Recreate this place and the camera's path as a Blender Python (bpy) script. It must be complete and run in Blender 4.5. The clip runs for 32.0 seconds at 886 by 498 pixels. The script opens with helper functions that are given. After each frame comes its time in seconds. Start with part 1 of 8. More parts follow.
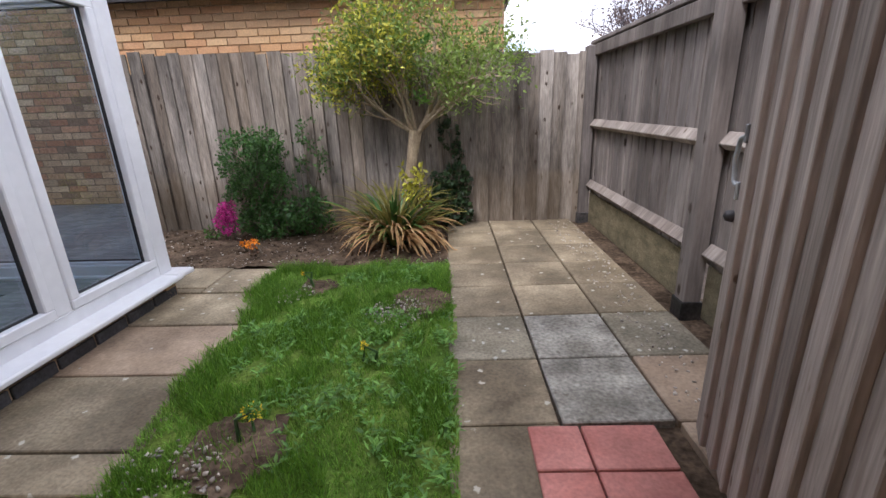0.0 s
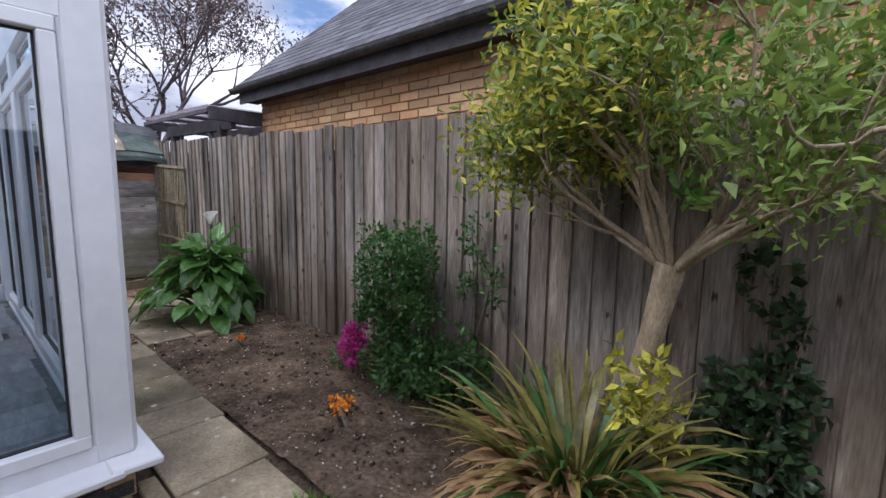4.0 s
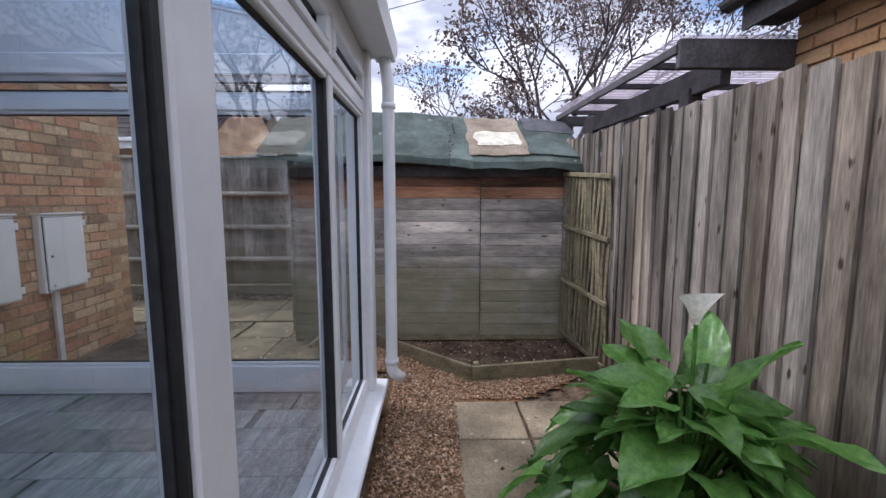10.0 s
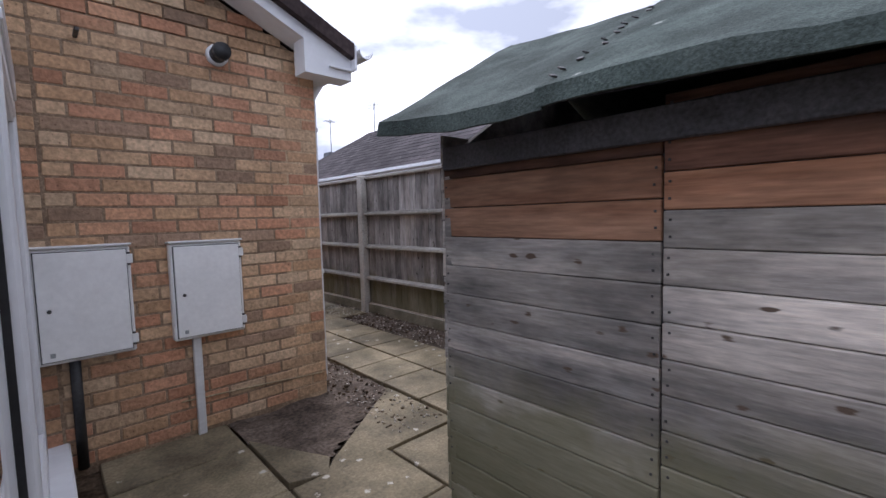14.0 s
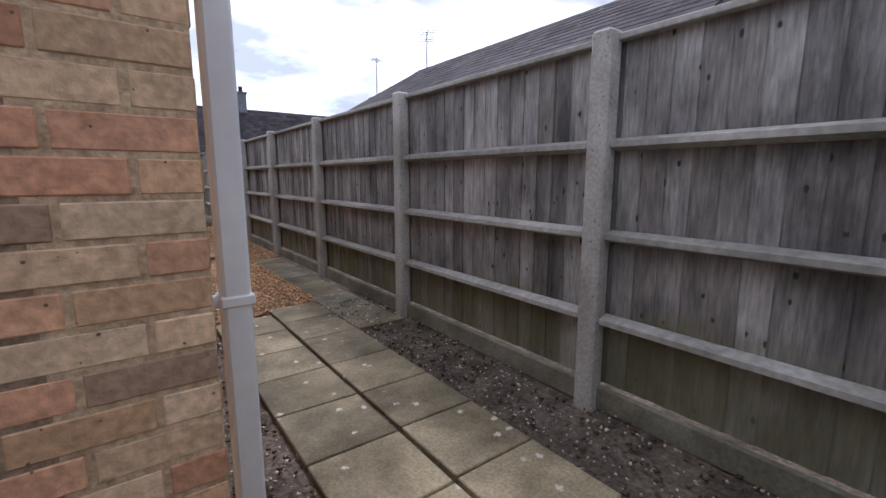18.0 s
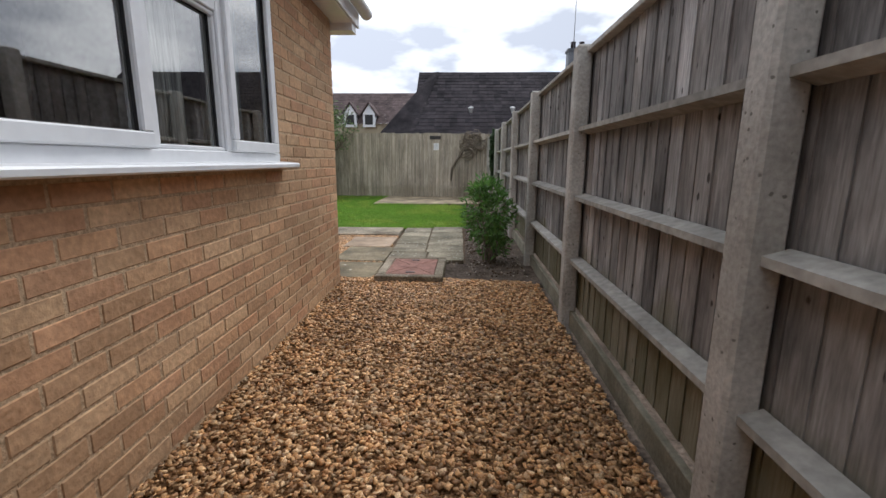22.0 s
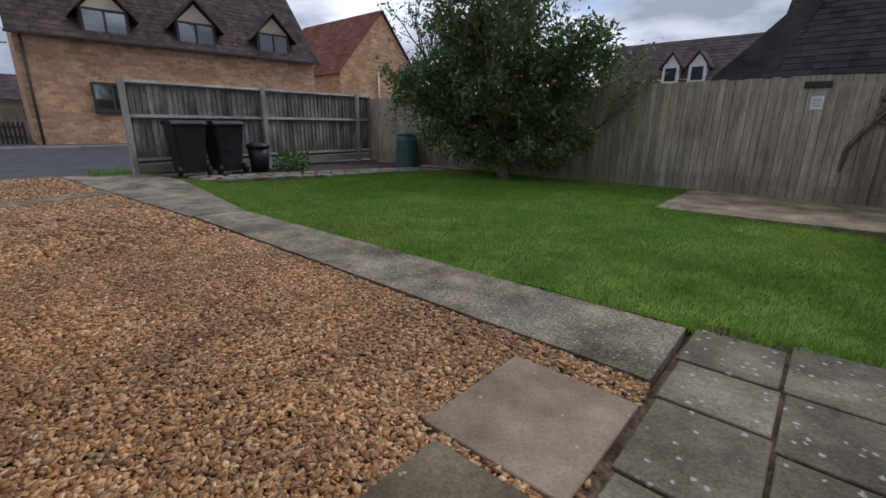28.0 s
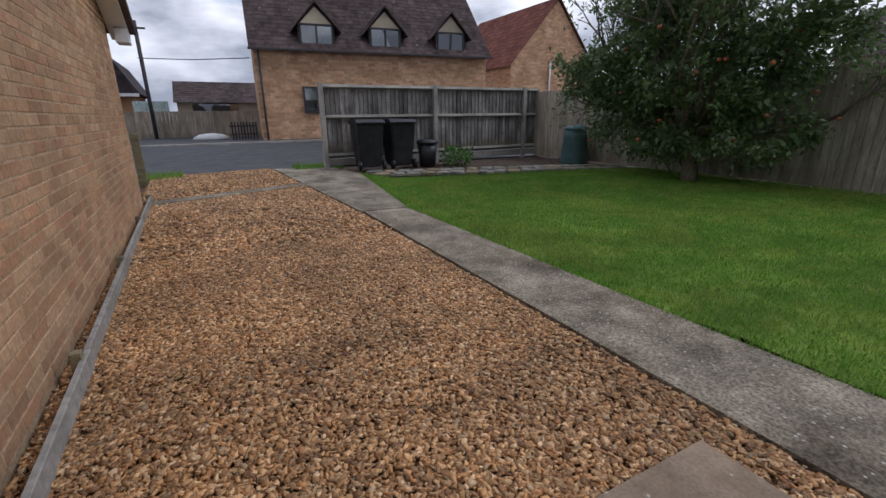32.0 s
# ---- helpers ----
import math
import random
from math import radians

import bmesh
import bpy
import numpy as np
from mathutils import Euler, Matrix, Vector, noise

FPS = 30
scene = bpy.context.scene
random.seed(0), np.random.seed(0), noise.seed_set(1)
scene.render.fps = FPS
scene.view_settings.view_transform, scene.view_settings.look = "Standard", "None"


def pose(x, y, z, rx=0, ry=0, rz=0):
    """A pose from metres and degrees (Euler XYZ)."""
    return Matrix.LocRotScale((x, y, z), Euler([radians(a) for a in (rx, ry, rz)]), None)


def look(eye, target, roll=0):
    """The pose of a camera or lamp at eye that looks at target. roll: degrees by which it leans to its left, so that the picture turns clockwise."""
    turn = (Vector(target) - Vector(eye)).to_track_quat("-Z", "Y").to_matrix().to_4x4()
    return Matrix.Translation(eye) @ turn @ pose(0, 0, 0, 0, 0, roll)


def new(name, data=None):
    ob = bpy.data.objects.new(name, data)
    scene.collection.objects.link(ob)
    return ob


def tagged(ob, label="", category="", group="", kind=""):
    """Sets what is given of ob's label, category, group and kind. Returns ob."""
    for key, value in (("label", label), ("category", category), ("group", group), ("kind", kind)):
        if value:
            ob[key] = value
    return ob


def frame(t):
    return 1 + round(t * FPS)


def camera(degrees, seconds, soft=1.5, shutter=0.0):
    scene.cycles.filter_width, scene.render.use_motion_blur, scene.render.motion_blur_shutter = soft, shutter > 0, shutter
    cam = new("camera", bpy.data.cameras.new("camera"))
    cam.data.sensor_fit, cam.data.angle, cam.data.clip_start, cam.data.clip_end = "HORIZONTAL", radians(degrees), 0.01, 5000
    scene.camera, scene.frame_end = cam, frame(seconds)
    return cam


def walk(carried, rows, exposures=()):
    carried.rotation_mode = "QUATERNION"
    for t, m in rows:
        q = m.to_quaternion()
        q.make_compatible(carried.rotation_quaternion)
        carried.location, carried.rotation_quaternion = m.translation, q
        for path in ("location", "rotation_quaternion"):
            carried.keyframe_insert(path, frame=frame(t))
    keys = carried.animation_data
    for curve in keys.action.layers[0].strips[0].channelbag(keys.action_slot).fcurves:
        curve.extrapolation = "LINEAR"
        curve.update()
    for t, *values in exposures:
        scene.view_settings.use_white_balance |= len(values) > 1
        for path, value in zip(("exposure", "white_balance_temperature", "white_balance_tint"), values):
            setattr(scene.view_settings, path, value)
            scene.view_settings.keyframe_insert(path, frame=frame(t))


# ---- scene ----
cam = camera(90.7, 32.0)
ROWS = [
    (0.0, 0.182, 0.177, 1.123, 2.36, -18.09, 1.97),
    (0.5, 0.212, 0.329, 1.118, 0.57, -16.66, 1.85),
    (1.0, 0.213, 0.562, 1.108, 0.85, -15.75, 1.63),
    (1.5, 0.207, 0.823, 1.125, 2.10, -14.26, 2.05),
    (2.0, 0.262, 1.121, 1.147, 8.02, -11.22, 2.12),
    (2.5, 0.286, 1.418, 1.130, 11.63, -9.40, 1.95),
    (3.0, 0.290, 1.754, 1.134, 18.89, -8.34, 1.28),
    (3.5, 0.279, 2.052, 1.172, 35.30, -7.93, -0.43),
    (4.0, 0.195, 2.372, 1.176, 41.30, -7.30, -0.94),
    (4.5, 0.127, 2.624, 1.182, 51.12, -6.55, -1.04),
    (6.5, -0.346, 3.149, 1.175, 71.58, -4.35, -0.69),
    (7.0, -0.656, 3.146, 1.193, 75.10, -4.36, -0.45),
    (7.5, -0.949, 3.161, 1.198, 76.59, -4.15, -0.59),
    (8.0, -1.308, 3.173, 1.202, 78.98, -4.14, -0.60),
    (8.5, -1.636, 3.156, 1.207, 81.83, -4.36, -0.77),
    (9.0, -1.995, 3.159, 1.233, 87.15, -5.14, -0.08),
    (9.5, -2.341, 3.142, 1.264, 87.52, -6.00, -0.15),
    (10.0, -2.761, 3.147, 1.275, 88.97, -6.65, 0.02),
    (10.5, -3.145, 3.172, 1.283, 89.63, -6.87, 0.15),
    (11.0, -3.565, 3.221, 1.292, 88.96, -7.32, 0.37),
    (11.5, -3.893, 3.269, 1.311, 89.15, -7.56, 0.31),
    (12.0, -4.270, 3.308, 1.315, 90.18, -6.23, 0.70),
    (12.5, -4.577, 3.356, 1.333, 96.21, -6.30, 1.19),
    (13.0, -4.930, 3.352, 1.316, 106.47, -5.71, 2.06),
    (13.5, -5.129, 3.321, 1.292, 121.27, -4.27, 2.25),
    (14.0, -5.351, 3.223, 1.271, 137.26, -4.24, 1.42),
    (14.5, -5.479, 3.036, 1.233, 142.33, -4.37, 1.34),
    (16.5, -6.041, 1.960, 1.160, 146.23, -8.29, 1.99),
    (17.0, -6.233, 1.689, 1.182, 138.42, -8.62, 2.11),
    (17.5, -6.438, 1.474, 1.191, 135.61, -9.20, 2.71),
    (18.0, -6.709, 1.257, 1.177, 143.74, -9.33, -0.05),
    (18.5, -6.955, 1.033, 1.183, 150.44, -9.92, 0.41),
    (19.0, -7.200, 0.767, 1.180, 157.17, -9.69, -0.20),
    (19.5, -7.352, 0.514, 1.202, 167.85, -10.12, -0.76),
    (20.0, -7.665, -0.640, 1.191, 180.06, -8.64, -1.48),
    (20.5, -7.805, -2.034, 1.209, 182.35, -8.72, -1.18),
    (21.0, -7.778, -3.496, 1.145, 182.44, -10.68, -0.83),
    (21.5, -7.774, -4.908, 1.140, 181.92, -11.20, -0.23),
    (22.0, -7.858, -6.367, 1.127, 182.76, -11.41, -0.35),
    (22.5, -7.748, -7.696, 1.134, 188.32, -11.69, -0.44),
    (23.0, -7.604, -8.906, 1.098, 190.26, -11.67, -0.60),
    (23.5, -7.494, -9.842, 1.146, 201.78, -11.48, 0.22),
    (24.0, -7.475, -10.197, 1.194, 212.68, -10.52, -0.84),
    (24.5, -7.454, -10.411, 1.204, 219.19, -10.08, 0.06),
    (25.0, -7.342, -10.611, 1.218, 225.76, -9.77, 1.18),
    (25.5, -7.286, -10.685, 1.234, 231.58, -11.06, 0.54),
    (27.5, -7.296, -10.818, 1.173, 232.11, -15.39, -0.92),
    (28.0, -7.318, -10.872, 1.168, 221.10, -15.96, -0.62),
    (28.5, -7.331, -10.901, 1.161, 213.53, -16.29, -0.31),
    (29.0, -7.356, -10.915, 1.162, 208.18, -16.82, -0.21),
    (29.5, -7.344, -10.908, 1.160, 207.39, -17.26, -0.18),
    (30.0, -7.329, -10.892, 1.166, 210.73, -17.74, 0.31),
    (30.5, -7.312, -10.871, 1.168, 218.23, -17.98, -0.29),
    (31.0, -7.280, -10.880, 1.184, 229.67, -18.38, -0.18),
    (31.5, -7.217, -10.936, 1.208, 236.01, -18.38, 0.12),
    (32.0, -7.065, -11.097, 1.250, 241.86, -16.97, 0.66),
]
EXPOSURES = [(0.0, 1.55, 6000, 18), (0.8, 1.25, 5950, 18), (1.5, 1.0, 5900, 18), (3.0, 0.75, 5750, 18), (4.0, 1.12, 5700, 18), (8.0, 1.12, 5750, 18), (10.0, 1.22, 5800, 18), (13.0, 1.2, 5650, 18), (14.5, 0.92, 5750, 18), (17.0, 0.93, 5800, 18), (18.2, 1.05, 5650, 16), (19.0, 1.1, 5600, 16), (20.0, 0.87, 5650, 10), (21.0, 1.05, 5900, 10), (22.3, 0.78, 6150, 10), (23.0, 0.48, 6250, 10), (24.0, 0.18, 6200, 10), (25.5, -0.02, 6250, 10), (28.0, -0.12, 5730, 14), (28.8, 0.3, 5680, 14), (30.2, 0.36, 5680, 14), (31.2, 0.08, 5780, 14), (32.0, -0.12, 5780, 14)]
walk(cam, [(t, pose(x, y, z, 90 + pitch, roll, yaw)) for t, x, y, z, yaw, pitch, roll in ROWS], EXPOSURES)

# ---- light ----
world = bpy.data.worlds.new("sky")
scene.world = world
world.use_nodes = True
wn, wl = world.node_tree.nodes, world.node_tree.links
wn.clear()
w_out, w_bg = wn.new("ShaderNodeOutputWorld"), wn.new("ShaderNodeBackground")
w_sky = wn.new("ShaderNodeTexSky")
w_sky.sky_type, w_sky.sun_disc = "NISHITA", False
w_sky.sun_elevation, w_sky.sun_rotation = radians(42), radians(200)
w_tc, w_map = wn.new("ShaderNodeTexCoord"), wn.new("ShaderNodeMapping")
w_map.inputs["Scale"].default_value = (1.0, 1.0, 2.6)
w_n = wn.new("ShaderNodeTexNoise")
w_n.inputs["Scale"].default_value, w_n.inputs["Detail"].default_value, w_n.inputs["Roughness"].default_value = 2.3, 7, 0.55
w_n2 = wn.new("ShaderNodeTexNoise")
w_n2.inputs["Scale"].default_value, w_n2.inputs["Detail"].default_value = 4.1, 5
w_cov, w_tone = wn.new("ShaderNodeValToRGB"), wn.new("ShaderNodeValToRGB")
w_cov.color_ramp.elements[0].position, w_cov.color_ramp.elements[1].position = 0.33, 0.45
w_tone.color_ramp.elements[0].position, w_tone.color_ramp.elements[1].position = 0.41, 0.63
w_tone.color_ramp.elements[0].color = (0.4, 0.42, 0.47, 1)
w_tone.color_ramp.elements[1].color = (1.06, 1.05, 1.04, 1)
w_gain, w_mix = wn.new("ShaderNodeMixRGB"), wn.new("ShaderNodeMixRGB")
w_gain.blend_type, w_gain.inputs[0].default_value, w_gain.inputs[2].default_value = "MULTIPLY", 1, (0.12, 0.12, 0.12, 1)
wl.new(w_tc.outputs["Generated"], w_map.inputs[0])
wl.new(w_map.outputs[0], w_n.inputs["Vector"])
wl.new(w_map.outputs[0], w_n2.inputs["Vector"])
wl.new(w_n.outputs[0], w_cov.inputs[0])
wl.new(w_n2.outputs[0], w_tone.inputs[0])
wl.new(w_sky.outputs[0], w_gain.inputs[1])
wl.new(w_cov.outputs[0], w_mix.inputs[0])
wl.new(w_gain.outputs[0], w_mix.inputs[1])
wl.new(w_tone.outputs[0], w_mix.inputs[2])
w_sep, w_up, w_grad = wn.new("ShaderNodeSeparateXYZ"), wn.new("ShaderNodeMapRange"), wn.new("ShaderNodeMixRGB")
w_up.inputs[1].default_value, w_up.inputs[2].default_value, w_up.inputs[3].default_value, w_up.inputs[4].default_value = 0.0, 1.0, 0.8, 1.08
w_grad.blend_type, w_grad.inputs[0].default_value = "MULTIPLY", 1
wl.new(w_tc.outputs["Generated"], w_sep.inputs[0])
wl.new(w_sep.outputs[2], w_up.inputs[0])
# clouds brightened by hand towards the south-east; the sun itself stands south-west
w_dot, w_side, w_both = wn.new("ShaderNodeVectorMath"), wn.new("ShaderNodeMath"), wn.new("ShaderNodeMath")
w_dot.operation, w_dot.inputs[1].default_value = "DOT_PRODUCT", (0.24, -0.16, 0.0)
w_side.operation, w_side.inputs[1].default_value = "ADD", 1.0
w_both.operation = "MULTIPLY"
wl.new(w_tc.outputs["Generated"], w_dot.inputs[0])
wl.new(w_dot.outputs["Value"], w_side.inputs[0])
wl.new(w_side.outputs[0], w_both.inputs[0])
wl.new(w_up.outputs[0], w_both.inputs[1])
wl.new(w_mix.outputs[0], w_grad.inputs[1])
wl.new(w_both.outputs[0], w_grad.inputs[2])
wl.new(w_grad.outputs[0], w_bg.inputs[0])
w_bg.inputs[1].default_value = 1.0
wl.new(w_bg.outputs[0], w_out.inputs[0])

sun = new("sun", bpy.data.lights.new("sun", "SUN"))
sun.data.energy, sun.data.angle, sun.data.color = 0.9, radians(14), (1.0, 0.96, 0.9)
sun.matrix_world = look((0, 0, 30), (12, 22, 2))

# ---- materials ----

def shader(name, c1, c2, scale=6.0, stretch=(1, 1, 1), rough=0.8, metal=0.0, bump=0.25, vary=0.25, fine=40.0, spots=None, algae=None, streak=0.35, spec=0.5, tones=None, toned=0.62, stain=None):
    """A surface of two colours mixed by noise at two scales, with fine relief; each piece gets its own tone."""
    m = bpy.data.materials.new(name)
    m.use_nodes = True
    n, l = m.node_tree.nodes, m.node_tree.links
    b = n["Principled BSDF"]
    tc, info, geo = n.new("ShaderNodeTexCoord"), n.new("ShaderNodeObjectInfo"), n.new("ShaderNodeNewGeometry")
    rnd = n.new("ShaderNodeMath")
    rnd.operation = "ADD"
    l.new(info.outputs["Random"], rnd.inputs[0])
    l.new(geo.outputs["Random Per Island"], rnd.inputs[1])
    fr = n.new("ShaderNodeMath")
    fr.operation = "FRACT"
    l.new(rnd.outputs[0], fr.inputs[0])
    off = n.new("ShaderNodeVectorMath")
    off.operation = "MULTIPLY_ADD"
    comb = n.new("ShaderNodeCombineXYZ")
    for i in range(3):
        l.new(fr.outputs[0], comb.inputs[i])
    off.inputs[1].default_value = (37, 53, 71)
    l.new(comb.outputs[0], off.inputs[0])
    l.new(tc.outputs["Object"], off.inputs[2])
    mp = n.new("ShaderNodeMapping")
    mp.inputs["Scale"].default_value = stretch
    l.new(off.outputs[0], mp.inputs[0])
    n1, n2 = n.new("ShaderNodeTexNoise"), n.new("ShaderNodeTexNoise")
    n1.inputs["Scale"].default_value, n1.inputs["Detail"].default_value, n1.inputs["Roughness"].default_value = scale, 5, 0.6
    n2.inputs["Scale"].default_value, n2.inputs["Detail"].default_value = fine, 4
    l.new(mp.outputs[0], n1.inputs["Vector"])
    l.new(mp.outputs[0], n2.inputs["Vector"])
    ramp = n.new("ShaderNodeValToRGB")
    ramp.color_ramp.elements[0].position, ramp.color_ramp.elements[1].position = 0.35, 0.65
    ramp.color_ramp.elements[0].color, ramp.color_ramp.elements[1].color = (*c1, 1), (*c2, 1)
    l.new(n1.outputs[0], ramp.inputs[0])
    col = ramp.outputs[0]
    if tones:  # a palette from which each piece takes its own hue
        pal = n.new("ShaderNodeValToRGB")
        pal.color_ramp.interpolation = "CONSTANT"
        for k, tone in enumerate(tones):
            e = pal.color_ramp.elements[k] if k < 2 else pal.color_ramp.elements.new(k / len(tones))
            e.position, e.color = k / len(tones), (*tone, 1)
        hue = n.new("ShaderNodeMath")
        hue.operation, hue.inputs[1].default_value = "MULTIPLY", 7.31
        hf = n.new("ShaderNodeMath")
        hf.operation = "FRACT"
        l.new(fr.outputs[0], hue.inputs[0])
        l.new(hue.outputs[0], hf.inputs[0])
        l.new(hf.outputs[0], pal.inputs[0])
        pm = n.new("ShaderNodeMixRGB")
        pm.inputs[0].default_value = toned
        l.new(col, pm.inputs[1])
        l.new(pal.outputs[0], pm.inputs[2])
        col = pm.outputs[0]
    # fine grain
    g = n.new("ShaderNodeMapRange")
    g.inputs[1].default_value, g.inputs[2].default_value, g.inputs[3].default_value, g.inputs[4].default_value = 0.3, 0.7, 1 - streak, 1 + streak
    l.new(n2.outputs[0], g.inputs[0])
    v = n.new("ShaderNodeMapRange")
    v.inputs[3].default_value, v.inputs[4].default_value = 1 - vary, 1 + vary
    l.new(fr.outputs[0], v.inputs[0])
    mul = n.new("ShaderNodeMath")
    mul.operation = "MULTIPLY"
    l.new(g.outputs[0], mul.inputs[0])
    l.new(v.outputs[0], mul.inputs[1])
    tint = n.new("ShaderNodeMixRGB")
    tint.blend_type, tint.inputs[0].default_value = "MULTIPLY", 1
    l.new(col, tint.inputs[1])
    l.new(mul.outputs[0], tint.inputs[2])
    col = tint.outputs[0]
    if stain:  # weather stains over many pieces: (scale along x, y and z, darkest, lightest)
        ms, ns, sr = n.new("ShaderNodeMapping"), n.new("ShaderNodeTexNoise"), n.new("ShaderNodeMapRange")
        ms.inputs["Scale"].default_value = stain[0]
        ns.inputs["Scale"].default_value, ns.inputs["Detail"].default_value, ns.inputs["Roughness"].default_value = 1.0, 6, 0.65
        sr.inputs[1].default_value, sr.inputs[2].default_value, sr.inputs[3].default_value, sr.inputs[4].default_value = 0.36, 0.62, stain[1], stain[2]
        l.new(geo.outputs["Position"], ms.inputs[0])
        l.new(ms.outputs[0], ns.inputs["Vector"])
        l.new(ns.outputs[0], sr.inputs[0])
        sx = n.new("ShaderNodeMixRGB")
        sx.blend_type, sx.inputs[0].default_value = "MULTIPLY", 1
        l.new(col, sx.inputs[1])
        l.new(sr.outputs[0], sx.inputs[2])
        col = sx.outputs[0]
    if spots:  # knots, lichen or pits: (colour, cells a metre, radius)
        vo = n.new("ShaderNodeTexVoronoi")
        vo.inputs["Scale"].default_value = spots[1]
        mp2 = n.new("ShaderNodeMapping")
        mp2.inputs["Scale"].default_value = spots[3] if len(spots) > 3 else (1, 1, 1)
        l.new(off.outputs[0], mp2.inputs[0])
        l.new(mp2.outputs[0], vo.inputs["Vector"])
        st = n.new("ShaderNodeMapRange")
        st.inputs[1].default_value, st.inputs[2].default_value, st.inputs[3].default_value, st.inputs[4].default_value = spots[2] * 0.6, spots[2], 1, 0
        un = n.new("ShaderNodeMath")
        un.operation, un.inputs[1].default_value = "MULTIPLY_ADD", spots[2] * 2.4
        l.new(n2.outputs[0], un.inputs[0])
        l.new(vo.outputs["Distance"], un.inputs[2])
        lo = n.new("ShaderNodeMath")
        lo.operation, lo.inputs[1].default_value = "SUBTRACT", spots[2] * 1.2
        l.new(un.outputs[0], lo.inputs[0])
        l.new(lo.outputs[0], st.inputs[0])
        pick = n.new("ShaderNodeSeparateColor")
        l.new(vo.outputs["Color"], pick.inputs[0])
        few = n.new("ShaderNodeMath")
        few.operation, few.inputs[1].default_value = "GREATER_THAN", 0.55
        l.new(pick.outputs[0], few.inputs[0])
        both = n.new("ShaderNodeMath")
        both.operation = "MULTIPLY"
        l.new(st.outputs[0], both.inputs[0])
        l.new(few.outputs[0], both.inputs[1])
        sm = n.new("ShaderNodeMixRGB")
        sm.inputs[2].default_value = (*spots[0], 1)
        l.new(both.outputs[0], sm.inputs[0])
        l.new(col, sm.inputs[1])
        col = sm.outputs[0]
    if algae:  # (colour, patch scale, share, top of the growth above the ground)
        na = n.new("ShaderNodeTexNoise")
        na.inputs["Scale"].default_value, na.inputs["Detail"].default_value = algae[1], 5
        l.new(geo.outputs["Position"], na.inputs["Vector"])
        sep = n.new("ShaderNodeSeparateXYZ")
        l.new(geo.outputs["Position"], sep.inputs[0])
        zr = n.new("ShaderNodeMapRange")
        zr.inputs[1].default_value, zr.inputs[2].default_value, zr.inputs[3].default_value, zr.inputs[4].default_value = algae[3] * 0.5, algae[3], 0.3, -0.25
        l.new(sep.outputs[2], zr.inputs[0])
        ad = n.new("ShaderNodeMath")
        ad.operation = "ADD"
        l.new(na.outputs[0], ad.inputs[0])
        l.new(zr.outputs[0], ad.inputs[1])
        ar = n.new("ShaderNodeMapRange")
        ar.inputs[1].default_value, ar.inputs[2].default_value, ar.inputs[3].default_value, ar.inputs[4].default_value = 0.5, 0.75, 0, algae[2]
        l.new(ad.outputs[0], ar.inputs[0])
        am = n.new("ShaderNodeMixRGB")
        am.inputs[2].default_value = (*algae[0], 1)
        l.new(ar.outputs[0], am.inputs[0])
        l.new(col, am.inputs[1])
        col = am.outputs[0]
    l.new(col, b.inputs["Base Color"])
    b.inputs["Roughness"].default_value, b.inputs["Metallic"].default_value = rough, metal
    b.inputs["Specular IOR Level"].default_value = spec
    if bump:
        bp = n.new("ShaderNodeBump")
        bp.inputs["Strength"].default_value, bp.inputs["Distance"].default_value = bump, 0.01
        l.new(n2.outputs[0], bp.inputs["Height"])
        l.new(bp.outputs[0], b.inputs["Normal"])
    return m


def glass(name, tint=(0.93, 0.96, 0.96), rough=0.0, ior=1.6):
    """Thin window glass: clear straight on, mirror-like at a slant."""
    m = bpy.data.materials.new(name)
    m.use_nodes = True
    n, l = m.node_tree.nodes, m.node_tree.links
    n.clear()
    out, mix, tr, gl, fr = n.new("ShaderNodeOutputMaterial"), n.new("ShaderNodeMixShader"), n.new("ShaderNodeBsdfTransparent"), n.new("ShaderNodeBsdfGlossy"), n.new("ShaderNodeFresnel")
    tr.inputs[0].default_value, gl.inputs["Roughness"].default_value, fr.inputs[0].default_value = (*tint, 1), rough, ior
    gl.inputs[0].default_value = (0.95, 0.95, 0.95, 1)
    l.new(fr.outputs[0], mix.inputs[0])
    l.new(tr.outputs[0], mix.inputs[1])
    l.new(gl.outputs[0], mix.inputs[2])
    l.new(mix.outputs[0], out.inputs[0])
    return m


def leafy(name, c1, c2, rough=0.5, through_light=0.35):
    """Leaves: each one its own tone, a little light let through."""
    m = shader(name, c1, c2, scale=9, rough=rough, bump=0.0, vary=0.4, fine=60, streak=0.15)
    n, l = m.node_tree.nodes, m.node_tree.links
    b, out = n["Principled BSDF"], n["Material Output"]
    mix, tl = n.new("ShaderNodeMixShader"), n.new("ShaderNodeBsdfTranslucent")
    mix.inputs[0].default_value = through_light
    l.new(b.inputs["Base Color"].links[0].from_socket, tl.inputs[0])
    l.new(b.outputs[0], mix.inputs[1])
    l.new(tl.outputs[0], mix.inputs[2])
    l.new(mix.outputs[0], out.inputs[0])
    return m


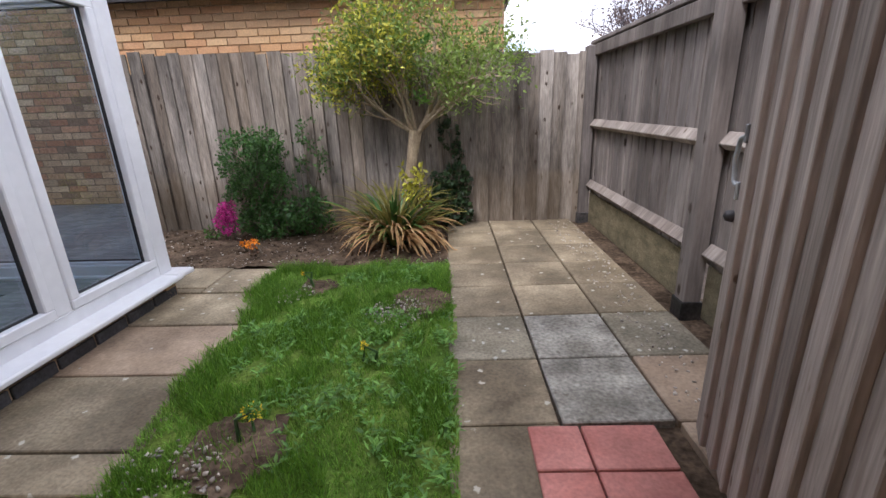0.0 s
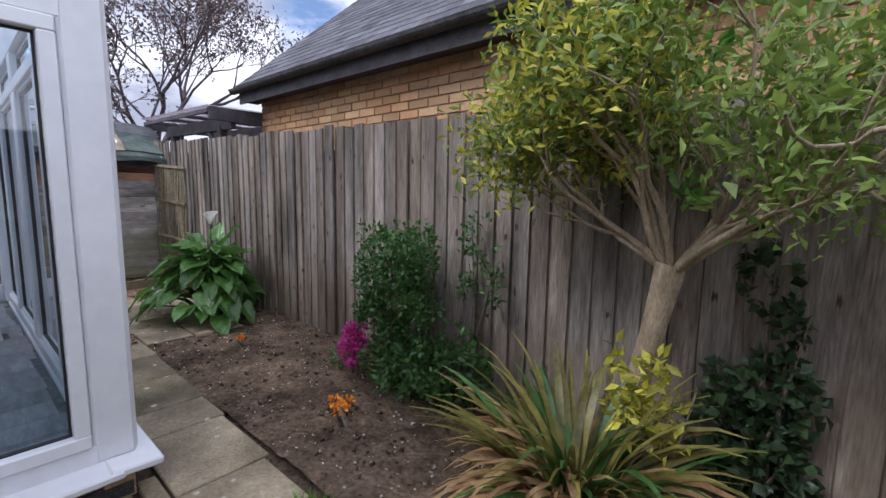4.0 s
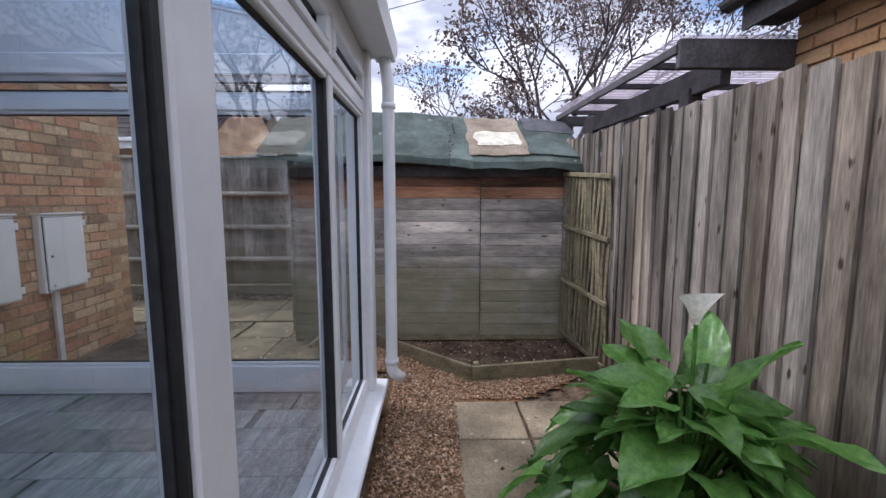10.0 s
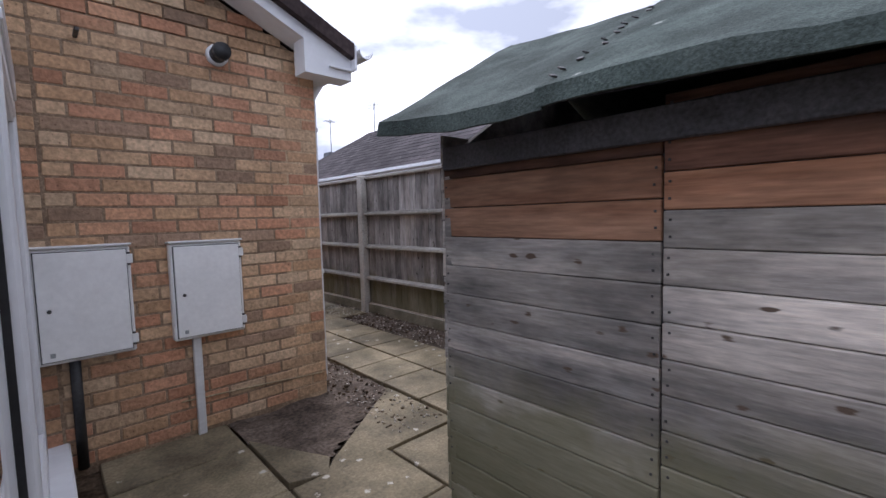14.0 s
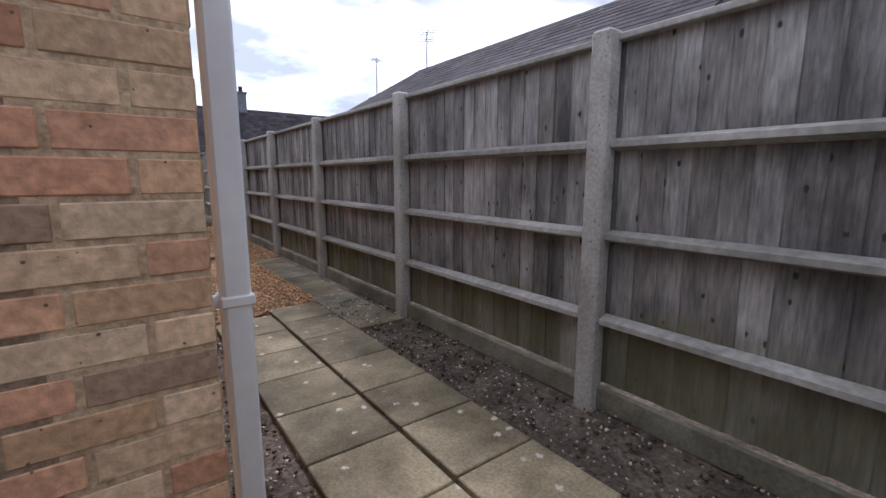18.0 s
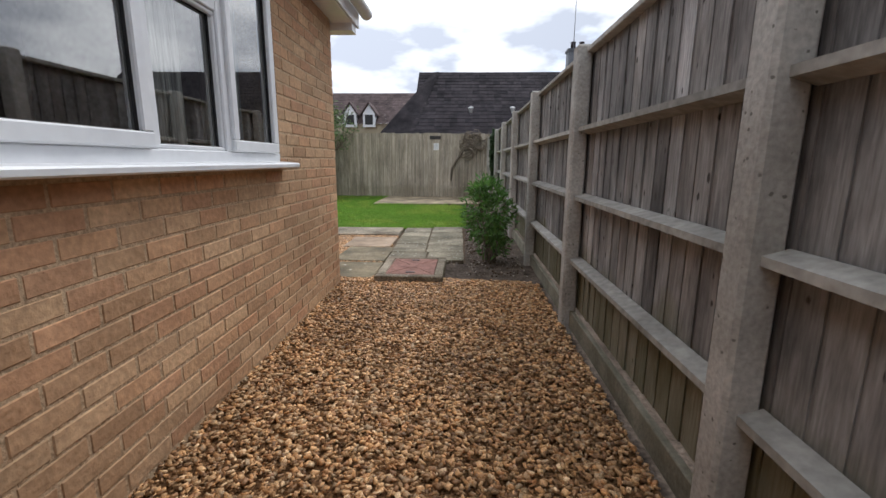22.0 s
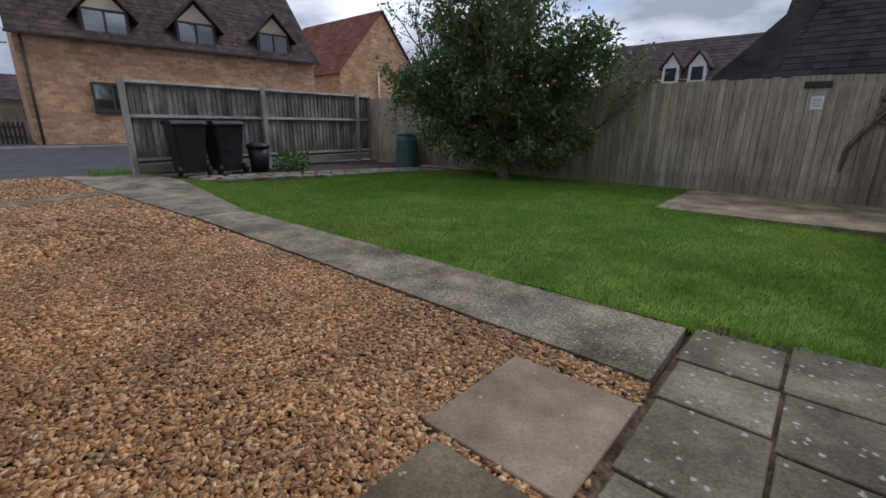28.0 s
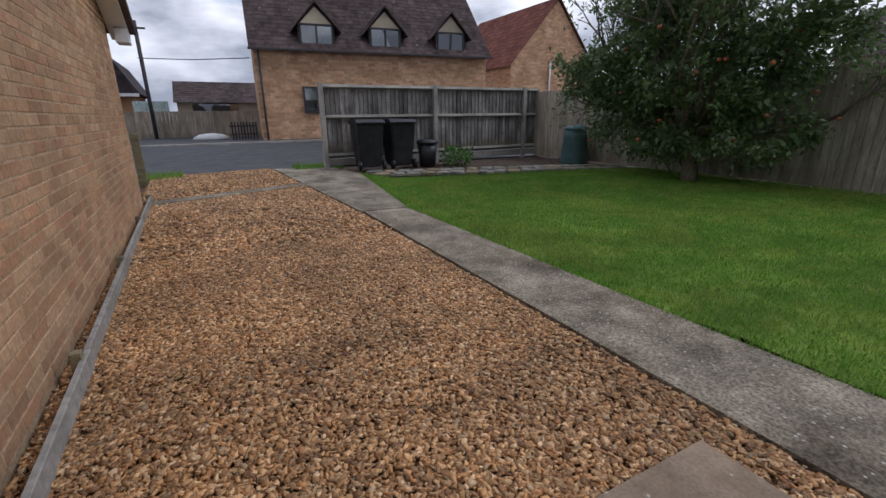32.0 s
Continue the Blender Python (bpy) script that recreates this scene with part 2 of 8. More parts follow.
wood_north = shader("weathered grey-brown fence boards", (0.11, 0.086, 0.064), (0.35, 0.31, 0.265), 1.0, (9, 9, 0.7), 0.9, bump=0.5, vary=0.2, fine=15, streak=0.3, spots=((0.055, 0.038, 0.027), 1.0, 0.18, (13, 13, 7)), algae=((0.19, 0.14, 0.085), 3, 0.35, 0.7), spec=0.2, tones=((0.3, 0.272, 0.24), (0.22, 0.185, 0.15), (0.34, 0.31, 0.275), (0.27, 0.21, 0.15), (0.2, 0.17, 0.14), (0.31, 0.268, 0.215)), toned=0.4, stain=((3.4, 3.4, 0.75), 0.38, 1.32))
wood_east = shader("dull brown fence boards", (0.14, 0.12, 0.108), (0.27, 0.242, 0.222), 1.0, (7, 7, 0.5), 0.9, bump=0.45, vary=0.14, fine=10, streak=0.18, spots=((0.06, 0.045, 0.036), 1.0, 0.19, (9, 9, 5)), spec=0.2, tones=((0.24, 0.212, 0.195), (0.195, 0.17, 0.155), (0.27, 0.24, 0.22), (0.22, 0.188, 0.165)), toned=0.4, stain=((2.6, 2.6, 0.9), 0.6, 1.25))
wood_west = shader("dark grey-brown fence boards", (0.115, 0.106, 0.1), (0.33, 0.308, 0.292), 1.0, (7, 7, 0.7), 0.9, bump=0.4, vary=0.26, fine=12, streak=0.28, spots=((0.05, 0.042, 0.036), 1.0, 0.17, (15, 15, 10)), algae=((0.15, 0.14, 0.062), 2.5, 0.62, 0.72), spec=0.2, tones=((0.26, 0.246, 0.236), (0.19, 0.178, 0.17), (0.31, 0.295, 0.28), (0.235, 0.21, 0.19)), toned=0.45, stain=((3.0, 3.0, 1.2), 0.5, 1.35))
wood_rail = shader("grey fence rails", (0.27, 0.255, 0.23), (0.41, 0.39, 0.35), 1.2, (1.6, 1.6, 1.6), 0.9, bump=0.3, vary=0.16, fine=16, streak=0.2, spec=0.2)
wood_gate = shader("pale weathered gate boards", (0.3, 0.258, 0.2), (0.5, 0.445, 0.36), 1.5, (10, 10, 0.7), 0.9, bump=0.4, vary=0.16, fine=14, streak=0.25, spots=((0.1, 0.08, 0.06), 1.0, 0.1, (12, 12, 6)), algae=((0.2, 0.18, 0.11), 2.5, 0.3, 0.5), spec=0.2, stain=((2.6, 2.6, 0.8), 0.75, 1.15))
wood_shed = shader("weathered shed boards", (0.24, 0.222, 0.206), (0.56, 0.5, 0.44), 1.0, (8, 1.1, 9), 0.8, bump=0.25, vary=0.28, fine=11, streak=0.2, spots=((0.13, 0.092, 0.066), 1.0, 0.16, (16, 8, 16)), algae=((0.2, 0.19, 0.1), 2.2, 0.75, 0.95), spec=0.3, stain=((2.0, 1.6, 3.5), 0.65, 1.25))
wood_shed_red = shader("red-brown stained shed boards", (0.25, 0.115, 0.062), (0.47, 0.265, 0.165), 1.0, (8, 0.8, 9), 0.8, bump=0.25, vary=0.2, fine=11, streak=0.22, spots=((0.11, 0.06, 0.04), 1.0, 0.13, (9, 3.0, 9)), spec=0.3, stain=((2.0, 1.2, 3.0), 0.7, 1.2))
wood_edge = shader("damp timber edging", (0.14, 0.12, 0.065), (0.27, 0.23, 0.14), 2, (4, 4, 8), 0.85, bump=0.4, fine=20)
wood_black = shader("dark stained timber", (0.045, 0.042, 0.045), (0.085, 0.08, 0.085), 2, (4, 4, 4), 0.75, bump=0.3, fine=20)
concrete_post = shader("grey concrete", (0.3, 0.28, 0.25), (0.46, 0.44, 0.4), 3, (1, 1, 1), 0.9, bump=0.35, vary=0.08, fine=60, streak=0.18, spots=((0.16, 0.15, 0.13), 30, 0.16))
concrete_path = shader("lichen-flecked rough concrete", (0.165, 0.137, 0.098), (0.36, 0.31, 0.235), 2.2, (1, 1, 1), 0.95, bump=0.9, vary=0.05, fine=75, streak=0.55, spots=((0.55, 0.52, 0.44), 26, 0.2), spec=0.2, stain=((1.4, 1.4, 1.4), 0.62, 1.3))
slab_buff = shader("buff paving", (0.185, 0.145, 0.09), (0.4, 0.325, 0.215), 2.2, (1, 1, 1), 0.9, bump=0.3, vary=0.16, fine=70, streak=0.22, spots=((0.55, 0.51, 0.41), 12, 0.17), stain=((2.0, 2.0, 2.0), 0.65, 1.2))
slab_grey = shader("grey paving", (0.142, 0.124, 0.086), (0.28, 0.248, 0.182), 2.4, (1, 1, 1), 0.9, bump=0.35, vary=0.16, fine=70, streak=0.28, spots=((0.5, 0.48, 0.41), 20, 0.26), spec=0.25, stain=((2.6, 2.6, 2.6), 0.65, 1.25))
slab_pale = shader("pale grey paving", (0.2, 0.185, 0.15), (0.42, 0.395, 0.335), 5, (1, 1, 1), 0.9, bump=0.6, vary=0.1, fine=60, streak=0.35, spots=((0.18, 0.165, 0.13), 20, 0.24), stain=((2.6, 2.6, 2.6), 0.65, 1.2))
slab_green = shader("mossy buff-grey paving", (0.115, 0.092, 0.05), (0.285, 0.232, 0.145), 1.8, (1, 1, 1), 0.85, bump=0.3, vary=0.18, fine=70, streak=0.26, spots=((0.52, 0.48, 0.4), 10, 0.19), stain=((2.3, 2.3, 2.3), 0.62, 1.25))
slab_brown = shader("brown paving", (0.29, 0.21, 0.14), (0.4, 0.3, 0.21), 3, (1, 1, 1), 0.9, bump=0.3, vary=0.1, fine=70, streak=0.16, spots=((0.5, 0.46, 0.4), 13, 0.12), stain=((2.6, 2.6, 2.6), 0.72, 1.2))
slab_red = shader("red paving", (0.42, 0.15, 0.12), (0.55, 0.24, 0.2), 4, (1, 1, 1), 0.85, bump=0.3, vary=0.1, fine=70, streak=0.14, stain=((3, 3, 3), 0.75, 1.15))
soil = shader("dry brown soil", (0.058, 0.04, 0.026), (0.15, 0.107, 0.072), 7, (1, 1, 1), 1.0, bump=1.0, vary=0.15, fine=45, streak=0.45, spec=0.1, stain=((2.5, 2.5, 2.5), 0.7, 1.2))
soil_dark = shader("dark damp soil", (0.07, 0.054, 0.042), (0.155, 0.122, 0.096), 7, (1, 1, 1), 1.0, bump=1.0, vary=0.0, fine=45, streak=0.45, spec=0.1)
gravel_mat = shader("golden gravel", (0.3, 0.14, 0.048), (0.52, 0.3, 0.135), 22, (1, 1, 1), 0.55, bump=0.35, vary=0.52, fine=160, streak=0.3, spec=0.5, toned=0.72, tones=((0.41, 0.205, 0.074), (0.54, 0.325, 0.155), (0.3, 0.135, 0.048), (0.7, 0.5, 0.29), (0.44, 0.235, 0.09), (0.22, 0.105, 0.042), (0.58, 0.365, 0.175), (0.54, 0.32, 0.145)), stain=((1.3, 1.3, 1.3), 0.78, 1.2))
gravel_brown = shader("small brown gravel", (0.26, 0.16, 0.095), (0.4, 0.27, 0.17), 14, (1, 1, 1), 0.85, bump=0.2, vary=0.5, fine=120, streak=0.15, spec=0.3, tones=((0.32, 0.195, 0.12), (0.2, 0.125, 0.08), (0.46, 0.34, 0.24), (0.28, 0.15, 0.085)))
gravel_bed = shader("golden gravel bed", (0.1, 0.05, 0.022), (0.27, 0.15, 0.068), 60, (1, 1, 1), 0.95, bump=1.0, vary=0.0, fine=90, streak=0.5, spec=0.15)
pebble_mat = shader("pale pebbles", (0.28, 0.24, 0.2), (0.62, 0.56, 0.48), 8, (1, 1, 1), 0.85, bump=0.1, vary=0.4, fine=60, streak=0.1)
turf = shader("short turf", (0.075, 0.14, 0.02), (0.19, 0.265, 0.052), 2.2, (1, 1, 1), 1.0, bump=0.8, vary=0.0, fine=60, streak=0.4, spec=0.1, stain=((1.1, 1.1, 1.1), 0.65, 1.2))
brick_mat = shader("sand-buff facing brick", (0.4, 0.235, 0.128), (0.53, 0.335, 0.195), 6, (1, 1, 1), 0.9, bump=0.38, vary=0.12, fine=42, streak=0.17, spec=0.2, spots=((0.3, 0.17, 0.1), 36, 0.09), tones=((0.5, 0.315, 0.18), (0.47, 0.255, 0.145), (0.52, 0.35, 0.21), (0.48, 0.27, 0.16), (0.5, 0.325, 0.19), (0.38, 0.235, 0.135), (0.49, 0.29, 0.165), (0.53, 0.36, 0.215)), toned=0.62, stain=((1.0, 1.0, 1.6), 0.8, 1.14))
brick_yellow = shader("yellow brick", (0.42, 0.25, 0.115), (0.56, 0.37, 0.2), 2.2, (1, 1, 1), 0.9, bump=0.35, vary=0.16, fine=60, streak=0.15, spec=0.2, tones=((0.52, 0.33, 0.17), (0.46, 0.25, 0.12), (0.57, 0.39, 0.22), (0.48, 0.26, 0.14), (0.37, 0.24, 0.14)))
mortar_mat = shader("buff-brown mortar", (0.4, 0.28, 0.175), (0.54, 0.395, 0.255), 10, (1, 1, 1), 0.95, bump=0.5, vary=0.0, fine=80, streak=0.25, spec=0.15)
# house brick and mortar again, with the north wall's shade put into their colours
brick_north = shader("mixed red and buff facing brick, toned for the north side", (0.38, 0.225, 0.13), (0.55, 0.36, 0.215), 7, (1, 1, 1), 0.9, bump=0.5, vary=0.16, fine=48, streak=0.24, spec=0.2, spots=((0.16, 0.09, 0.06), 40, 0.12), tones=((0.56, 0.4, 0.255), (0.45, 0.215, 0.13), (0.52, 0.33, 0.19), (0.5, 0.255, 0.16), (0.6, 0.45, 0.3), (0.3, 0.21, 0.15), (0.53, 0.29, 0.175), (0.55, 0.375, 0.23)), toned=0.75, stain=((1.2, 1.2, 1.6), 0.75, 1.16))
mortar_north_shade = shader("grey-brown mortar with north-side shade in its tone", (0.22, 0.155, 0.105), (0.34, 0.25, 0.17), 10, (1, 1, 1), 0.95, bump=0.5, vary=0.0, fine=80, streak=0.25, spec=0.15)
brick_dark = shader("dark blue engineering brick", (0.035, 0.037, 0.042), (0.075, 0.077, 0.085), 8, (1, 1, 1), 0.6, bump=0.2, vary=0.2, fine=60)
upvc = shader("white plastic", (0.74, 0.75, 0.77), (0.82, 0.83, 0.84), 2, (1, 1, 1), 0.32, bump=0.02, vary=0.02, fine=20, streak=0.03)
upvc_pipe = shader("pale grey plastic pipe", (0.6, 0.6, 0.6), (0.72, 0.72, 0.71), 2, (1, 1, 3), 0.4, bump=0.03, vary=0.03, fine=20, streak=0.06)
pipe_cream = shader("weathered cream plastic pipe", (0.62, 0.55, 0.43), (0.74, 0.68, 0.56), 6, (1, 1, 1), 0.5, bump=0.1, vary=0.05, fine=40, streak=0.1)
box_white = shader("off-white meter box plastic", (0.8, 0.8, 0.79), (0.88, 0.88, 0.87), 3, (1, 1, 1), 0.42, bump=0.04, vary=0.02, fine=40, streak=0.04)
seal_black = shader("black rubber seal", (0.012, 0.012, 0.013), (0.025, 0.025, 0.026), 8, (1, 1, 1), 0.6, bump=0.05, fine=40)
plastic_black = shader("black bin plastic", (0.012, 0.013, 0.016), (0.03, 0.031, 0.036), 5, (1, 1, 1), 0.45, bump=0.1, vary=0.1, fine=40, streak=0.2)
plastic_green = shader("faded green plastic", (0.05, 0.12, 0.12), (0.1, 0.19, 0.19), 4, (1, 1, 1), 0.5, bump=0.1, fine=40, streak=0.15)
metal_grey = shader("dull galvanised steel", (0.33, 0.35, 0.36), (0.5, 0.52, 0.53), 5, (1, 1, 1), 0.5, 0.5, bump=0.15, fine=60, streak=0.15)
metal_dark = shader("dark iron", (0.05, 0.05, 0.05), (0.11, 0.1, 0.095), 8, (1, 1, 1), 0.55, 0.6, bump=0.1, fine=60)
metal_rust = shader("red-brown rusted iron cover", (0.17, 0.075, 0.055), (0.3, 0.15, 0.115), 9, (1, 1, 1), 0.8, 0.2, bump=0.5, fine=90, streak=0.3, vary=0.05)
brass = shader("dull grey tarnished brass", (0.2, 0.19, 0.17), (0.38, 0.35, 0.31), 14, (1, 1, 1), 0.55, 0.6, bump=0.2, fine=60)
felt_green = shader("green mineral roof felt", (0.06, 0.077, 0.068), (0.108, 0.132, 0.118), 3, (1, 1, 1), 0.95, bump=0.5, vary=0.18, fine=120, streak=0.3, spots=((0.32, 0.34, 0.31), 5, 0.09), spec=0.15, stain=((3, 3, 3), 0.6, 1.25))
felt_brown = shader("worn bare roof board", (0.22, 0.17, 0.115), (0.42, 0.34, 0.25), 4, (1, 1, 1), 0.9, bump=0.4, vary=0.25, fine=60, streak=0.25)
slate = shader("dark grey roof tiles", (0.075, 0.075, 0.085), (0.15, 0.15, 0.16), 3, (1, 1, 1), 0.8, bump=0.4, vary=0.25, fine=40, streak=0.2, spots=((0.3, 0.3, 0.29), 4, 0.07), spec=0.12)
tile_brown = shader("brown concrete roof tiles", (0.06, 0.044, 0.044), (0.12, 0.09, 0.085), 2, (1, 1, 1), 0.85, bump=0.4, vary=0.2, fine=30, streak=0.25, spots=((0.3, 0.28, 0.25), 1.6, 0.1), spec=0.12, stain=((0.6, 0.6, 0.6), 0.75, 1.2))
tile_red = shader("dull red roof tiles", (0.16, 0.06, 0.045), (0.26, 0.11, 0.08), 1.5, (1, 1, 1), 0.85, bump=0.4, vary=0.2, fine=25, streak=0.25, spec=0.12)
tile_dark = shader("dark purple-brown roof tiles", (0.034, 0.029, 0.032), (0.072, 0.06, 0.063), 1.5, (1, 1, 1), 0.85, bump=0.4, vary=0.2, fine=25, streak=0.25, spots=((0.22, 0.21, 0.19), 2, 0.09), spec=0.12, stain=((0.8, 0.8, 0.8), 0.7, 1.2))
tile_black = shader("blackish slate-brown roof tiles", (0.022, 0.02, 0.023), (0.052, 0.045, 0.049), 1.5, (1, 1, 1), 0.9, bump=0.4, vary=0.2, fine=25, streak=0.25, spots=((0.11, 0.1, 0.095), 2, 0.06), spec=0.08, stain=((0.8, 0.8, 0.8), 0.7, 1.2))
render_cream = shader("cream rendered wall", (0.5, 0.42, 0.29), (0.6, 0.52, 0.38), 1, (1, 1, 1), 0.9, bump=0.1, fine=20, streak=0.1)
pale_sheet = shader("pale blue-green sheeting", (0.45, 0.58, 0.56), (0.55, 0.66, 0.63), 2, (1, 1, 1), 0.5, bump=0.05, vary=0.05, fine=10)
asphalt = shader("grey asphalt", (0.045, 0.045, 0.05), (0.085, 0.085, 0.09), 2, (1, 1, 1), 0.85, bump=0.5, vary=0.0, fine=80, streak=0.3)
laminate = shader("grey wood-effect laminate", (0.16, 0.165, 0.17), (0.32, 0.32, 0.32), 2, (2, 9, 1), 0.4, bump=0.05, vary=0.3, fine=12, streak=0.2)
bark = shader("grey-brown bark", (0.12, 0.095, 0.07), (0.24, 0.2, 0.15), 6, (3, 3, 1), 0.95, bump=0.8, vary=0.1, fine=40, streak=0.3)
bark_pale = shader("pale tan bark", (0.25, 0.19, 0.12), (0.42, 0.34, 0.23), 6, (3, 3, 1), 0.9, bump=0.6, vary=0.1, fine=40, streak=0.25)
bark_dark = shader("dark bare twigs", (0.06, 0.045, 0.05), (0.11, 0.09, 0.09), 6, (1, 1, 1), 0.95, bump=0.3, vary=0.1, fine=40)
curtain_mat = shader("pale grey-green curtain", (0.5, 0.53, 0.51), (0.66, 0.69, 0.66), 4, (6, 6, 0.3), 0.95, bump=0.1, fine=30)
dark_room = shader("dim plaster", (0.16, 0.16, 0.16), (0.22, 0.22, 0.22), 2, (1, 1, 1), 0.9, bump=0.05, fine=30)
lead_mat = shader("lead grey sheet", (0.1, 0.11, 0.125), (0.17, 0.18, 0.2), 3, (1, 1, 1), 0.6, 0.2, bump=0.2, fine=40)
twine_mat = shader("tan cable", (0.35, 0.27, 0.15), (0.5, 0.4, 0.25), 20, (1, 1, 1), 0.7, bump=0.1, fine=80)
glass_clear = glass("clear window glass", (0.93, 0.96, 0.96), 0.0, 1.8)
glass_dark = glass("coated window glass", (0.78, 0.82, 0.82), 0.0, 3.2)
glass_roof = bpy.data.materials.new("tinted roof glazing")
glass_roof.use_nodes = True
gn, gl_ = glass_roof.node_tree.nodes, glass_roof.node_tree.links
gn.clear()
g_out, g_mix, g_tr, g_tl = gn.new("ShaderNodeOutputMaterial"), gn.new("ShaderNodeMixShader"), gn.new("ShaderNodeBsdfTransparent"), gn.new("ShaderNodeBsdfTranslucent")
g_tr.inputs[0].default_value, g_tl.inputs[0].default_value, g_mix.inputs[0].default_value = (0.5, 0.63, 0.76, 1), (0.5, 0.63, 0.76, 1), 0.2
gl_.new(g_tr.outputs[0], g_mix.inputs[1])
gl_.new(g_tl.outputs[0], g_mix.inputs[2])
gl_.new(g_mix.outputs[0], g_out.inputs[0])
# opaque pale base carries the room's backlight and the sky's reflection
glass_frost = shader("obscured bathroom glass, backlight in its colour", (0.7, 0.78, 0.78), (0.84, 0.9, 0.9), 30, (1, 1, 1), 0.1, bump=0.7, vary=0.0, fine=55, streak=0.06, spec=1.0)
leaf_privet = leafy("yellow-green privet leaf", (0.36, 0.36, 0.035), (0.6, 0.55, 0.08))
leaf_privet_dark = leafy("green privet leaf", (0.1, 0.17, 0.028), (0.24, 0.32, 0.06))
leaf_bush = leafy("deep green small leaf", (0.03, 0.088, 0.018), (0.09, 0.2, 0.045))
leaf_lily = leafy("glossy arum leaf", (0.06, 0.16, 0.03), (0.14, 0.28, 0.06), 0.35)
leaf_sword = leafy("olive sword leaf", (0.11, 0.115, 0.022), (0.3, 0.26, 0.075), 0.45)
leaf_straw = leafy("straw-coloured dead leaf", (0.34, 0.17, 0.07), (0.6, 0.42, 0.2), 0.7)
leaf_apple = leafy("apple tree leaf", (0.07, 0.125, 0.045), (0.19, 0.26, 0.1), 0.36)
leaf_fresh = leafy("fresh green leaf", (0.06, 0.16, 0.03), (0.14, 0.27, 0.06))
leaf_brown = leafy("sparse russet leaf", (0.08, 0.06, 0.06), (0.17, 0.12, 0.1))
leaf_ivy = leafy("dark ivy leaf", (0.025, 0.055, 0.022), (0.06, 0.1, 0.04), 0.4)
grass_leaf = leafy("lawn grass", (0.12, 0.28, 0.025), (0.26, 0.44, 0.065), 0.6)
petal_pink = leafy("magenta petals", (0.55, 0.03, 0.26), (0.8, 0.1, 0.45), 0.6)
petal_orange = leafy("orange petals", (0.8, 0.22, 0.01), (0.9, 0.4, 0.03), 0.6)
petal_white = leafy("white spathe", (0.8, 0.79, 0.72), (0.88, 0.87, 0.82), 0.4)
petal_yellow = leafy("yellow petals", (0.85, 0.6, 0.02), (0.95, 0.75, 0.05), 0.6)
apple_red = shader("red apple skin", (0.3, 0.06, 0.03), (0.46, 0.14, 0.06), 10, (1, 1, 1), 0.4, bump=0.0, vary=0.3)
lining_mat = shader("torn cream lining", (0.45, 0.41, 0.32), (0.66, 0.62, 0.5), 8, (1, 1, 1), 0.9, bump=0.3, vary=0.1, fine=50, streak=0.2)
clear_sheet = glass_roof.copy()
clear_sheet.name = "weathered clear plastic"
clear_sheet.node_tree.nodes["Transparent BSDF"].inputs[0].default_value = (0.8, 0.78, 0.79, 1)
clear_sheet.node_tree.nodes["Translucent BSDF"].inputs[0].default_value = (0.62, 0.57, 0.62, 1)
cast_iron = shader("pale blue-grey painted pipe", (0.55, 0.57, 0.6), (0.66, 0.68, 0.7), 4, (1, 1, 3), 0.5, bump=0.05, vary=0.02, fine=50, streak=0.06)
air_mat = shader("cream air brick", (0.5, 0.36, 0.2), (0.62, 0.47, 0.29), 6, (1, 1, 1), 0.85, bump=0.2, fine=60)


def far_brick(name, one, two, joint):
    """Brickwork seen from afar: courses of 75 mm, too small to tell apart singly."""
    m = shader(name, one, two, 1.4, rough=0.9, bump=0.0, vary=0.0, fine=9, streak=0.14, spec=0.2)
    n, l = m.node_tree.nodes, m.node_tree.links
    b = n["Principled BSDF"]
    geo, sep, com, bt, mx = n.new("ShaderNodeNewGeometry"), n.new("ShaderNodeSeparateXYZ"), n.new("ShaderNodeCombineXYZ"), n.new("ShaderNodeTexBrick"), n.new("ShaderNodeMixRGB")
    add = n.new("ShaderNodeMath")
    add.operation = "ADD"
    l.new(geo.outputs["Position"], sep.inputs[0])
    l.new(sep.outputs[0], add.inputs[0])
    l.new(sep.outputs[1], add.inputs[1])
    l.new(add.outputs[0], com.inputs[0])
    l.new(sep.outputs[2], com.inputs[1])
    l.new(com.outputs[0], bt.inputs["Vector"])
    bt.inputs["Color1"].default_value, bt.inputs["Color2"].default_value, bt.inputs["Mortar"].default_value = (1.25, 1.22, 1.2, 1), (0.68, 0.64, 0.62, 1), (*joint, 1)
    bt.inputs["Scale"].default_value, bt.inputs["Mortar Size"].default_value = 1.0, 0.008
    bt.inputs["Brick Width"].default_value, bt.inputs["Row Height"].default_value = 0.45, 0.15
    mx.blend_type, mx.inputs[0].default_value = "MULTIPLY", 0.75
    l.new(b.inputs["Base Color"].links[0].from_socket, mx.inputs[1])
    l.new(bt.outputs[0], mx.inputs[2])
    l.new(mx.outputs[0], b.inputs["Base Color"])
    return m


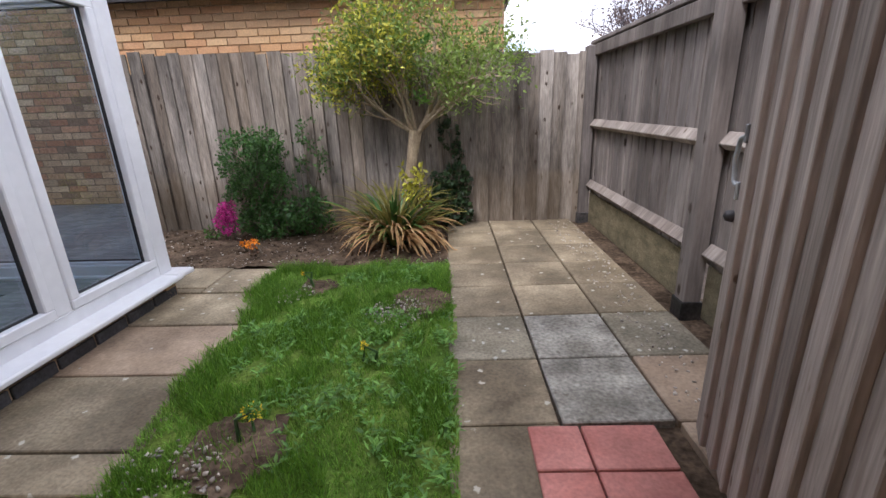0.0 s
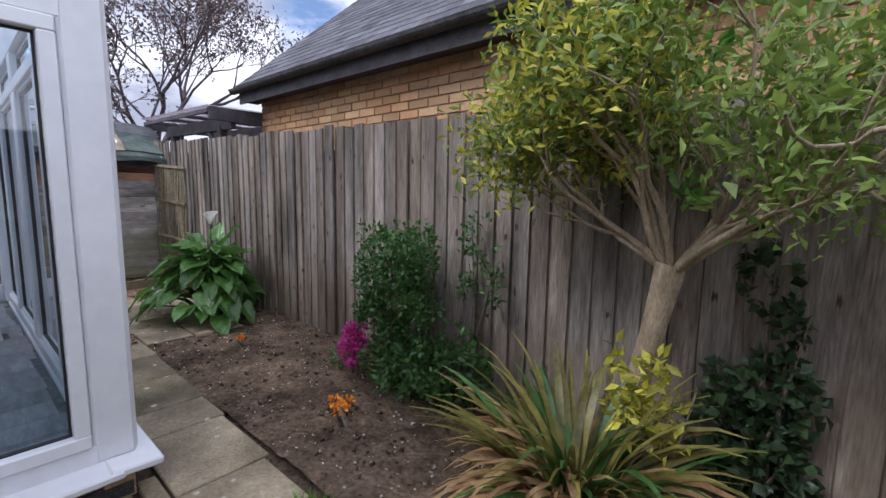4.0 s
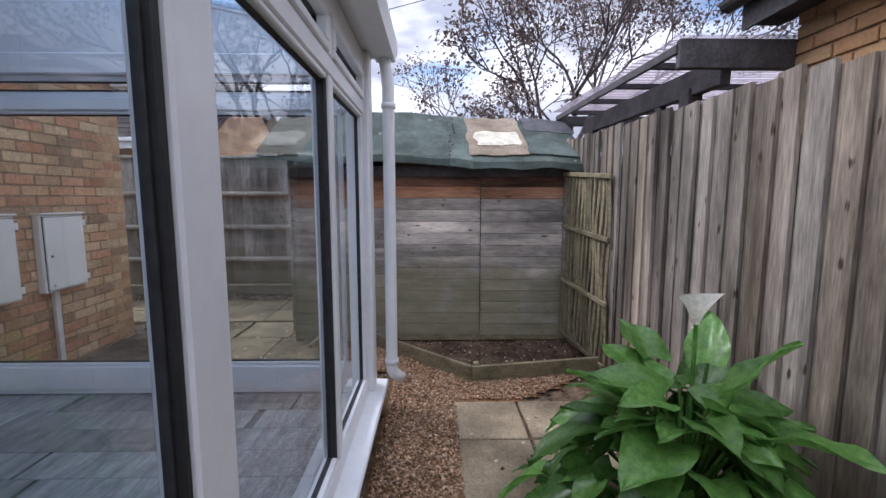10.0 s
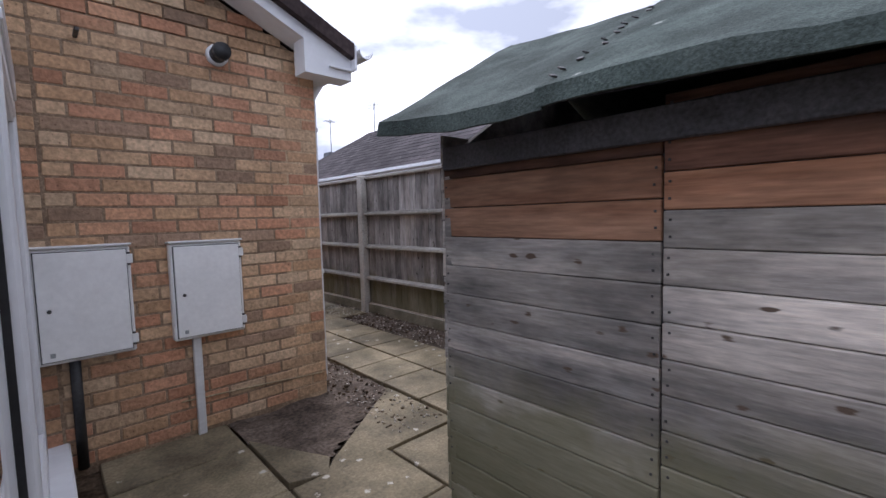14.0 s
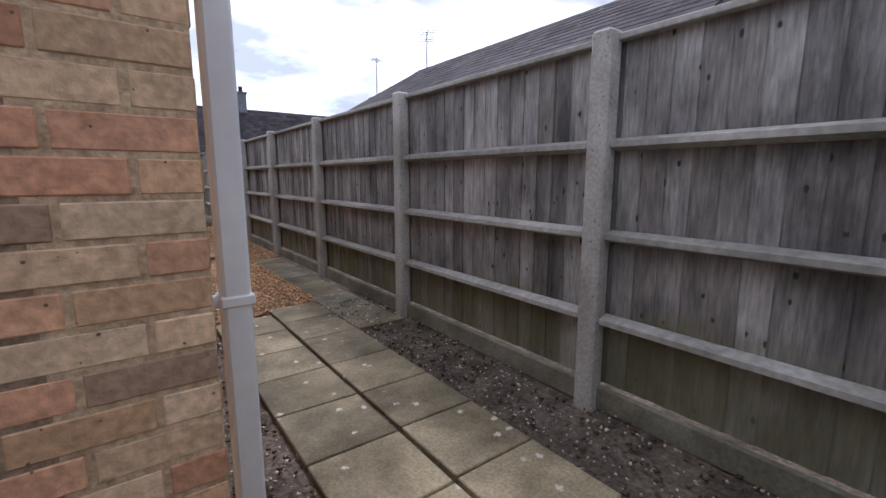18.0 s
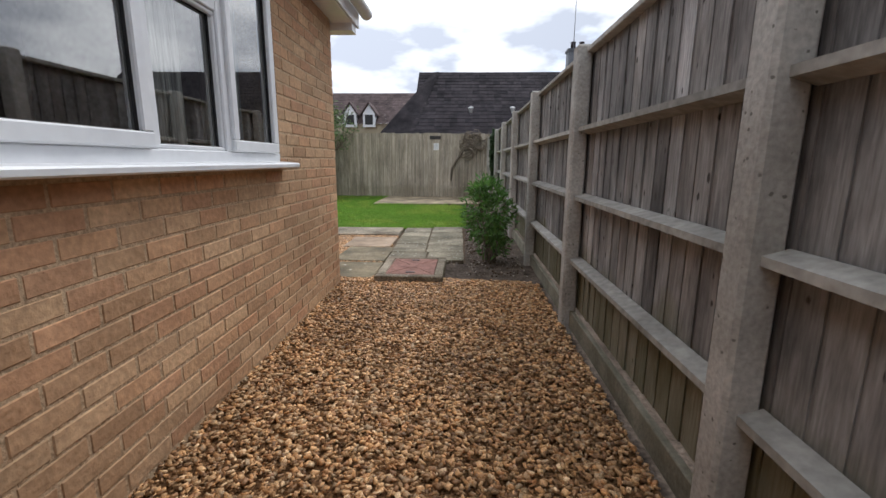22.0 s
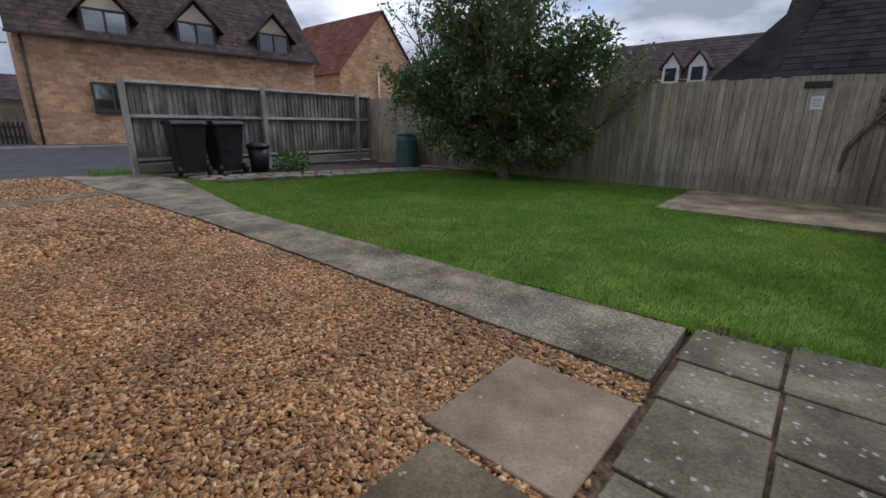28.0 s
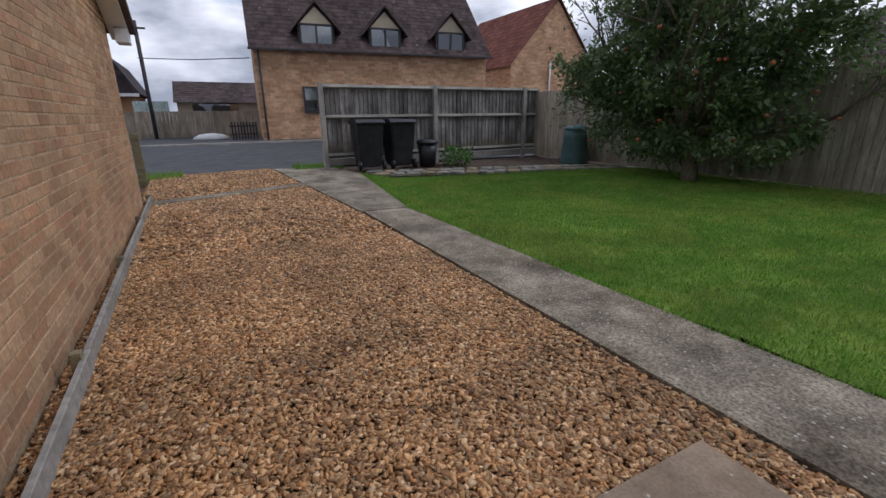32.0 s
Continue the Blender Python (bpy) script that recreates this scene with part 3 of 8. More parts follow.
brick_far = far_brick("orange-buff brickwork", (0.56, 0.34, 0.2), (0.7, 0.46, 0.29), (0.95, 0.9, 0.84))
net_mat = shader("white net curtain", (0.5, 0.54, 0.58), (0.66, 0.7, 0.74), 5, (1, 8, 1), 0.95, bump=0.1, vary=0.08, fine=30, streak=0.12)
concrete_moss = shader("mossy grey-brown concrete", (0.13, 0.12, 0.08), (0.26, 0.24, 0.18), 4, (1, 1, 1), 0.9, bump=0.3, vary=0.08, fine=60, streak=0.2)
grass_dry = leafy("paler lawn grass", (0.19, 0.32, 0.035), (0.36, 0.46, 0.09), 0.6)
wood_leaf = shader("brown gate boards", (0.24, 0.2, 0.172), (0.42, 0.365, 0.32), 1.0, (7, 7, 0.5), 0.9, bump=0.45, vary=0.16, fine=11, streak=0.24, spots=((0.15, 0.11, 0.085), 1.0, 0.13, (14, 14, 8)), spec=0.2, stain=((2.6, 2.6, 0.9), 0.75, 1.15))
wood_shed_dark = shader("very dark red-brown shed boards", (0.06, 0.034, 0.026), (0.2, 0.1, 0.065), 1.0, (8, 0.8, 9), 0.85, bump=0.25, vary=0.2, fine=11, streak=0.25, spec=0.2, stain=((2.0, 1.2, 3.0), 0.5, 1.25))
grass_back = leafy("bright uneven grass", (0.075, 0.2, 0.012), (0.22, 0.4, 0.045), 0.6)
leaf_weed = leafy("mid-green weed leaf", (0.085, 0.22, 0.03), (0.21, 0.4, 0.085), 0.55)

# ---- building helpers ----
def finish(name, me, material, parent=None, label="", at=None):
    if material is not None:
        me.materials.append(material)
    ob = new(name, me)
    if at is not None:
        ob.matrix_basis = at
    if parent is not None:
        ob.parent = parent
    if label:
        ob["label"] = label
    return ob


def part(name, bm, material, parent, label="", smooth=False):
    """One bmesh as one mesh object under a thing or a part."""
    me = bpy.data.meshes.new(name)
    bmesh.ops.recalc_face_normals(bm, faces=bm.faces)
    bm.to_mesh(me)
    bm.free()
    if smooth:
        me.polygons.foreach_set("use_smooth", [True] * len(me.polygons))
    return finish(name, me, material, parent, label)


def thing(name, label, category, group="", kind="", at=(0, 0, 0)):
    ob = new(name)
    ob.location = at
    return tagged(ob, label, category, group, kind)


def chamfered(dx, dy, dz, c):
    """Corners and faces of a box with chamfered edges about its centre."""
    h = (dx / 2, dy / 2, dz / 2)
    c = min(c, *(v * 0.45 for v in h))
    vs, at = [], {}
    signs = [(a, b, d) for a in (-1, 1) for b in (-1, 1) for d in (-1, 1)]
    for s in signs:
        for ax in range(3):
            at[s, ax] = len(vs)
            vs.append(tuple(s[i] * (h[i] if i == ax else h[i] - c) for i in range(3)))
    fs = []
    for ax in range(3):
        u, w = [i for i in range(3) if i != ax]
        for sg in (-1, 1):
            q = []
            for su, sw in ((-1, -1), (1, -1), (1, 1), (-1, 1)):
                s = [0, 0, 0]
                s[ax], s[u], s[w] = sg, su, sw
                q.append(at[tuple(s), ax])
            fs.append(q)
        for su in (-1, 1):
            for sw in (-1, 1):
                a, b = [0, 0, 0], [0, 0, 0]
                a[ax], b[ax], a[u], b[u], a[w], b[w] = -1, 1, su, su, sw, sw
                a, b = tuple(a), tuple(b)
                fs.append([at[a, u], at[b, u], at[b, w], at[a, w]])
    for s in signs:
        fs.append([at[s, 0], at[s, 1], at[s, 2]])
    out = []
    for f in fs:
        p = [Vector(vs[i]) for i in f]
        nrm, mid = (p[1] - p[0]).cross(p[2] - p[0]), sum(p, Vector()) / len(p)
        out.append(f if nrm.dot(mid) > 0 else f[::-1])
    return vs, out


BOXES = {}


def box_mesh(dx, dy, dz, c=0.004):
    key = (round(dx, 3), round(dy, 3), round(dz, 3), c)
    if key not in BOXES:
        vs, fs = chamfered(*key[:3], c)
        me = bpy.data.meshes.new("box")
        me.from_pydata(vs, [], fs)
        BOXES[key] = me
    return BOXES[key]


MADE = {}


def piece(name, size, at, material, parent=None, turn=(0, 0, 0), c=0.004, label=""):
    """A chamfered piece that shares its mesh with others of its size and material; at: its centre."""
    key = (tuple(round(s, 3) for s in size), c, material.name)
    if key not in MADE:
        me = box_mesh(*size, c).copy()
        me.materials.append(material)
        MADE[key] = me
    ob = new(name, MADE[key])
    ob.matrix_basis = pose(*at, *turn)
    if parent is not None:
        ob.parent = parent
    if label:
        ob["label"] = label
    return ob


def pane(size, at, material, parent, face):
    """A sheet of glass. size: its extents, one of them 0; face: the way it looks."""
    ax = [i for i in range(3) if size[i] == 0][0]
    u, w = [i for i in range(3) if i != ax]
    vs = []
    for a, c in ((-1, -1), (1, -1), (1, 1), (-1, 1)):
        p = [0.0, 0.0, 0.0]
        p[u], p[w] = a * size[u] / 2, c * size[w] / 2
        vs.append(tuple(p))
    nrm = (Vector(vs[1]) - Vector(vs[0])).cross(Vector(vs[2]) - Vector(vs[0]))
    f = (0, 1, 2, 3) if nrm[ax] * face > 0 else (3, 2, 1, 0)
    ob = raw("pane", vs, [f], material, parent)
    ob.location = at
    ob.visible_shadow = False
    return ob


def joined(name, boxes, material, parent=None, label=""):
    """Many chamfered boxes as one mesh. boxes: (size, centre, turn about z, chamfer)."""
    vs, fs = [], []
    for size, at, rz, c in boxes:
        v, f = chamfered(*size, c)
        m = pose(*at, 0, 0, rz) if not isinstance(rz, tuple) else pose(*at, *rz)
        base = len(vs)
        vs += [tuple(m @ Vector(p)) for p in v]
        fs += [[i + base for i in q] for q in f]
    me = bpy.data.meshes.new(name)
    me.from_pydata(vs, [], fs)
    return finish(name, me, material, parent, label)


def raw(name, vs, fs, material, parent=None, label="", smooth=False):
    me = bpy.data.meshes.new(name)
    me.from_pydata(vs, [], fs)
    if smooth:
        me.polygons.foreach_set("use_smooth", [True] * len(me.polygons))
    return finish(name, me, material, parent, label)


def tube(name, points, radius, material, parent=None, label="", sides=12, radii=None, bend=True):
    """A round pipe or stem along points, with rounded bends."""
    pts = [Vector(p) for p in points]
    if bend and len(pts) > 2:
        out = [pts[0]]
        for a, b, c in zip(pts, pts[1:], pts[2:]):
            r = min(radius * 1.6, (b - a).length * 0.45, (c - b).length * 0.45)
            p, q = b + (a - b).normalized() * r, b + (c - b).normalized() * r
            out += [p.lerp(b, k).lerp(b.lerp(q, k), k) for k in (0, 0.33, 0.67, 1)]
        pts = out + [pts[-1]]
    vs, fs = [], []
    side = None
    for i, p in enumerate(pts):
        d = (pts[min(i + 1, len(pts) - 1)] - pts[max(i - 1, 0)]).normalized()
        if side is None:
            side = d.orthogonal().normalized()
        side = (side - d * side.dot(d)).normalized()
        up = d.cross(side)
        r = radius if radii is None else radii[i]
        vs += [tuple(p + (side * math.cos(a) + up * math.sin(a)) * r) for a in (2 * math.pi * k / sides for k in range(sides))]
    for i in range(len(pts) - 1):
        for k in range(sides):
            a, b = i * sides + k, i * sides + (k + 1) % sides
            fs.append((a, b, b + sides, a + sides))
    fs += [tuple(range(sides))[::-1], tuple(range(len(vs) - sides, len(vs)))]
    return raw(name, vs, fs, material, parent, label, True)


def lathe(name, profile, at, material, parent=None, label="", sides=20, squash=1.0):
    """A turned shape: profile of (radius, height)."""
    vs, fs = [], []
    for r, z in profile:
        vs += [(at[0] + r * math.cos(2 * math.pi * k / sides), at[1] + squash * r * math.sin(2 * math.pi * k / sides), at[2] + z) for k in range(sides)]
    for i in range(len(profile) - 1):
        for k in range(sides):
            a, b = i * sides + k, i * sides + (k + 1) % sides
            fs.append((a, b, b + sides, a + sides))
    fs += [tuple(range(sides))[::-1], tuple(range(len(vs) - sides, len(vs)))]
    return raw(name, vs, fs, material, parent, label, True)


def slab_poly(name, outline, z, depth, material, parent=None, label="", c=0.006):
    """A flat piece of any outline with a chamfered rim, its top at z."""
    bm = bmesh.new()
    area = sum(a[0] * b[1] - b[0] * a[1] for a, b in zip(outline, outline[1:] + outline[:1]))
    pts = outline if area > 0 else outline[::-1]
    cx, cy = sum(p[0] for p in pts) / len(pts), sum(p[1] for p in pts) / len(pts)

    def ring(inset, h):
        return [bm.verts.new((p[0] + (cx - p[0]) * inset, p[1] + (cy - p[1]) * inset, h)) for p in pts]
    size = max(max(abs(p[0] - cx), abs(p[1] - cy)) for p in pts)
    lo, mid, top = ring(0, z - depth), ring(0, z - c), ring(min(0.3, c / size), z)
    n = len(pts)
    for a, b in ((lo, mid), (mid, top)):
        for i in range(n):
            bm.faces.new((a[i], a[(i + 1) % n], b[(i + 1) % n], b[i]))
    bm.faces.new(top)
    bm.faces.new(lo[::-1])
    return part(name, bm, material, parent, label)


def inside(x, y, outline):
    hit = False
    for (x0, y0), (x1, y1) in zip(outline, outline[1:] + outline[:1]):
        if (y0 > y) != (y1 > y) and x < x0 + (y - y0) * (x1 - x0) / (y1 - y0):
            hit = not hit
    return hit


def scatter(outline, count, rng, clear=()):
    xs, ys = [p[0] for p in outline], [p[1] for p in outline]
    got = []
    tries = 0
    while len(got) < count and tries < count * 6:
        tries += 1
        x, y = rng.uniform(min(xs), max(xs)), rng.uniform(min(ys), max(ys))
        if inside(x, y, outline) and not any(inside(x, y, o) for o in clear):
            got.append((x, y))
    return got


def stones(name, places, z, size, material, rng, parent=None, flat=0.6, lift=0.006):
    """Loose angular stones as one mesh, each a skewed box of its own."""
    n = len(places)
    g = np.random.default_rng(rng.randrange(9999))
    base = np.array([(a, b, c) for a in (-1, 1) for b in (-1, 1) for c in (-1, 1)], float)
    v = base[None] * (1 + g.uniform(-0.38, 0.38, (n, 8, 3)))
    s = size * 0.5 * g.uniform(0.5, 1.35, (n, 1, 1)) * np.stack([np.ones(n), g.uniform(0.34, 0.8, n), flat * g.uniform(0.6, 1.2, n)], 1)[:, None]
    v = v * s
    ang, tip = g.uniform(0, 6.28, n), g.uniform(-0.75, 0.75, n)
    ct, st = np.cos(tip)[:, None], np.sin(tip)[:, None]
    y, w = v[:, :, 1] * ct - v[:, :, 2] * st, v[:, :, 1] * st + v[:, :, 2] * ct
    ca, sa = np.cos(ang)[:, None], np.sin(ang)[:, None]
    p = np.array(places)
    out = np.stack([v[:, :, 0] * ca - y * sa + p[:, :1], v[:, :, 0] * sa + y * ca + p[:, 1:2], w + z + lift * g.uniform(-0.6, 1.0, (n, 1))], 2).reshape(-1, 3)
    quads = np.array([(0, 1, 3, 2), (4, 6, 7, 5), (0, 4, 5, 1), (2, 3, 7, 6), (0, 2, 6, 4), (1, 5, 7, 3)])
    faces = (np.arange(n)[:, None, None] * 8 + quads[None]).reshape(-1)
    me = bpy.data.meshes.new(name)
    me.vertices.add(n * 8)
    me.vertices.foreach_set("co", out.ravel())
    me.loops.add(len(faces))
    me.loops.foreach_set("vertex_index", faces)
    me.polygons.add(n * 6)
    me.polygons.foreach_set("loop_start", np.arange(n * 6) * 4)
    me.update(calc_edges=True)
    return finish(name, me, material, parent)


def cards(name, centres, dirs, normals, lengths, widths, material, parent=None, label="", fold=0.18, label_kind=""):
    """Many pointed leaves as one mesh: each a folded blade of four triangles from its stalk."""
    n = len(centres)
    c, d, nr = (np.array(a, float) for a in (centres, dirs, normals))
    d /= np.linalg.norm(d, axis=1, keepdims=True) + 1e-9
    s = np.cross(d, nr)
    s /= np.linalg.norm(s, axis=1, keepdims=True) + 1e-9
    nr = np.cross(s, d)
    L, W = np.array(lengths, float)[:, None], np.array(widths, float)[:, None] / 2
    v = np.stack([c, c + d * L * 0.45 + s * W + nr * W * fold * 2, c + d * L * 0.5 - nr * L * 0.04, c + d * L * 0.45 - s * W + nr * W * fold * 2, c + d * L - nr * L * 0.14], 1).reshape(-1, 3)
    tris = np.array([(0, 1, 2), (0, 2, 3), (1, 4, 2), (2, 4, 3)])
    faces = (np.arange(n)[:, None, None] * 5 + tris[None]).reshape(-1)
    me = bpy.data.meshes.new(name)
    me.vertices.add(n * 5)
    me.vertices.foreach_set("co", v.ravel())
    me.loops.add(len(faces))
    me.loops.foreach_set("vertex_index", faces)
    me.polygons.add(n * 4)
    me.polygons.foreach_set("loop_start", np.arange(n * 4) * 3)
    me.update(calc_edges=True)
    ob = finish(name, me, material, parent, label)
    if label_kind:
        ob["kind"] = label_kind
    return ob


def blades(name, places, z, height, width, material, rng, parent=None, lean=0.5):
    """Grass: thin bent blades as one mesh of kind stuff."""
    n = len(places)
    g = np.random.default_rng(rng.randrange(9999))
    p = np.column_stack([np.array(places), np.full(n, z) if np.isscalar(z) else np.array(z)])
    a, b = g.uniform(0, 6.28, n), g.uniform(0, 6.28, n)
    h = height * g.uniform(0.45, 1.25, n)
    s = np.column_stack([np.cos(a), np.sin(a), np.zeros(n)]) * (width * g.uniform(0.6, 1.3, n))[:, None] / 2
    o = np.column_stack([np.cos(b), np.sin(b), np.zeros(n)]) * (h * lean * g.uniform(0.1, 1.2, n))[:, None]
    up = np.column_stack([np.zeros(n), np.zeros(n), h])
    v = np.stack([p - s, p + s, p + s * 0.7 + up * 0.55 + o * 0.35, p - s * 0.7 + up * 0.55 + o * 0.35, p + up * 0.95 + o], 1).reshape(-1, 3)
    idx = (np.arange(n)[:, None] * 5 + np.array([0, 1, 2, 3, 3, 2, 4])[None]).reshape(-1)
    start = (np.arange(n)[:, None] * 7 + np.array([0, 4])[None]).reshape(-1)
    me = bpy.data.meshes.new(name)
    me.vertices.add(n * 5)
    me.vertices.foreach_set("co", v.ravel())
    me.loops.add(len(idx))
    me.loops.foreach_set("vertex_index", idx)
    me.polygons.add(n * 2)
    me.polygons.foreach_set("loop_start", start)
    me.update(calc_edges=True)
    return finish(name, me, material, parent)


def sheet(name, outline, z, material, rough_h=0.0, step=0.12, parent=None):
    """A ground sheet over an outline; with rough_h it is a fine grid with an uneven surface."""
    bm = bmesh.new()
    if not rough_h:
        bm.faces.new([bm.verts.new((x, y, z)) for x, y in outline])
        bmesh.ops.recalc_face_normals(bm, faces=bm.faces)
        me = bpy.data.meshes.new(name)
        bm.to_mesh(me)
        bm.free()
        return finish(name, me, material, parent)
    x0, x1 = min(p[0] for p in outline), max(p[0] for p in outline)
    y0, y1 = min(p[1] for p in outline), max(p[1] for p in outline)
    nx, ny = max(2, int((x1 - x0) / step)), max(2, int((y1 - y0) / step))
    vs, fs, ids = [], [], {}
    for i in range(nx + 1):
        for j in range(ny + 1):
            x, y = x0 + (x1 - x0) * i / nx, y0 + (y1 - y0) * j / ny
            ids[i, j] = len(vs)
            vs.append((x, y, z + rough_h * (noise.noise((x * 5, y * 5, 3)) + 0.6 * noise.noise((x * 15, y * 15, 7)))))
    for i in range(nx):
        for j in range(ny):
            x, y = x0 + (x1 - x0) * (i + 0.5) / nx, y0 + (y1 - y0) * (j + 0.5) / ny
            if inside(x, y, outline):
                fs.append((ids[i, j], ids[i + 1, j], ids[i + 1, j + 1], ids[i, j + 1]))
    bm.free()
    used = sorted({k for f in fs for k in f})
    back = {k: q for q, k in enumerate(used)}
    return raw(name, [vs[k] for k in used], [tuple(back[k] for k in f) for f in fs], material, parent, "", True)


def rect(x0, y0, x1, y1):
    return [(x0, y0), (x1, y0), (x1, y1), (x0, y1)]


def feather(w, t0, t1, h):
    """A feather-edge board: thick at one edge, thin at the other, its foot at z 0."""
    key = ("feather", round(w, 3), round(h, 2), t0, t1)
    if key not in BOXES:
        c = 0.002
        vs = [(-w / 2, 0, 0), (w / 2, 0, 0), (w / 2, -t1, 0), (-w / 2 + c, -t0, 0), (-w / 2, -t0 + c, 0)]
        vs += [(x, y, h) for x, y, _ in vs]
        fs = [(0, 1, 2, 3, 4)[::-1], (5, 6, 7, 8, 9)] + [(i, (i + 1) % 5, (i + 1) % 5 + 5, i + 5) for i in range(5)]
        bm = bmesh.new()
        bv = [bm.verts.new(v) for v in vs]
        for f in fs:
            bm.faces.new([bv[i] for i in f])
        bmesh.ops.recalc_face_normals(bm, faces=bm.faces)
        me = bpy.data.meshes.new("board")
        bm.to_mesh(me)
        bm.free()
        BOXES[key] = me
    return BOXES[key]


def board(name, w, h, at, material, parent, rz=0.0, tilt=0.0, t0=0.014, t1=0.005):
    key = ("b", round(w, 3), round(h, 2), t0, t1, material.name)
    if key not in MADE:
        me = feather(w, t0, t1, round(h, 2)).copy()
        me.materials.append(material)
        MADE[key] = me
    ob = new(name, MADE[key])
    ob.matrix_basis = pose(*at, 0, tilt, rz)
    ob.parent = parent
    return ob


def extrude_x(name, profile, x0, x1, material, parent=None, label=""):
    """A profile of (y, z) drawn along x."""
    n = len(profile)
    vs = [(x0, y, z) for y, z in profile] + [(x1, y, z) for y, z in profile]
    bm = bmesh.new()
    bv = [bm.verts.new(v) for v in vs]
    bm.faces.new(bv[:n])
    bm.faces.new(bv[n:])
    for i in range(n):
        bm.faces.new((bv[i], bv[(i + 1) % n], bv[(i + 1) % n + n], bv[i + n]))
    return part(name, bm, material, parent, label)


def extrude_y(name, profile, y0, y1, material, parent=None, label=""):
    """A profile of (x, z) drawn along y."""
    n = len(profile)
    bm = bmesh.new()
    bv = [bm.verts.new((x, y0, z)) for x, z in profile] + [bm.verts.new((x, y1, z)) for x, z in profile]
    bm.faces.new(bv[:n])
    bm.faces.new(bv[n:])
    for i in range(n):
        bm.faces.new((bv[i], bv[(i + 1) % n], bv[(i + 1) % n + n], bv[i + n]))
    return part(name, bm, material, parent, label)


def brick_face(wall, along, start, end, fixed, out, z0, z1, holes, material, near, prefix="brick", length=0.215, course=0.075, top=None):
    """Bricks in stretcher bond on a wall's face. along: the axis (0 x, 1 y) the wall runs; fixed: the face's place on the other
    axis; out: +1 or -1, the way the face looks; holes: (a0, a1, z0, z1); near: (a0, a1, z0, z1), where bricks are single pieces."""
    rest, made = [], 0
    rng = random.Random(int(abs(start * 31 + fixed * 17) * 10))
    row = 0
    z = z0
    while z < z1 - 0.02:
        a = start - (0 if row % 2 == 0 else (length + 0.01) / 2)
        while a < end - 0.01:
            lo, hi = max(a, start), min(a + length, end)
            a += length + 0.01
            zc = z + 0.0325
            if hi - lo < 0.03 or (top and zc + 0.04 > top((lo + hi) / 2)):
                continue
            clash = False
            for h0, h1, b0, b1 in holes:
                if b0 - 0.02 < zc < b1 + 0.02:
                    if lo >= h0 - 0.005 and hi <= h1 + 0.005:
                        clash = True
                    elif lo < h0 < hi:
                        hi = h0 - 0.004
                    elif lo < h1 < hi:
                        lo = h1 + 0.004
            if clash or hi - lo < 0.03:
                continue
            jut = fixed + out * (-0.0046 + rng.uniform(-0.0013, 0.0013))
            ln, mid = hi - lo, (lo + hi) / 2
            size = (ln - 0.002, 0.014, 0.064) if along == 0 else (0.014, ln - 0.002, 0.064)
            at = (mid, jut - out * 0.0, zc) if along == 0 else (jut, mid, zc)
            if near[0] < mid < near[1] and near[2] < zc < near[3] and made < 320:
                piece(prefix, size, at, material, wall, c=0.003)
                made += 1
            else:
                rest.append((size, at, 0, 0.003))
        z += course
        row += 1
    if rest:
        ob = joined(prefix + "_coursing", rest, material, wall)
        ob["kind"] = "stuff"
    return made


def wall_with_holes(name, along, start, end, fixed, thick, z0, z1, holes, material, parent):
    """A solid wall, cut through at the holes; fixed is its outer face and thick runs inwards (signed)."""
    cuts = sorted({start, end, *[h for q in holes for h in q[:2]]})
    boxes = []
    for a, b in zip(cuts, cuts[1:]):
        mid = (a + b) / 2
        inside_h = sorted([q for q in holes if q[0] < mid < q[1]], key=lambda q: q[2])
        zs = [z0]
        for q in inside_h:
            zs += [q[2], q[3]]
        zs.append(z1)
        for lo, hi in zip(zs[::2], zs[1::2]):
            if hi - lo > 0.005:
                c = (mid, fixed + thick / 2) if along == 0 else (fixed + thick / 2, mid)
                s = (b - a, abs(thick)) if along == 0 else (abs(thick), b - a)
                boxes.append(((s[0], s[1], hi - lo), (*c, (lo + hi) / 2), 0, 0.001))
    return joined(name, boxes, material, parent)

# ---- ground ----
ground = sheet("ground", rect(-400, -400, 400, 400), -0.06, soil_dark)
tagged(ground, "bare earth that reaches the horizon", "ground", kind="structure")
BED = [(-6.5, 2.55), (-3.66, 2.55), (-3.66, 3.29), (-1.6, 3.3), (0.08, 3.27), (0.13, 4.52), (-7.6, 4.55), (-7.6, 2.55)]
bed = tagged(sheet("flower_bed_soil", BED, -0.012, soil, 0.022, 0.06), "dry brown flower bed soil with small stones", "soil", kind="structure")
edge_soil = tagged(sheet("soil_strip", rect(0.98, 0.6, 1.42, 4.45), -0.03, soil, 0.02, 0.06), "gritty soil strip beside the fence", "soil", kind="structure")
yard = tagged(sheet("yard_soil", rect(-6.3, -0.4, 1.6, 4.6), -0.035, soil), "compacted soil under the paving", "soil", kind="structure")
side_soil = tagged(sheet("side_soil", rect(-8.7, -3.0, -6.7, 2.6), -0.02, soil_dark, 0.02, 0.07), "dark stony soil beside the side path", "soil", kind="structure")
corner_soil = tagged(sheet("border_soil", rect(-8.7, -17.7, -7.6, -10.4), -0.02, soil_dark, 0.03, 0.07), "dark dug soil border along the fence", "soil", kind="structure")
far_soil = tagged(sheet("border_soil", [(0.2, -20.3), (0.9, -18.5), (2.6, -15.6), (3.9, -15.6), (3.9, -20.3)], -0.01, soil_dark, 0.03, 0.12), "dark soil border below the fence", "soil", kind="structure")

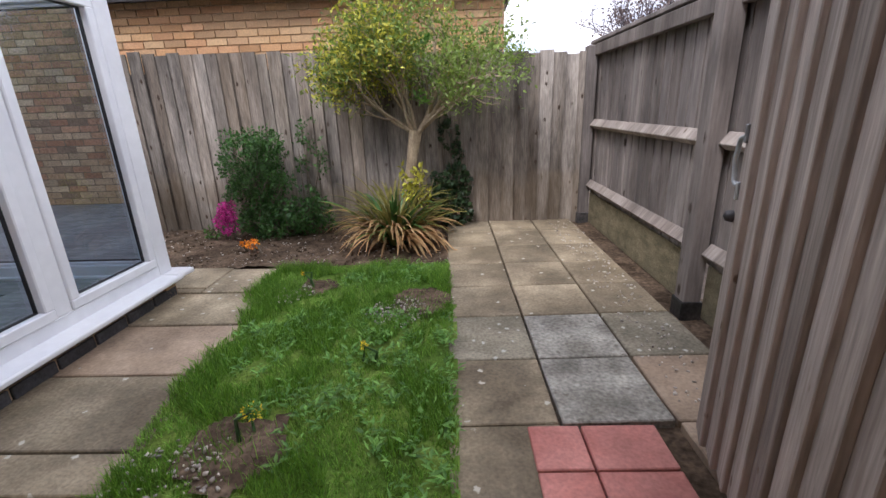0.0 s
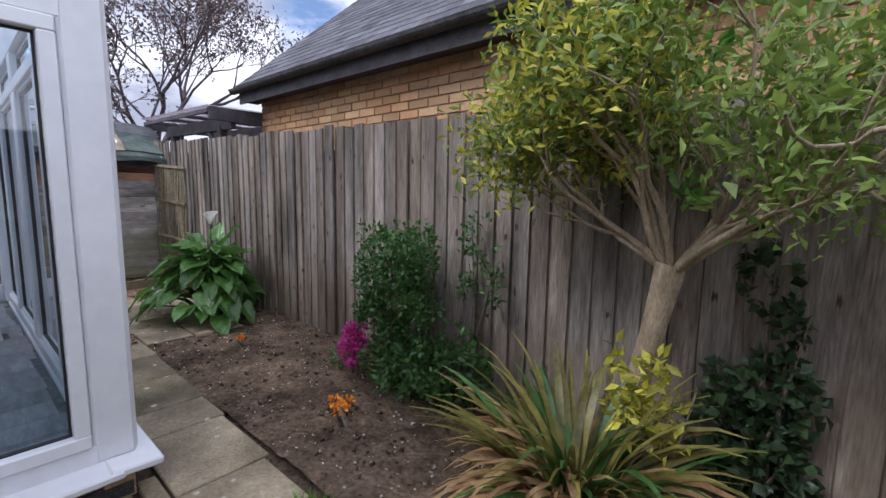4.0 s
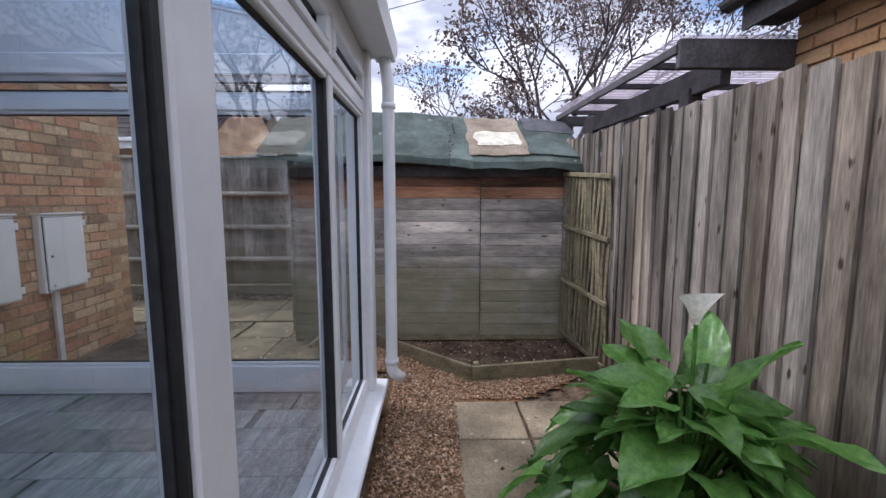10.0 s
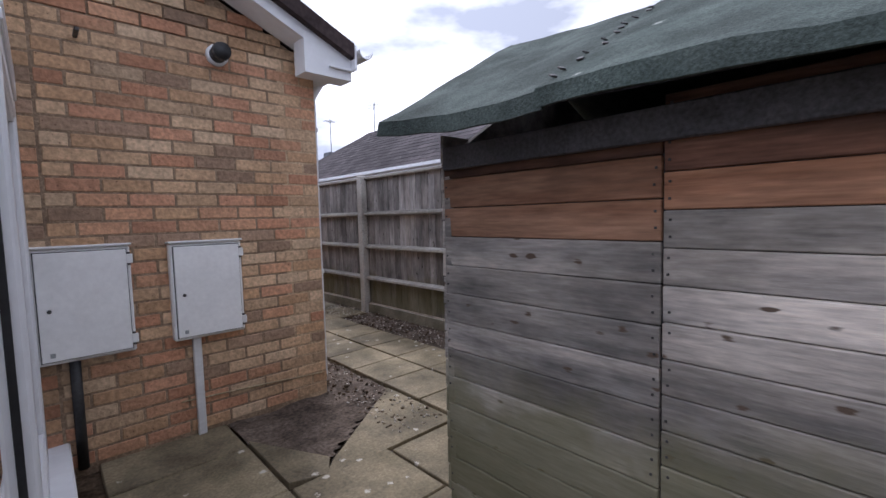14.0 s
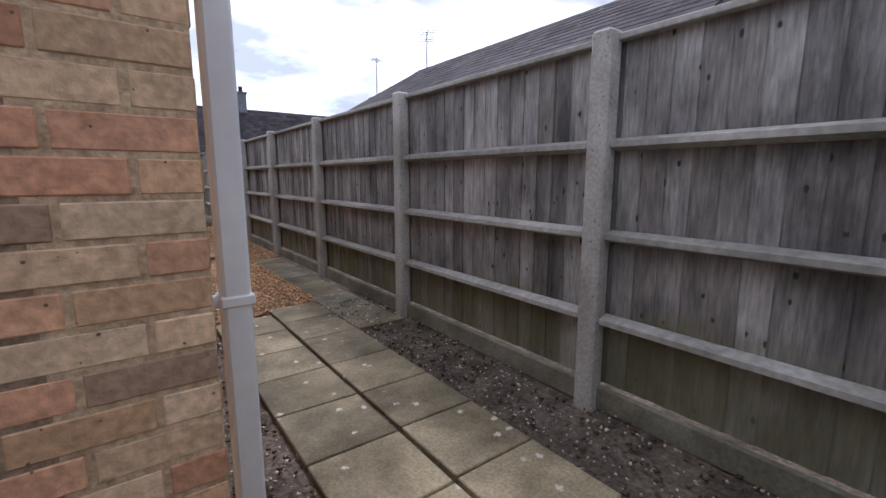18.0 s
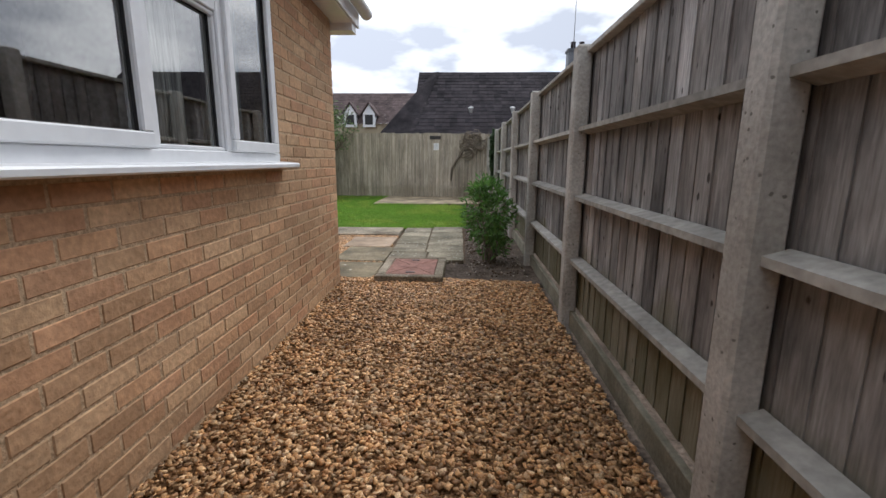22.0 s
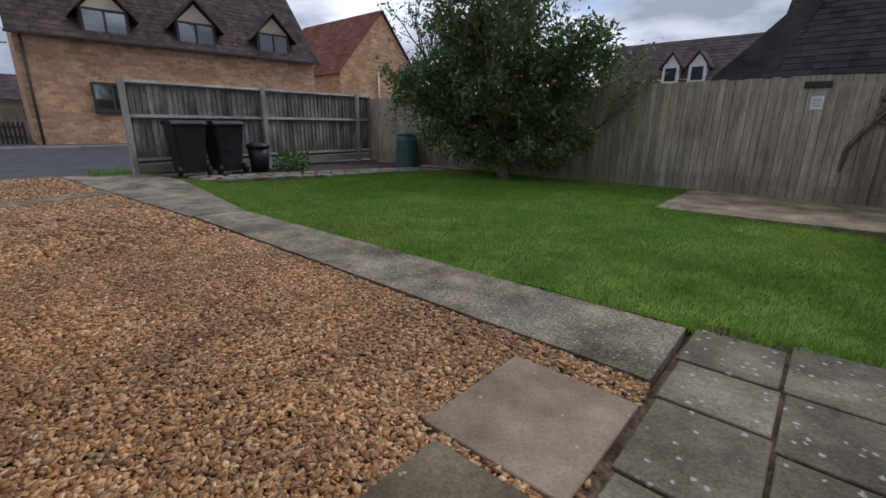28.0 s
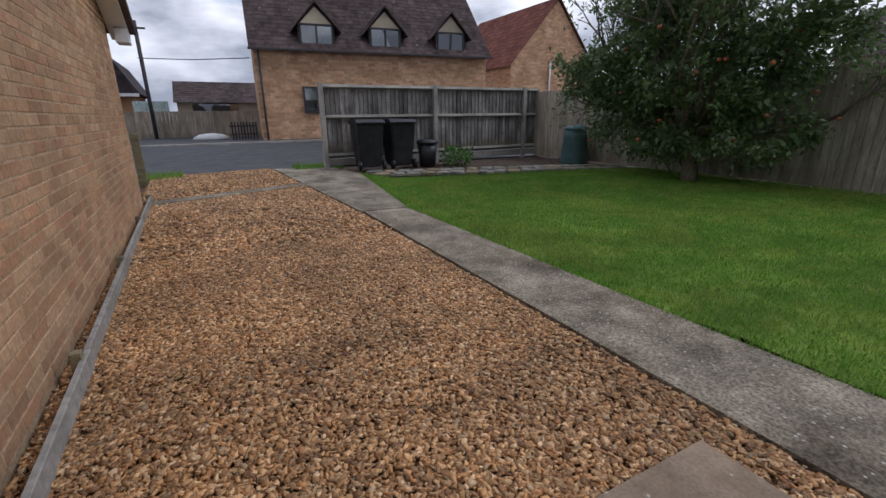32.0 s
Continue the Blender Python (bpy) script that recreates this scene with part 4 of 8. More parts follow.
LAWN_BACK = [(-1.1, 0.98), (-1.2, 1.6), (-1.18, 2.15), (-1.34, 2.6), (-1.3, 3.08), (-0.05, 3.1), (-0.02, 2.2), (-0.02, 1.75), (0.0, 0.98)]
lawn_back = tagged(sheet("lawn", LAWN_BACK, 0.0, turf, 0.02, 0.05), "small worn patch of lawn with bare soil and weeds", "lawn", kind="structure")
LAWN_FRONT = [(-7.87, -13.9), (-6.87, -13.62), (-1.5, -13.52), (2.6, -14.15), (1.5, -14.5), (0.9, -16.5), (0.5, -18.6), (0.0, -20.2), (-5.45, -20.2), (-5.45, -17.75), (-7.87, -17.55)]
lawn_front = tagged(sheet("lawn", LAWN_FRONT, -0.005, turf, 0.02, 0.15), "mown green front lawn", "lawn", kind="structure")

GRAVEL_SIDE = [(-8.56, -10.35), (-8.56, -5.35), (-8.15, -5.35), (-8.15, -2.75), (-7.62, -2.6), (-6.72, -2.5), (-6.6, -10.35)]
GRAVEL_FRONT = [(-8.5, -10.35), (-6.8, -10.35), (1.0, -10.1), (1.45, -12.72), (-1.45, -12.84), (-6.9, -12.86), (-7.05, -10.6), (-7.66, -10.55), (-7.8, -10.5), (-8.5, -10.44)]
GRAVEL_EAST = [(1.1, -10.1), (4.6, -10.0), (5.0, -12.5), (1.6, -12.7)]
gravel_a = tagged(sheet("gravel_side", GRAVEL_SIDE, -0.012, gravel_bed, 0.012, 0.1), "golden gravel bed of the side passage", "gravel", kind="structure")
gravel_b = tagged(sheet("gravel_front", GRAVEL_FRONT, -0.012, gravel_bed, 0.012, 0.1), "golden gravel parking area", "gravel", kind="structure")
gravel_c = tagged(sheet("gravel_drive", GRAVEL_EAST, -0.005, gravel_bed, 0.012, 0.15), "golden gravel by the road", "gravel", kind="structure")
GRAVEL_BACK = [(-5.95, 2.86), (-3.66, 2.86), (-3.66, 3.27), (-5.4, 3.27), (-5.4, 3.7), (-5.82, 4.3), (-5.66, 3.4), (-6.6, 2.45), (-6.6, 2.3), (-5.6, 2.3)]
gravel_d = tagged(sheet("gravel_back", GRAVEL_BACK, 0.004, gravel_bed, 0.01, 0.06), "small brown gravel beside the conservatory", "gravel", kind="structure")
road = tagged(sheet("road", [(4.9, -9), (4.9, -13.9), (4.3, -20.4), (4.3, -60), (17.6, -60), (17.9, -5), (17.0, 40), (5.0, 40)], -0.02, asphalt, 0.0), "grey asphalt road", "road", kind="structure")
kerb = tagged(slab_poly("kerb", [(17.6, -60), (18.1, -60), (18.4, -5), (17.9, -5)], 0.06, 0.15, concrete_post), "low concrete kerb across the road", "kerb", kind="structure")
pave_far = tagged(slab_poly("pavement", [(18.1, -60), (60, -60), (60, 40), (18.0, 40)], 0.05, 0.12, asphalt), "asphalt pavement before the houses", "pavement", kind="structure")

# ---- paving ----
def paving(name, label, cells, parent_label="paving"):
    """cells: (x0, y0, x1, y1, material, height)"""
    base = thing(name, label, "paving", kind="structure")
    for k, (x0, y0, x1, y1, mat, h) in enumerate(cells):
        rng = random.Random(k * 7 + int(abs(x0 * 100)))
        piece("paving_slab", (x1 - x0 - 0.008, y1 - y0 - 0.008, 0.045), ((x0 + x1) / 2, (y0 + y1) / 2, h - 0.0225), mat, base, (rng.uniform(-0.4, 0.4), rng.uniform(-0.4, 0.4), rng.uniform(-0.4, 0.4)), 0.005)
    return base


def column(x0, x1, ys, mats, h=0.0):
    return [(x0, b, x1, a, m, h) for a, b, m in zip(ys, ys[1:], mats)]


B, G_, P_, W_, R_ = slab_buff, slab_grey, slab_pale, slab_green, slab_brown
patio = paving("patio_paving", "mixed buff, grey and pale square paving slabs", column(-0.03, 0.385, [4.38, 3.94, 3.51, 3.08, 2.655, 2.225, 1.79, 1.35, 0.88], [B, B, B, B, B, G_, B, B])
    + column(0.39, 0.81, [4.38, 3.94, 3.51, 3.08, 2.655, 2.225, 1.79, 1.35], [B, B, B, B, B, P_, P_])
    + column(0.815, 1.2, [4.38, 3.94, 3.51, 3.08, 2.655, 2.235, 1.79, 1.35, 0.88, 0.42], [B, B, B, B, B, G_, R_, R_, R_])
    + column(-0.03, 0.385, [0.88, 0.43, -0.02, -0.47], [B, B, B]) + column(0.39, 0.81, [0.89, 0.43, -0.02, -0.47], [B, W_, B]))
red_paver = thing("red_paving", "red square paving slab cast with a tile pattern", "paving", kind="structure")
for x0, x1, y0, y1 in ((0.245, 0.43, 1.13, 1.335), (0.435, 0.7, 1.13, 1.335), (0.245, 0.43, 1.02, 1.125), (0.435, 0.7, 0.9, 1.125), (0.245, 0.43, 0.8, 1.015), (0.435, 0.7, 0.72, 0.895)):
    piece("paving_tile", (x1 - x0 - 0.004, y1 - y0 - 0.004, 0.04), ((x0 + x1) / 2, (y0 + y1) / 2, -0.006), slab_red, red_paver, c=0.004)
house_path = paving("conservatory_path", "worn buff sandstone paving along the conservatory", [(-1.98, 2.2, -1.2, 2.645, B, 0.002), (-1.98, 1.72, -1.16, 2.195, R_, 0.0), (-1.98, 1.25, -1.13, 1.715, B, 0.0), (-1.98, 1.06, -1.12, 1.245, B, 0.0), (-1.98, 0.5, -1.1, 1.05, B, 0.0), (-1.09, 0.5, -0.5, 1.05, B, 0.0), (-0.49, 0.5, -0.03, 1.05, R_, 0.0), (-1.98, -0.1, -1.1, 0.49, B, 0.0), (-1.09, -0.1, -0.5, 0.49, B, 0.0), (-0.49, -0.1, -0.04, 0.49, B, 0.0)])
north_path = paving("north_path", "buff paving path between conservatory and flower bed", [(-1.58, 2.785, -1.2, 3.225, B, 0.0), (-2.1, 2.868, -1.585, 3.255, B, 0.0), (-2.4, 2.868, -2.1, 3.27, B, 0.0), (-1.8, 2.785, -1.585, 2.863, B, -0.002), (-2.85, 2.9, -2.4, 3.28, W_, 0.0), (-3.31, 2.9, -2.85, 3.29, W_, 0.0), (-3.8, 2.92, -3.31, 3.3, W_, 0.0), (-4.4, 3.26, -3.95, 3.64, W_, 0.005), (-4.4, 3.65, -3.95, 4.02, W_, 0.005), (-3.95, 3.3, -3.56, 3.63, B, 0.005), (-3.95, 3.64, -3.54, 4.02, B, 0.005), (-4.94, 3.25, -4.41, 3.65, B, 0.005), (-5.38, 3.25, -4.95, 3.65, B, 0.005), (-5.38, 3.66, -4.95, 4.05, B, 0.005), (-4.94, 3.66, -4.41, 4.05, B, 0.005)])
side_path = paving("side_path", "two rows of mossy buff paving slabs in the side passage", column(-7.655, -7.215, [2.25, 1.8, 1.36, 0.92, 0.47, 0.05, -0.38, -0.82, -1.25, -1.66, -2.07, -2.52], [W_] * 11, 0.012)
    + column(-8.115, -7.675, [2.25, 1.8, 1.35, 0.91, 0.48, 0.03, -0.4, -0.82, -1.27, -1.78, -2.25, -2.7], [W_] * 11, 0.01)
    + column(-8.54, -8.125, [-1.8, -2.4, -2.95, -3.4, -3.9, -4.4, -4.9, -5.4], [W_, G_, W_, W_, G_, W_, W_], 0.0)
    + column(-7.2, -6.7, [2.3, 1.8, 1.3], [W_, W_]) + column(-6.69, -6.15, [2.3, 1.75, 1.25], [W_, W_]) + column(-6.14, -5.5, [1.9, 1.25, 0.7, 0.25], [W_, W_, W_]))
slab_poly("paving_slab", [(-7.2, 1.28), (-7.2, 0.56), (-6.42, 1.16), (-6.3, 1.28)], 0.0, 0.04, slab_green, side_path)
slab_poly("paving_slab", [(-6.16, 0.62), (-6.16, 1.2), (-6.34, 1.26), (-6.42, 1.12)], -0.002, 0.04, slab_green, side_path)
corner_bed = tagged(sheet("corner_soil", [(-6.83, 0.3), (-6.15, 0.3), (-6.15, 0.62), (-6.42, 1.12), (-7.2, 0.56), (-7.2, 0.1), (-6.85, 0.1)], -0.008, soil_dark, 0.015, 0.05), "dark stony soil beside the house corner", "soil", kind="structure")
path_bed = tagged(sheet("path_bedding", rect(-7.88, -13.85, -6.89, -11.22), -0.004, soil, 0.008, 0.08), "grit and soil between the paving slabs", "soil", kind="structure")
front_path = paving("front_path", "large square paving slabs by the corner of the house", [(-7.38, -12.22, -6.95, -11.68, G_, 0.012), (-7.36, -12.78, -6.93, -12.23, G_, 0.012), (-7.35, -13.2, -6.92, -12.79, G_, 0.012), (-7.34, -13.68, -6.9, -13.21, G_, 0.012), (-7.42, -11.67, -6.97, -11.2, G_, 0.012),
    (-7.87, -11.7, -7.43, -11.24, G_, 0.012), (-7.86, -12.15, -7.39, -11.71, G_, 0.012), (-7.86, -12.7, -7.37, -12.16, G_, 0.012), (-7.85, -13.2, -7.36, -12.71, G_, 0.012), (-7.84, -13.8, -7.35, -13.21, G_, 0.012),
    (-6.9, -12.66, -6.27, -11.96, R_, 0.02), (-6.97, -11.92, -6.38, -11.14, W_, 0.02), (-6.98, -11.1, -6.42, -10.44, W_, 0.012)])
strip = tagged(slab_poly("concrete_strip", [(-6.86, -13.6), (-1.5, -13.5), (-1.45, -12.88), (-6.87, -12.88)], 0.024, 0.12, concrete_path), "long lichen-flecked concrete strip between gravel and lawn", "path", kind="structure")
strip2 = tagged(slab_poly("concrete_path", [(-1.42, -12.84), (-1.47, -13.5), (2.4, -14.1), (4.3, -13.9), (4.6, -12.55), (1.5, -12.7)], 0.03, 0.1, concrete_path), "grey concrete path towards the road", "path", kind="structure")
strip3 = tagged(slab_poly("concrete_edge", [(0.62, -10.2), (0.95, -10.2), (1.75, -12.7), (1.45, -12.72)], 0.025, 0.1, concrete_path), "concrete edge across the gravel drive", "kerb", kind="structure")
pad = tagged(slab_poly("concrete_pad", [(-5.47, -17.72), (-8.55, -17.95), (-8.55, -20.18), (-5.42, -20.18)], 0.02, 0.12, slab_buff), "pale buff concrete pad before the gate", "paving", kind="structure")
crazy = thing("crazy_paving", "irregular pale crazy paving beside the lawn", "paving", kind="structure")
rng = random.Random(21)
for k in range(34):
    f = (k // 2) / 17
    cx, cy = 2.35 + (0.45 - 2.35) * f + (0.55 if k % 2 else 0.0), -14.6 + (-20.0 + 14.6) * f
    r = 0.27
    slab_poly("paving_stone", [(cx + r * rng.uniform(0.75, 1.05) * math.cos(a + rng.uniform(-0.2, 0.2)), cy + r * rng.uniform(0.75, 1.05) * math.sin(a + rng.uniform(-0.2, 0.2))) for a in (math.pi / 3 * q for q in range(6))], 0.015, 0.05, slab_pale if k % 3 else slab_buff, crazy)


def manhole(name, x0, y0, x1, y1, h, cover_mat, label, rim=0.085):
    top = thing(name, label, "manhole cover", at=((x0 + x1) / 2, (y0 + y1) / 2, -0.05))
    cx, cy = (x0 + x1) / 2, (y0 + y1) / 2
    boxes = [((x1 - x0, rim, h + 0.05), (0, s * ((y1 - y0) / 2 - rim / 2), (h + 0.05) / 2), 0, 0.008) for s in (-1, 1)] + [((rim, y1 - y0 - 2 * rim, h + 0.05), (s * ((x1 - x0) / 2 - rim / 2), 0, (h + 0.05) / 2), 0, 0.008) for s in (-1, 1)]
    joined("concrete_surround", boxes, concrete_path, top, "rough concrete surround")
    w, d = x1 - x0 - 2 * rim - 0.012, y1 - y0 - 2 * rim - 0.012
    piece("cover_plate", (w, d, 0.02), (0, 0, h + 0.037), cover_mat, top, c=0.003)
    for s in (-1, 1):
        piece("lifting_slot", (0.09, 0.03, 0.006), (0, s * (d / 2 - 0.07), h + 0.05), metal_dark, top, c=0.002)
        for q in (-1, 1):
            piece("raised_rib", (0.012, d * 0.46, 0.005), (q * w * 0.25, s * d * 0.25, h + 0.048), cover_mat, top, (0, 0, q * s * -math.degrees(math.atan2(w, d))), c=0.002)
    piece("raised_boss", (0.09, 0.13, 0.006), (0, 0, h + 0.049), cover_mat, top, c=0.002)
    return top


manhole("manhole_cover", -7.72, -6.36, -7.12, -5.59, 0.06, metal_grey, "galvanised steel inspection cover in a raised concrete surround")
manhole("manhole_cover", -7.67, -11.18, -7.02, -10.33, 0.06, metal_rust, "red-brown iron inspection cover in a concrete surround")

# the paving and lawn behind the house lie slightly askew to its walls
BACK = pose(0.175, 0.155, 0, 0, 0, 1.14)
patio.matrix_basis = pose(0.18, 0.159, 0, 0, 0, 1.85)
for ob in (red_paver, house_path, lawn_back, edge_soil):
    ob.matrix_basis = BACK @ ob.matrix_basis

# ---- house ----
WIN_SIDE = [(-3.05, -1.37, 1.26, 2.22), (-5.98, -4.95, 1.43, 2.25), (-9.07, -7.28, 1.11, 2.2)]
house = thing("house", "buff brick bungalow with white plastic windows and tiled roof", "house", kind="structure")
HX, HN, HS, HTOP = -6.84, 0.3, -10.3, 2.34
# the house stands slightly askew to the passage fence
ASKEW = pose(HX, HN, 0, 0, 0, 0.72) @ pose(-HX, -HN, 0)
house.matrix_basis = ASKEW
OV = 0.17
wall_w = wall_with_holes("wall_west", 1, HS, HN, HX + 0.0005, 0.26, -0.1, HTOP, WIN_SIDE, mortar_mat, house)
wall_n = wall_with_holes("wall_north", 0, HX + 0.2605, -1.3, HN - 0.0005, -0.26, -0.1, HTOP, [], mortar_north_shade, house)
wall_s = wall_with_holes("wall_south", 0, HX + 0.2605, 0.3, HS + 0.0005, 0.26, -0.1, HTOP, [], mortar_mat, house)
wall_e = wall_with_holes("wall_east", 1, HS + 0.3, -0.9, 0.3, -0.26, -0.1, HTOP, [], brick_yellow, house)
wall_ne = wall_with_holes("wall_inner_east", 1, -0.9, HN - 0.28, -1.3, -0.26, -0.1, HTOP, [], brick_yellow, house)
wall_nn = wall_with_holes("wall_inner_north", 0, -1.3, 0.3, -0.65, -0.25, -0.1, HTOP, [], brick_yellow, house)
# gables over the end walls
RIDGE_X, RISE = -3.3, 1.62
slope = RISE / (RIDGE_X - (HX - OV))


def roof_under(x):
    return 2.3 + slope * min(x - (HX - OV), 0.66 - x)


for nm, y0, y1, xe in (("gable_north", HN - 0.27, HN - 0.012, -1.3), ("gable_south", HS + 0.012, HS + 0.27, 0.3)):
    extrude_y(nm, [(HX + 0.012, HTOP), (xe, HTOP), (xe, roof_under(xe) - 0.02), (RIDGE_X, roof_under(RIDGE_X) - 0.02), (HX + 0.012, roof_under(HX) - 0.02)], y0, y1, mortar_north_shade if nm == "gable_north" else mortar_mat, house)
for s, x0, x1 in ((1, HX - OV, RIDGE_X), (-1, 0.66, RIDGE_X)):
    extrude_y("roof", [(x0, 2.36), (x1, 2.36 + RISE), (x1, 2.46 + RISE), (x0, 2.46)], HS - 0.3, HN + 0.28, tile_brown, house)
# soffit, fascia, gutter on the passage side
piece("soffit", (OV, HN - HS + 0.5, 0.012), (HX - OV / 2, (HN + HS) / 2, 2.285), upvc, house)
piece("fascia", (0.018, HN - HS + 0.56, 0.17), (HX - OV - 0.01, (HN + HS) / 2, 2.37), upvc, house)
gut = [(HX - OV - 0.025 - 0.055 + 0.055 * math.cos(a), 2.42 + 0.055 * math.sin(a)) for a in (math.pi + math.pi * k / 8 for k in range(9))]
gut += [(HX - OV - 0.025 - 0.055 + 0.049 * math.cos(a), 2.42 + 0.049 * math.sin(a)) for a in (2 * math.pi - math.pi * k / 8 for k in range(9))]
extrude_y("gutter", gut, HS - 0.32, HN + 0.3, upvc_pipe, house, "pale grey half-round gutter")
for k in range(7):
    piece("gutter_bracket", (0.012, 0.03, 0.09), (HX - OV - 0.023, HN - 0.4 - k * 1.65, 2.39), upvc_pipe, house, c=0.003)
# barge boards on both gables with boxed ends
for y, sg in ((HN + 0.2, 1), (HS - 0.2, -1)):
    for x0, x1 in ((HX - OV, RIDGE_X), (0.66, RIDGE_X)):
        extrude_y("barge_board", [(x0, 2.28), (x1, 2.28 + RISE), (x1, 2.45 + RISE), (x0, 2.45)], y, y + sg * 0.025, upvc, house, "white plastic barge board")
        extrude_y("verge_soffit", [(x0, 2.285), (x1, 2.285 + RISE), (x1, 2.297 + RISE), (x0, 2.297)], min(y, y - sg * 0.19), max(y, y - sg * 0.19), upvc, house)
    for x0 in (HX - OV, 0.66 - 0.34):
        extrude_y("boxed_end", [(x0, 2.22), (x0 + 0.34, 2.22), (x0 + 0.34, 2.49), (x0, 2.38)], y + sg * 0.026, y - sg * 0.12, upvc, house, "white boxed eaves end")


def window_side(holes, kind, splits, opener, name):
    """A white plastic window in the side wall. splits: places of the mullions along y."""
    y0, y1, z0, z1 = holes
    win = thing(name, "white plastic casement window with a projecting sill" if kind != "frost" else "white plastic window with obscured glass", "window", kind="structure")
    xf = HX + 0.032
    fr = 0.055
    boxes = [((0.07, y1 - y0, fr), (xf, (y0 + y1) / 2, z), 0, 0.006) for z in (z0 + fr / 2, z1 - fr / 2)] + [((0.07, fr, z1 - z0 - 2 * fr), (xf, y, (z0 + z1) / 2), 0, 0.006) for y in (y0 + fr / 2, y1 - fr / 2)]
    joined("window_frame", boxes, upvc, win)
    ys = [y0 + fr] + splits + [y1 - fr]
    gl = glass_frost if kind == "frost" else glass_dark
    for k, (a, b) in enumerate(zip(ys, ys[1:])):
        if k:
            piece("mullion", (0.07, 0.05, z1 - z0 - 2 * fr), (xf - 0.001, a, (z0 + z1) / 2), upvc, win, c=0.005)
            a += 0.025
        if b != ys[-1]:
            b -= 0.025
        rows = [(z0 + fr, z1 - fr)]
        if opener[k] == "fan":
            zt = z1 - 0.4
            rows = [(z0 + fr, zt - 0.025), (zt + 0.025, z1 - fr)]
            piece("transom", (0.07, b - a, 0.05), (xf - 0.001, (a + b) / 2, zt), upvc, win, c=0.005)
        for q, (c, d) in enumerate(rows):
            sash = 0.055 if (opener[k] == "sash" or (opener[k] == "fan" and q == 1)) else 0.018
            xo = xf - (0.028 if sash > 0.02 else 0.0)
            bx = [((0.05, b - a, sash), (xo, (a + b) / 2, z), 0, 0.006) for z in (c + sash / 2, d - sash / 2)] + [((0.05, sash, d - c - 2 * sash), (xo, y, (c + d) / 2), 0, 0.006) for y in (a + sash / 2, b - sash / 2)]
            sh = joined("sash", bx, upvc, win)
            joined("seal", [((0.014, b - a - 2 * sash + 0.008, 0.006), (xo, (a + b) / 2, z), 0, 0.001) for z in (c + sash, d - sash)] + [((0.014, 0.006, d - c - 2 * sash), (xo, y, (c + d) / 2), 0, 0.001) for y in (a + sash, b - sash)], seal_black, win)
            pane((0, b - a - 2 * sash, d - c - 2 * sash), (xo + 0.004, (a + b) / 2, (c + d) / 2), gl, win, -1)
    piece("window_sill", (0.14, y1 - y0 + 0.1, 0.03), (HX - 0.035, (y0 + y1) / 2, z0 - 0.012), upvc, win, (0, -4, 0), c=0.008)
    # dim room behind, with a curtain; its gloom is put into the wall colour
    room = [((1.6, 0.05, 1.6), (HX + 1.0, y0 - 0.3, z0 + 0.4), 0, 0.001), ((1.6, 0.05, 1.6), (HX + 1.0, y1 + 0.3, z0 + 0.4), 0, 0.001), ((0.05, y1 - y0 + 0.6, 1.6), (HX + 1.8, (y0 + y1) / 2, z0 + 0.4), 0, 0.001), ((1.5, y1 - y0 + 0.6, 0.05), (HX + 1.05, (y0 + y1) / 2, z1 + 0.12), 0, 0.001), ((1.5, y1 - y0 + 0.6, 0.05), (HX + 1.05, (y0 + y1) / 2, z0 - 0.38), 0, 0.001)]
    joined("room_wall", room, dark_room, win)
    return win


win1 = window_side(WIN_SIDE[0], "clear", [-2.46, -1.92], ["sash", "fan", "sash"], "window_1")
win2 = window_side(WIN_SIDE[1], "frost", [], ["fan"], "window_2")
win3 = window_side(WIN_SIDE[2], "clear", [-8.47, -7.95], ["sash", "fan", "sash"], "window_3")


def curtain(y0, y1, x, z0, z1, parent_name="curtain"):
    vs, fs, n = [], [], 40
    for i in range(n + 1):
        y = y0 + (y1 - y0) * i / n
        for z in (z0, z1):
            vs.append((x + 0.03 * math.sin(i * 1.35) + 0.01 * math.sin(i * 3.1), y, z))
    for i in range(n):
        fs.append((2 * i, 2 * i + 2, 2 * i + 3, 2 * i + 1))
    ob = raw(parent_name, vs, fs, curtain_mat, None, "", True)
    sol = ob.modifiers.new("thickness", "SOLIDIFY")
    sol.thickness = 0.006
    return tagged(ob, "pale grey-green curtain hanging inside the window", "curtain", "window curtains")


for ya, yb, za in ((-9.0, -8.66, 1.0), (-8.44, -8.22, 1.0), (-7.5, -7.32, 1.0), (-3.04, -2.76, 1.15)):
    curtain(ya, yb, HX + 0.2, za, za + 1.2)

# ---- fences ----
def post_and_rail(name, label, group=""):
    return thing(name, label, "fence", group)


fence_n = post_and_rail("fence_north", "tall weathered feather-edge board fence along the flower bed")
rng = random.Random(3)
x = 1.37
while x > -7.5:
    w = rng.choice((0.122, 0.128, 0.134))
    top = 1.565 + 0.03 * (0.8 - x) + rng.uniform(-0.014, 0.014)
    board("fence_board", -w, round((top + 0.03) * 50) / 50, (x - w / 2, 4.452 + rng.uniform(-0.007, 0.007), -0.03), wood_north, fence_n, -4.0 + rng.uniform(-1.2, 1.2), rng.uniform(-0.4, 0.4), 0.019, 0.01)
    x -= 0.1165 + rng.uniform(-0.006, 0.008)
# near-black panels added behind the boards as the shade in their gaps
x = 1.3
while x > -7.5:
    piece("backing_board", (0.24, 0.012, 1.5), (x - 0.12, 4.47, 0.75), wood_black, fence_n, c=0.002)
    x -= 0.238
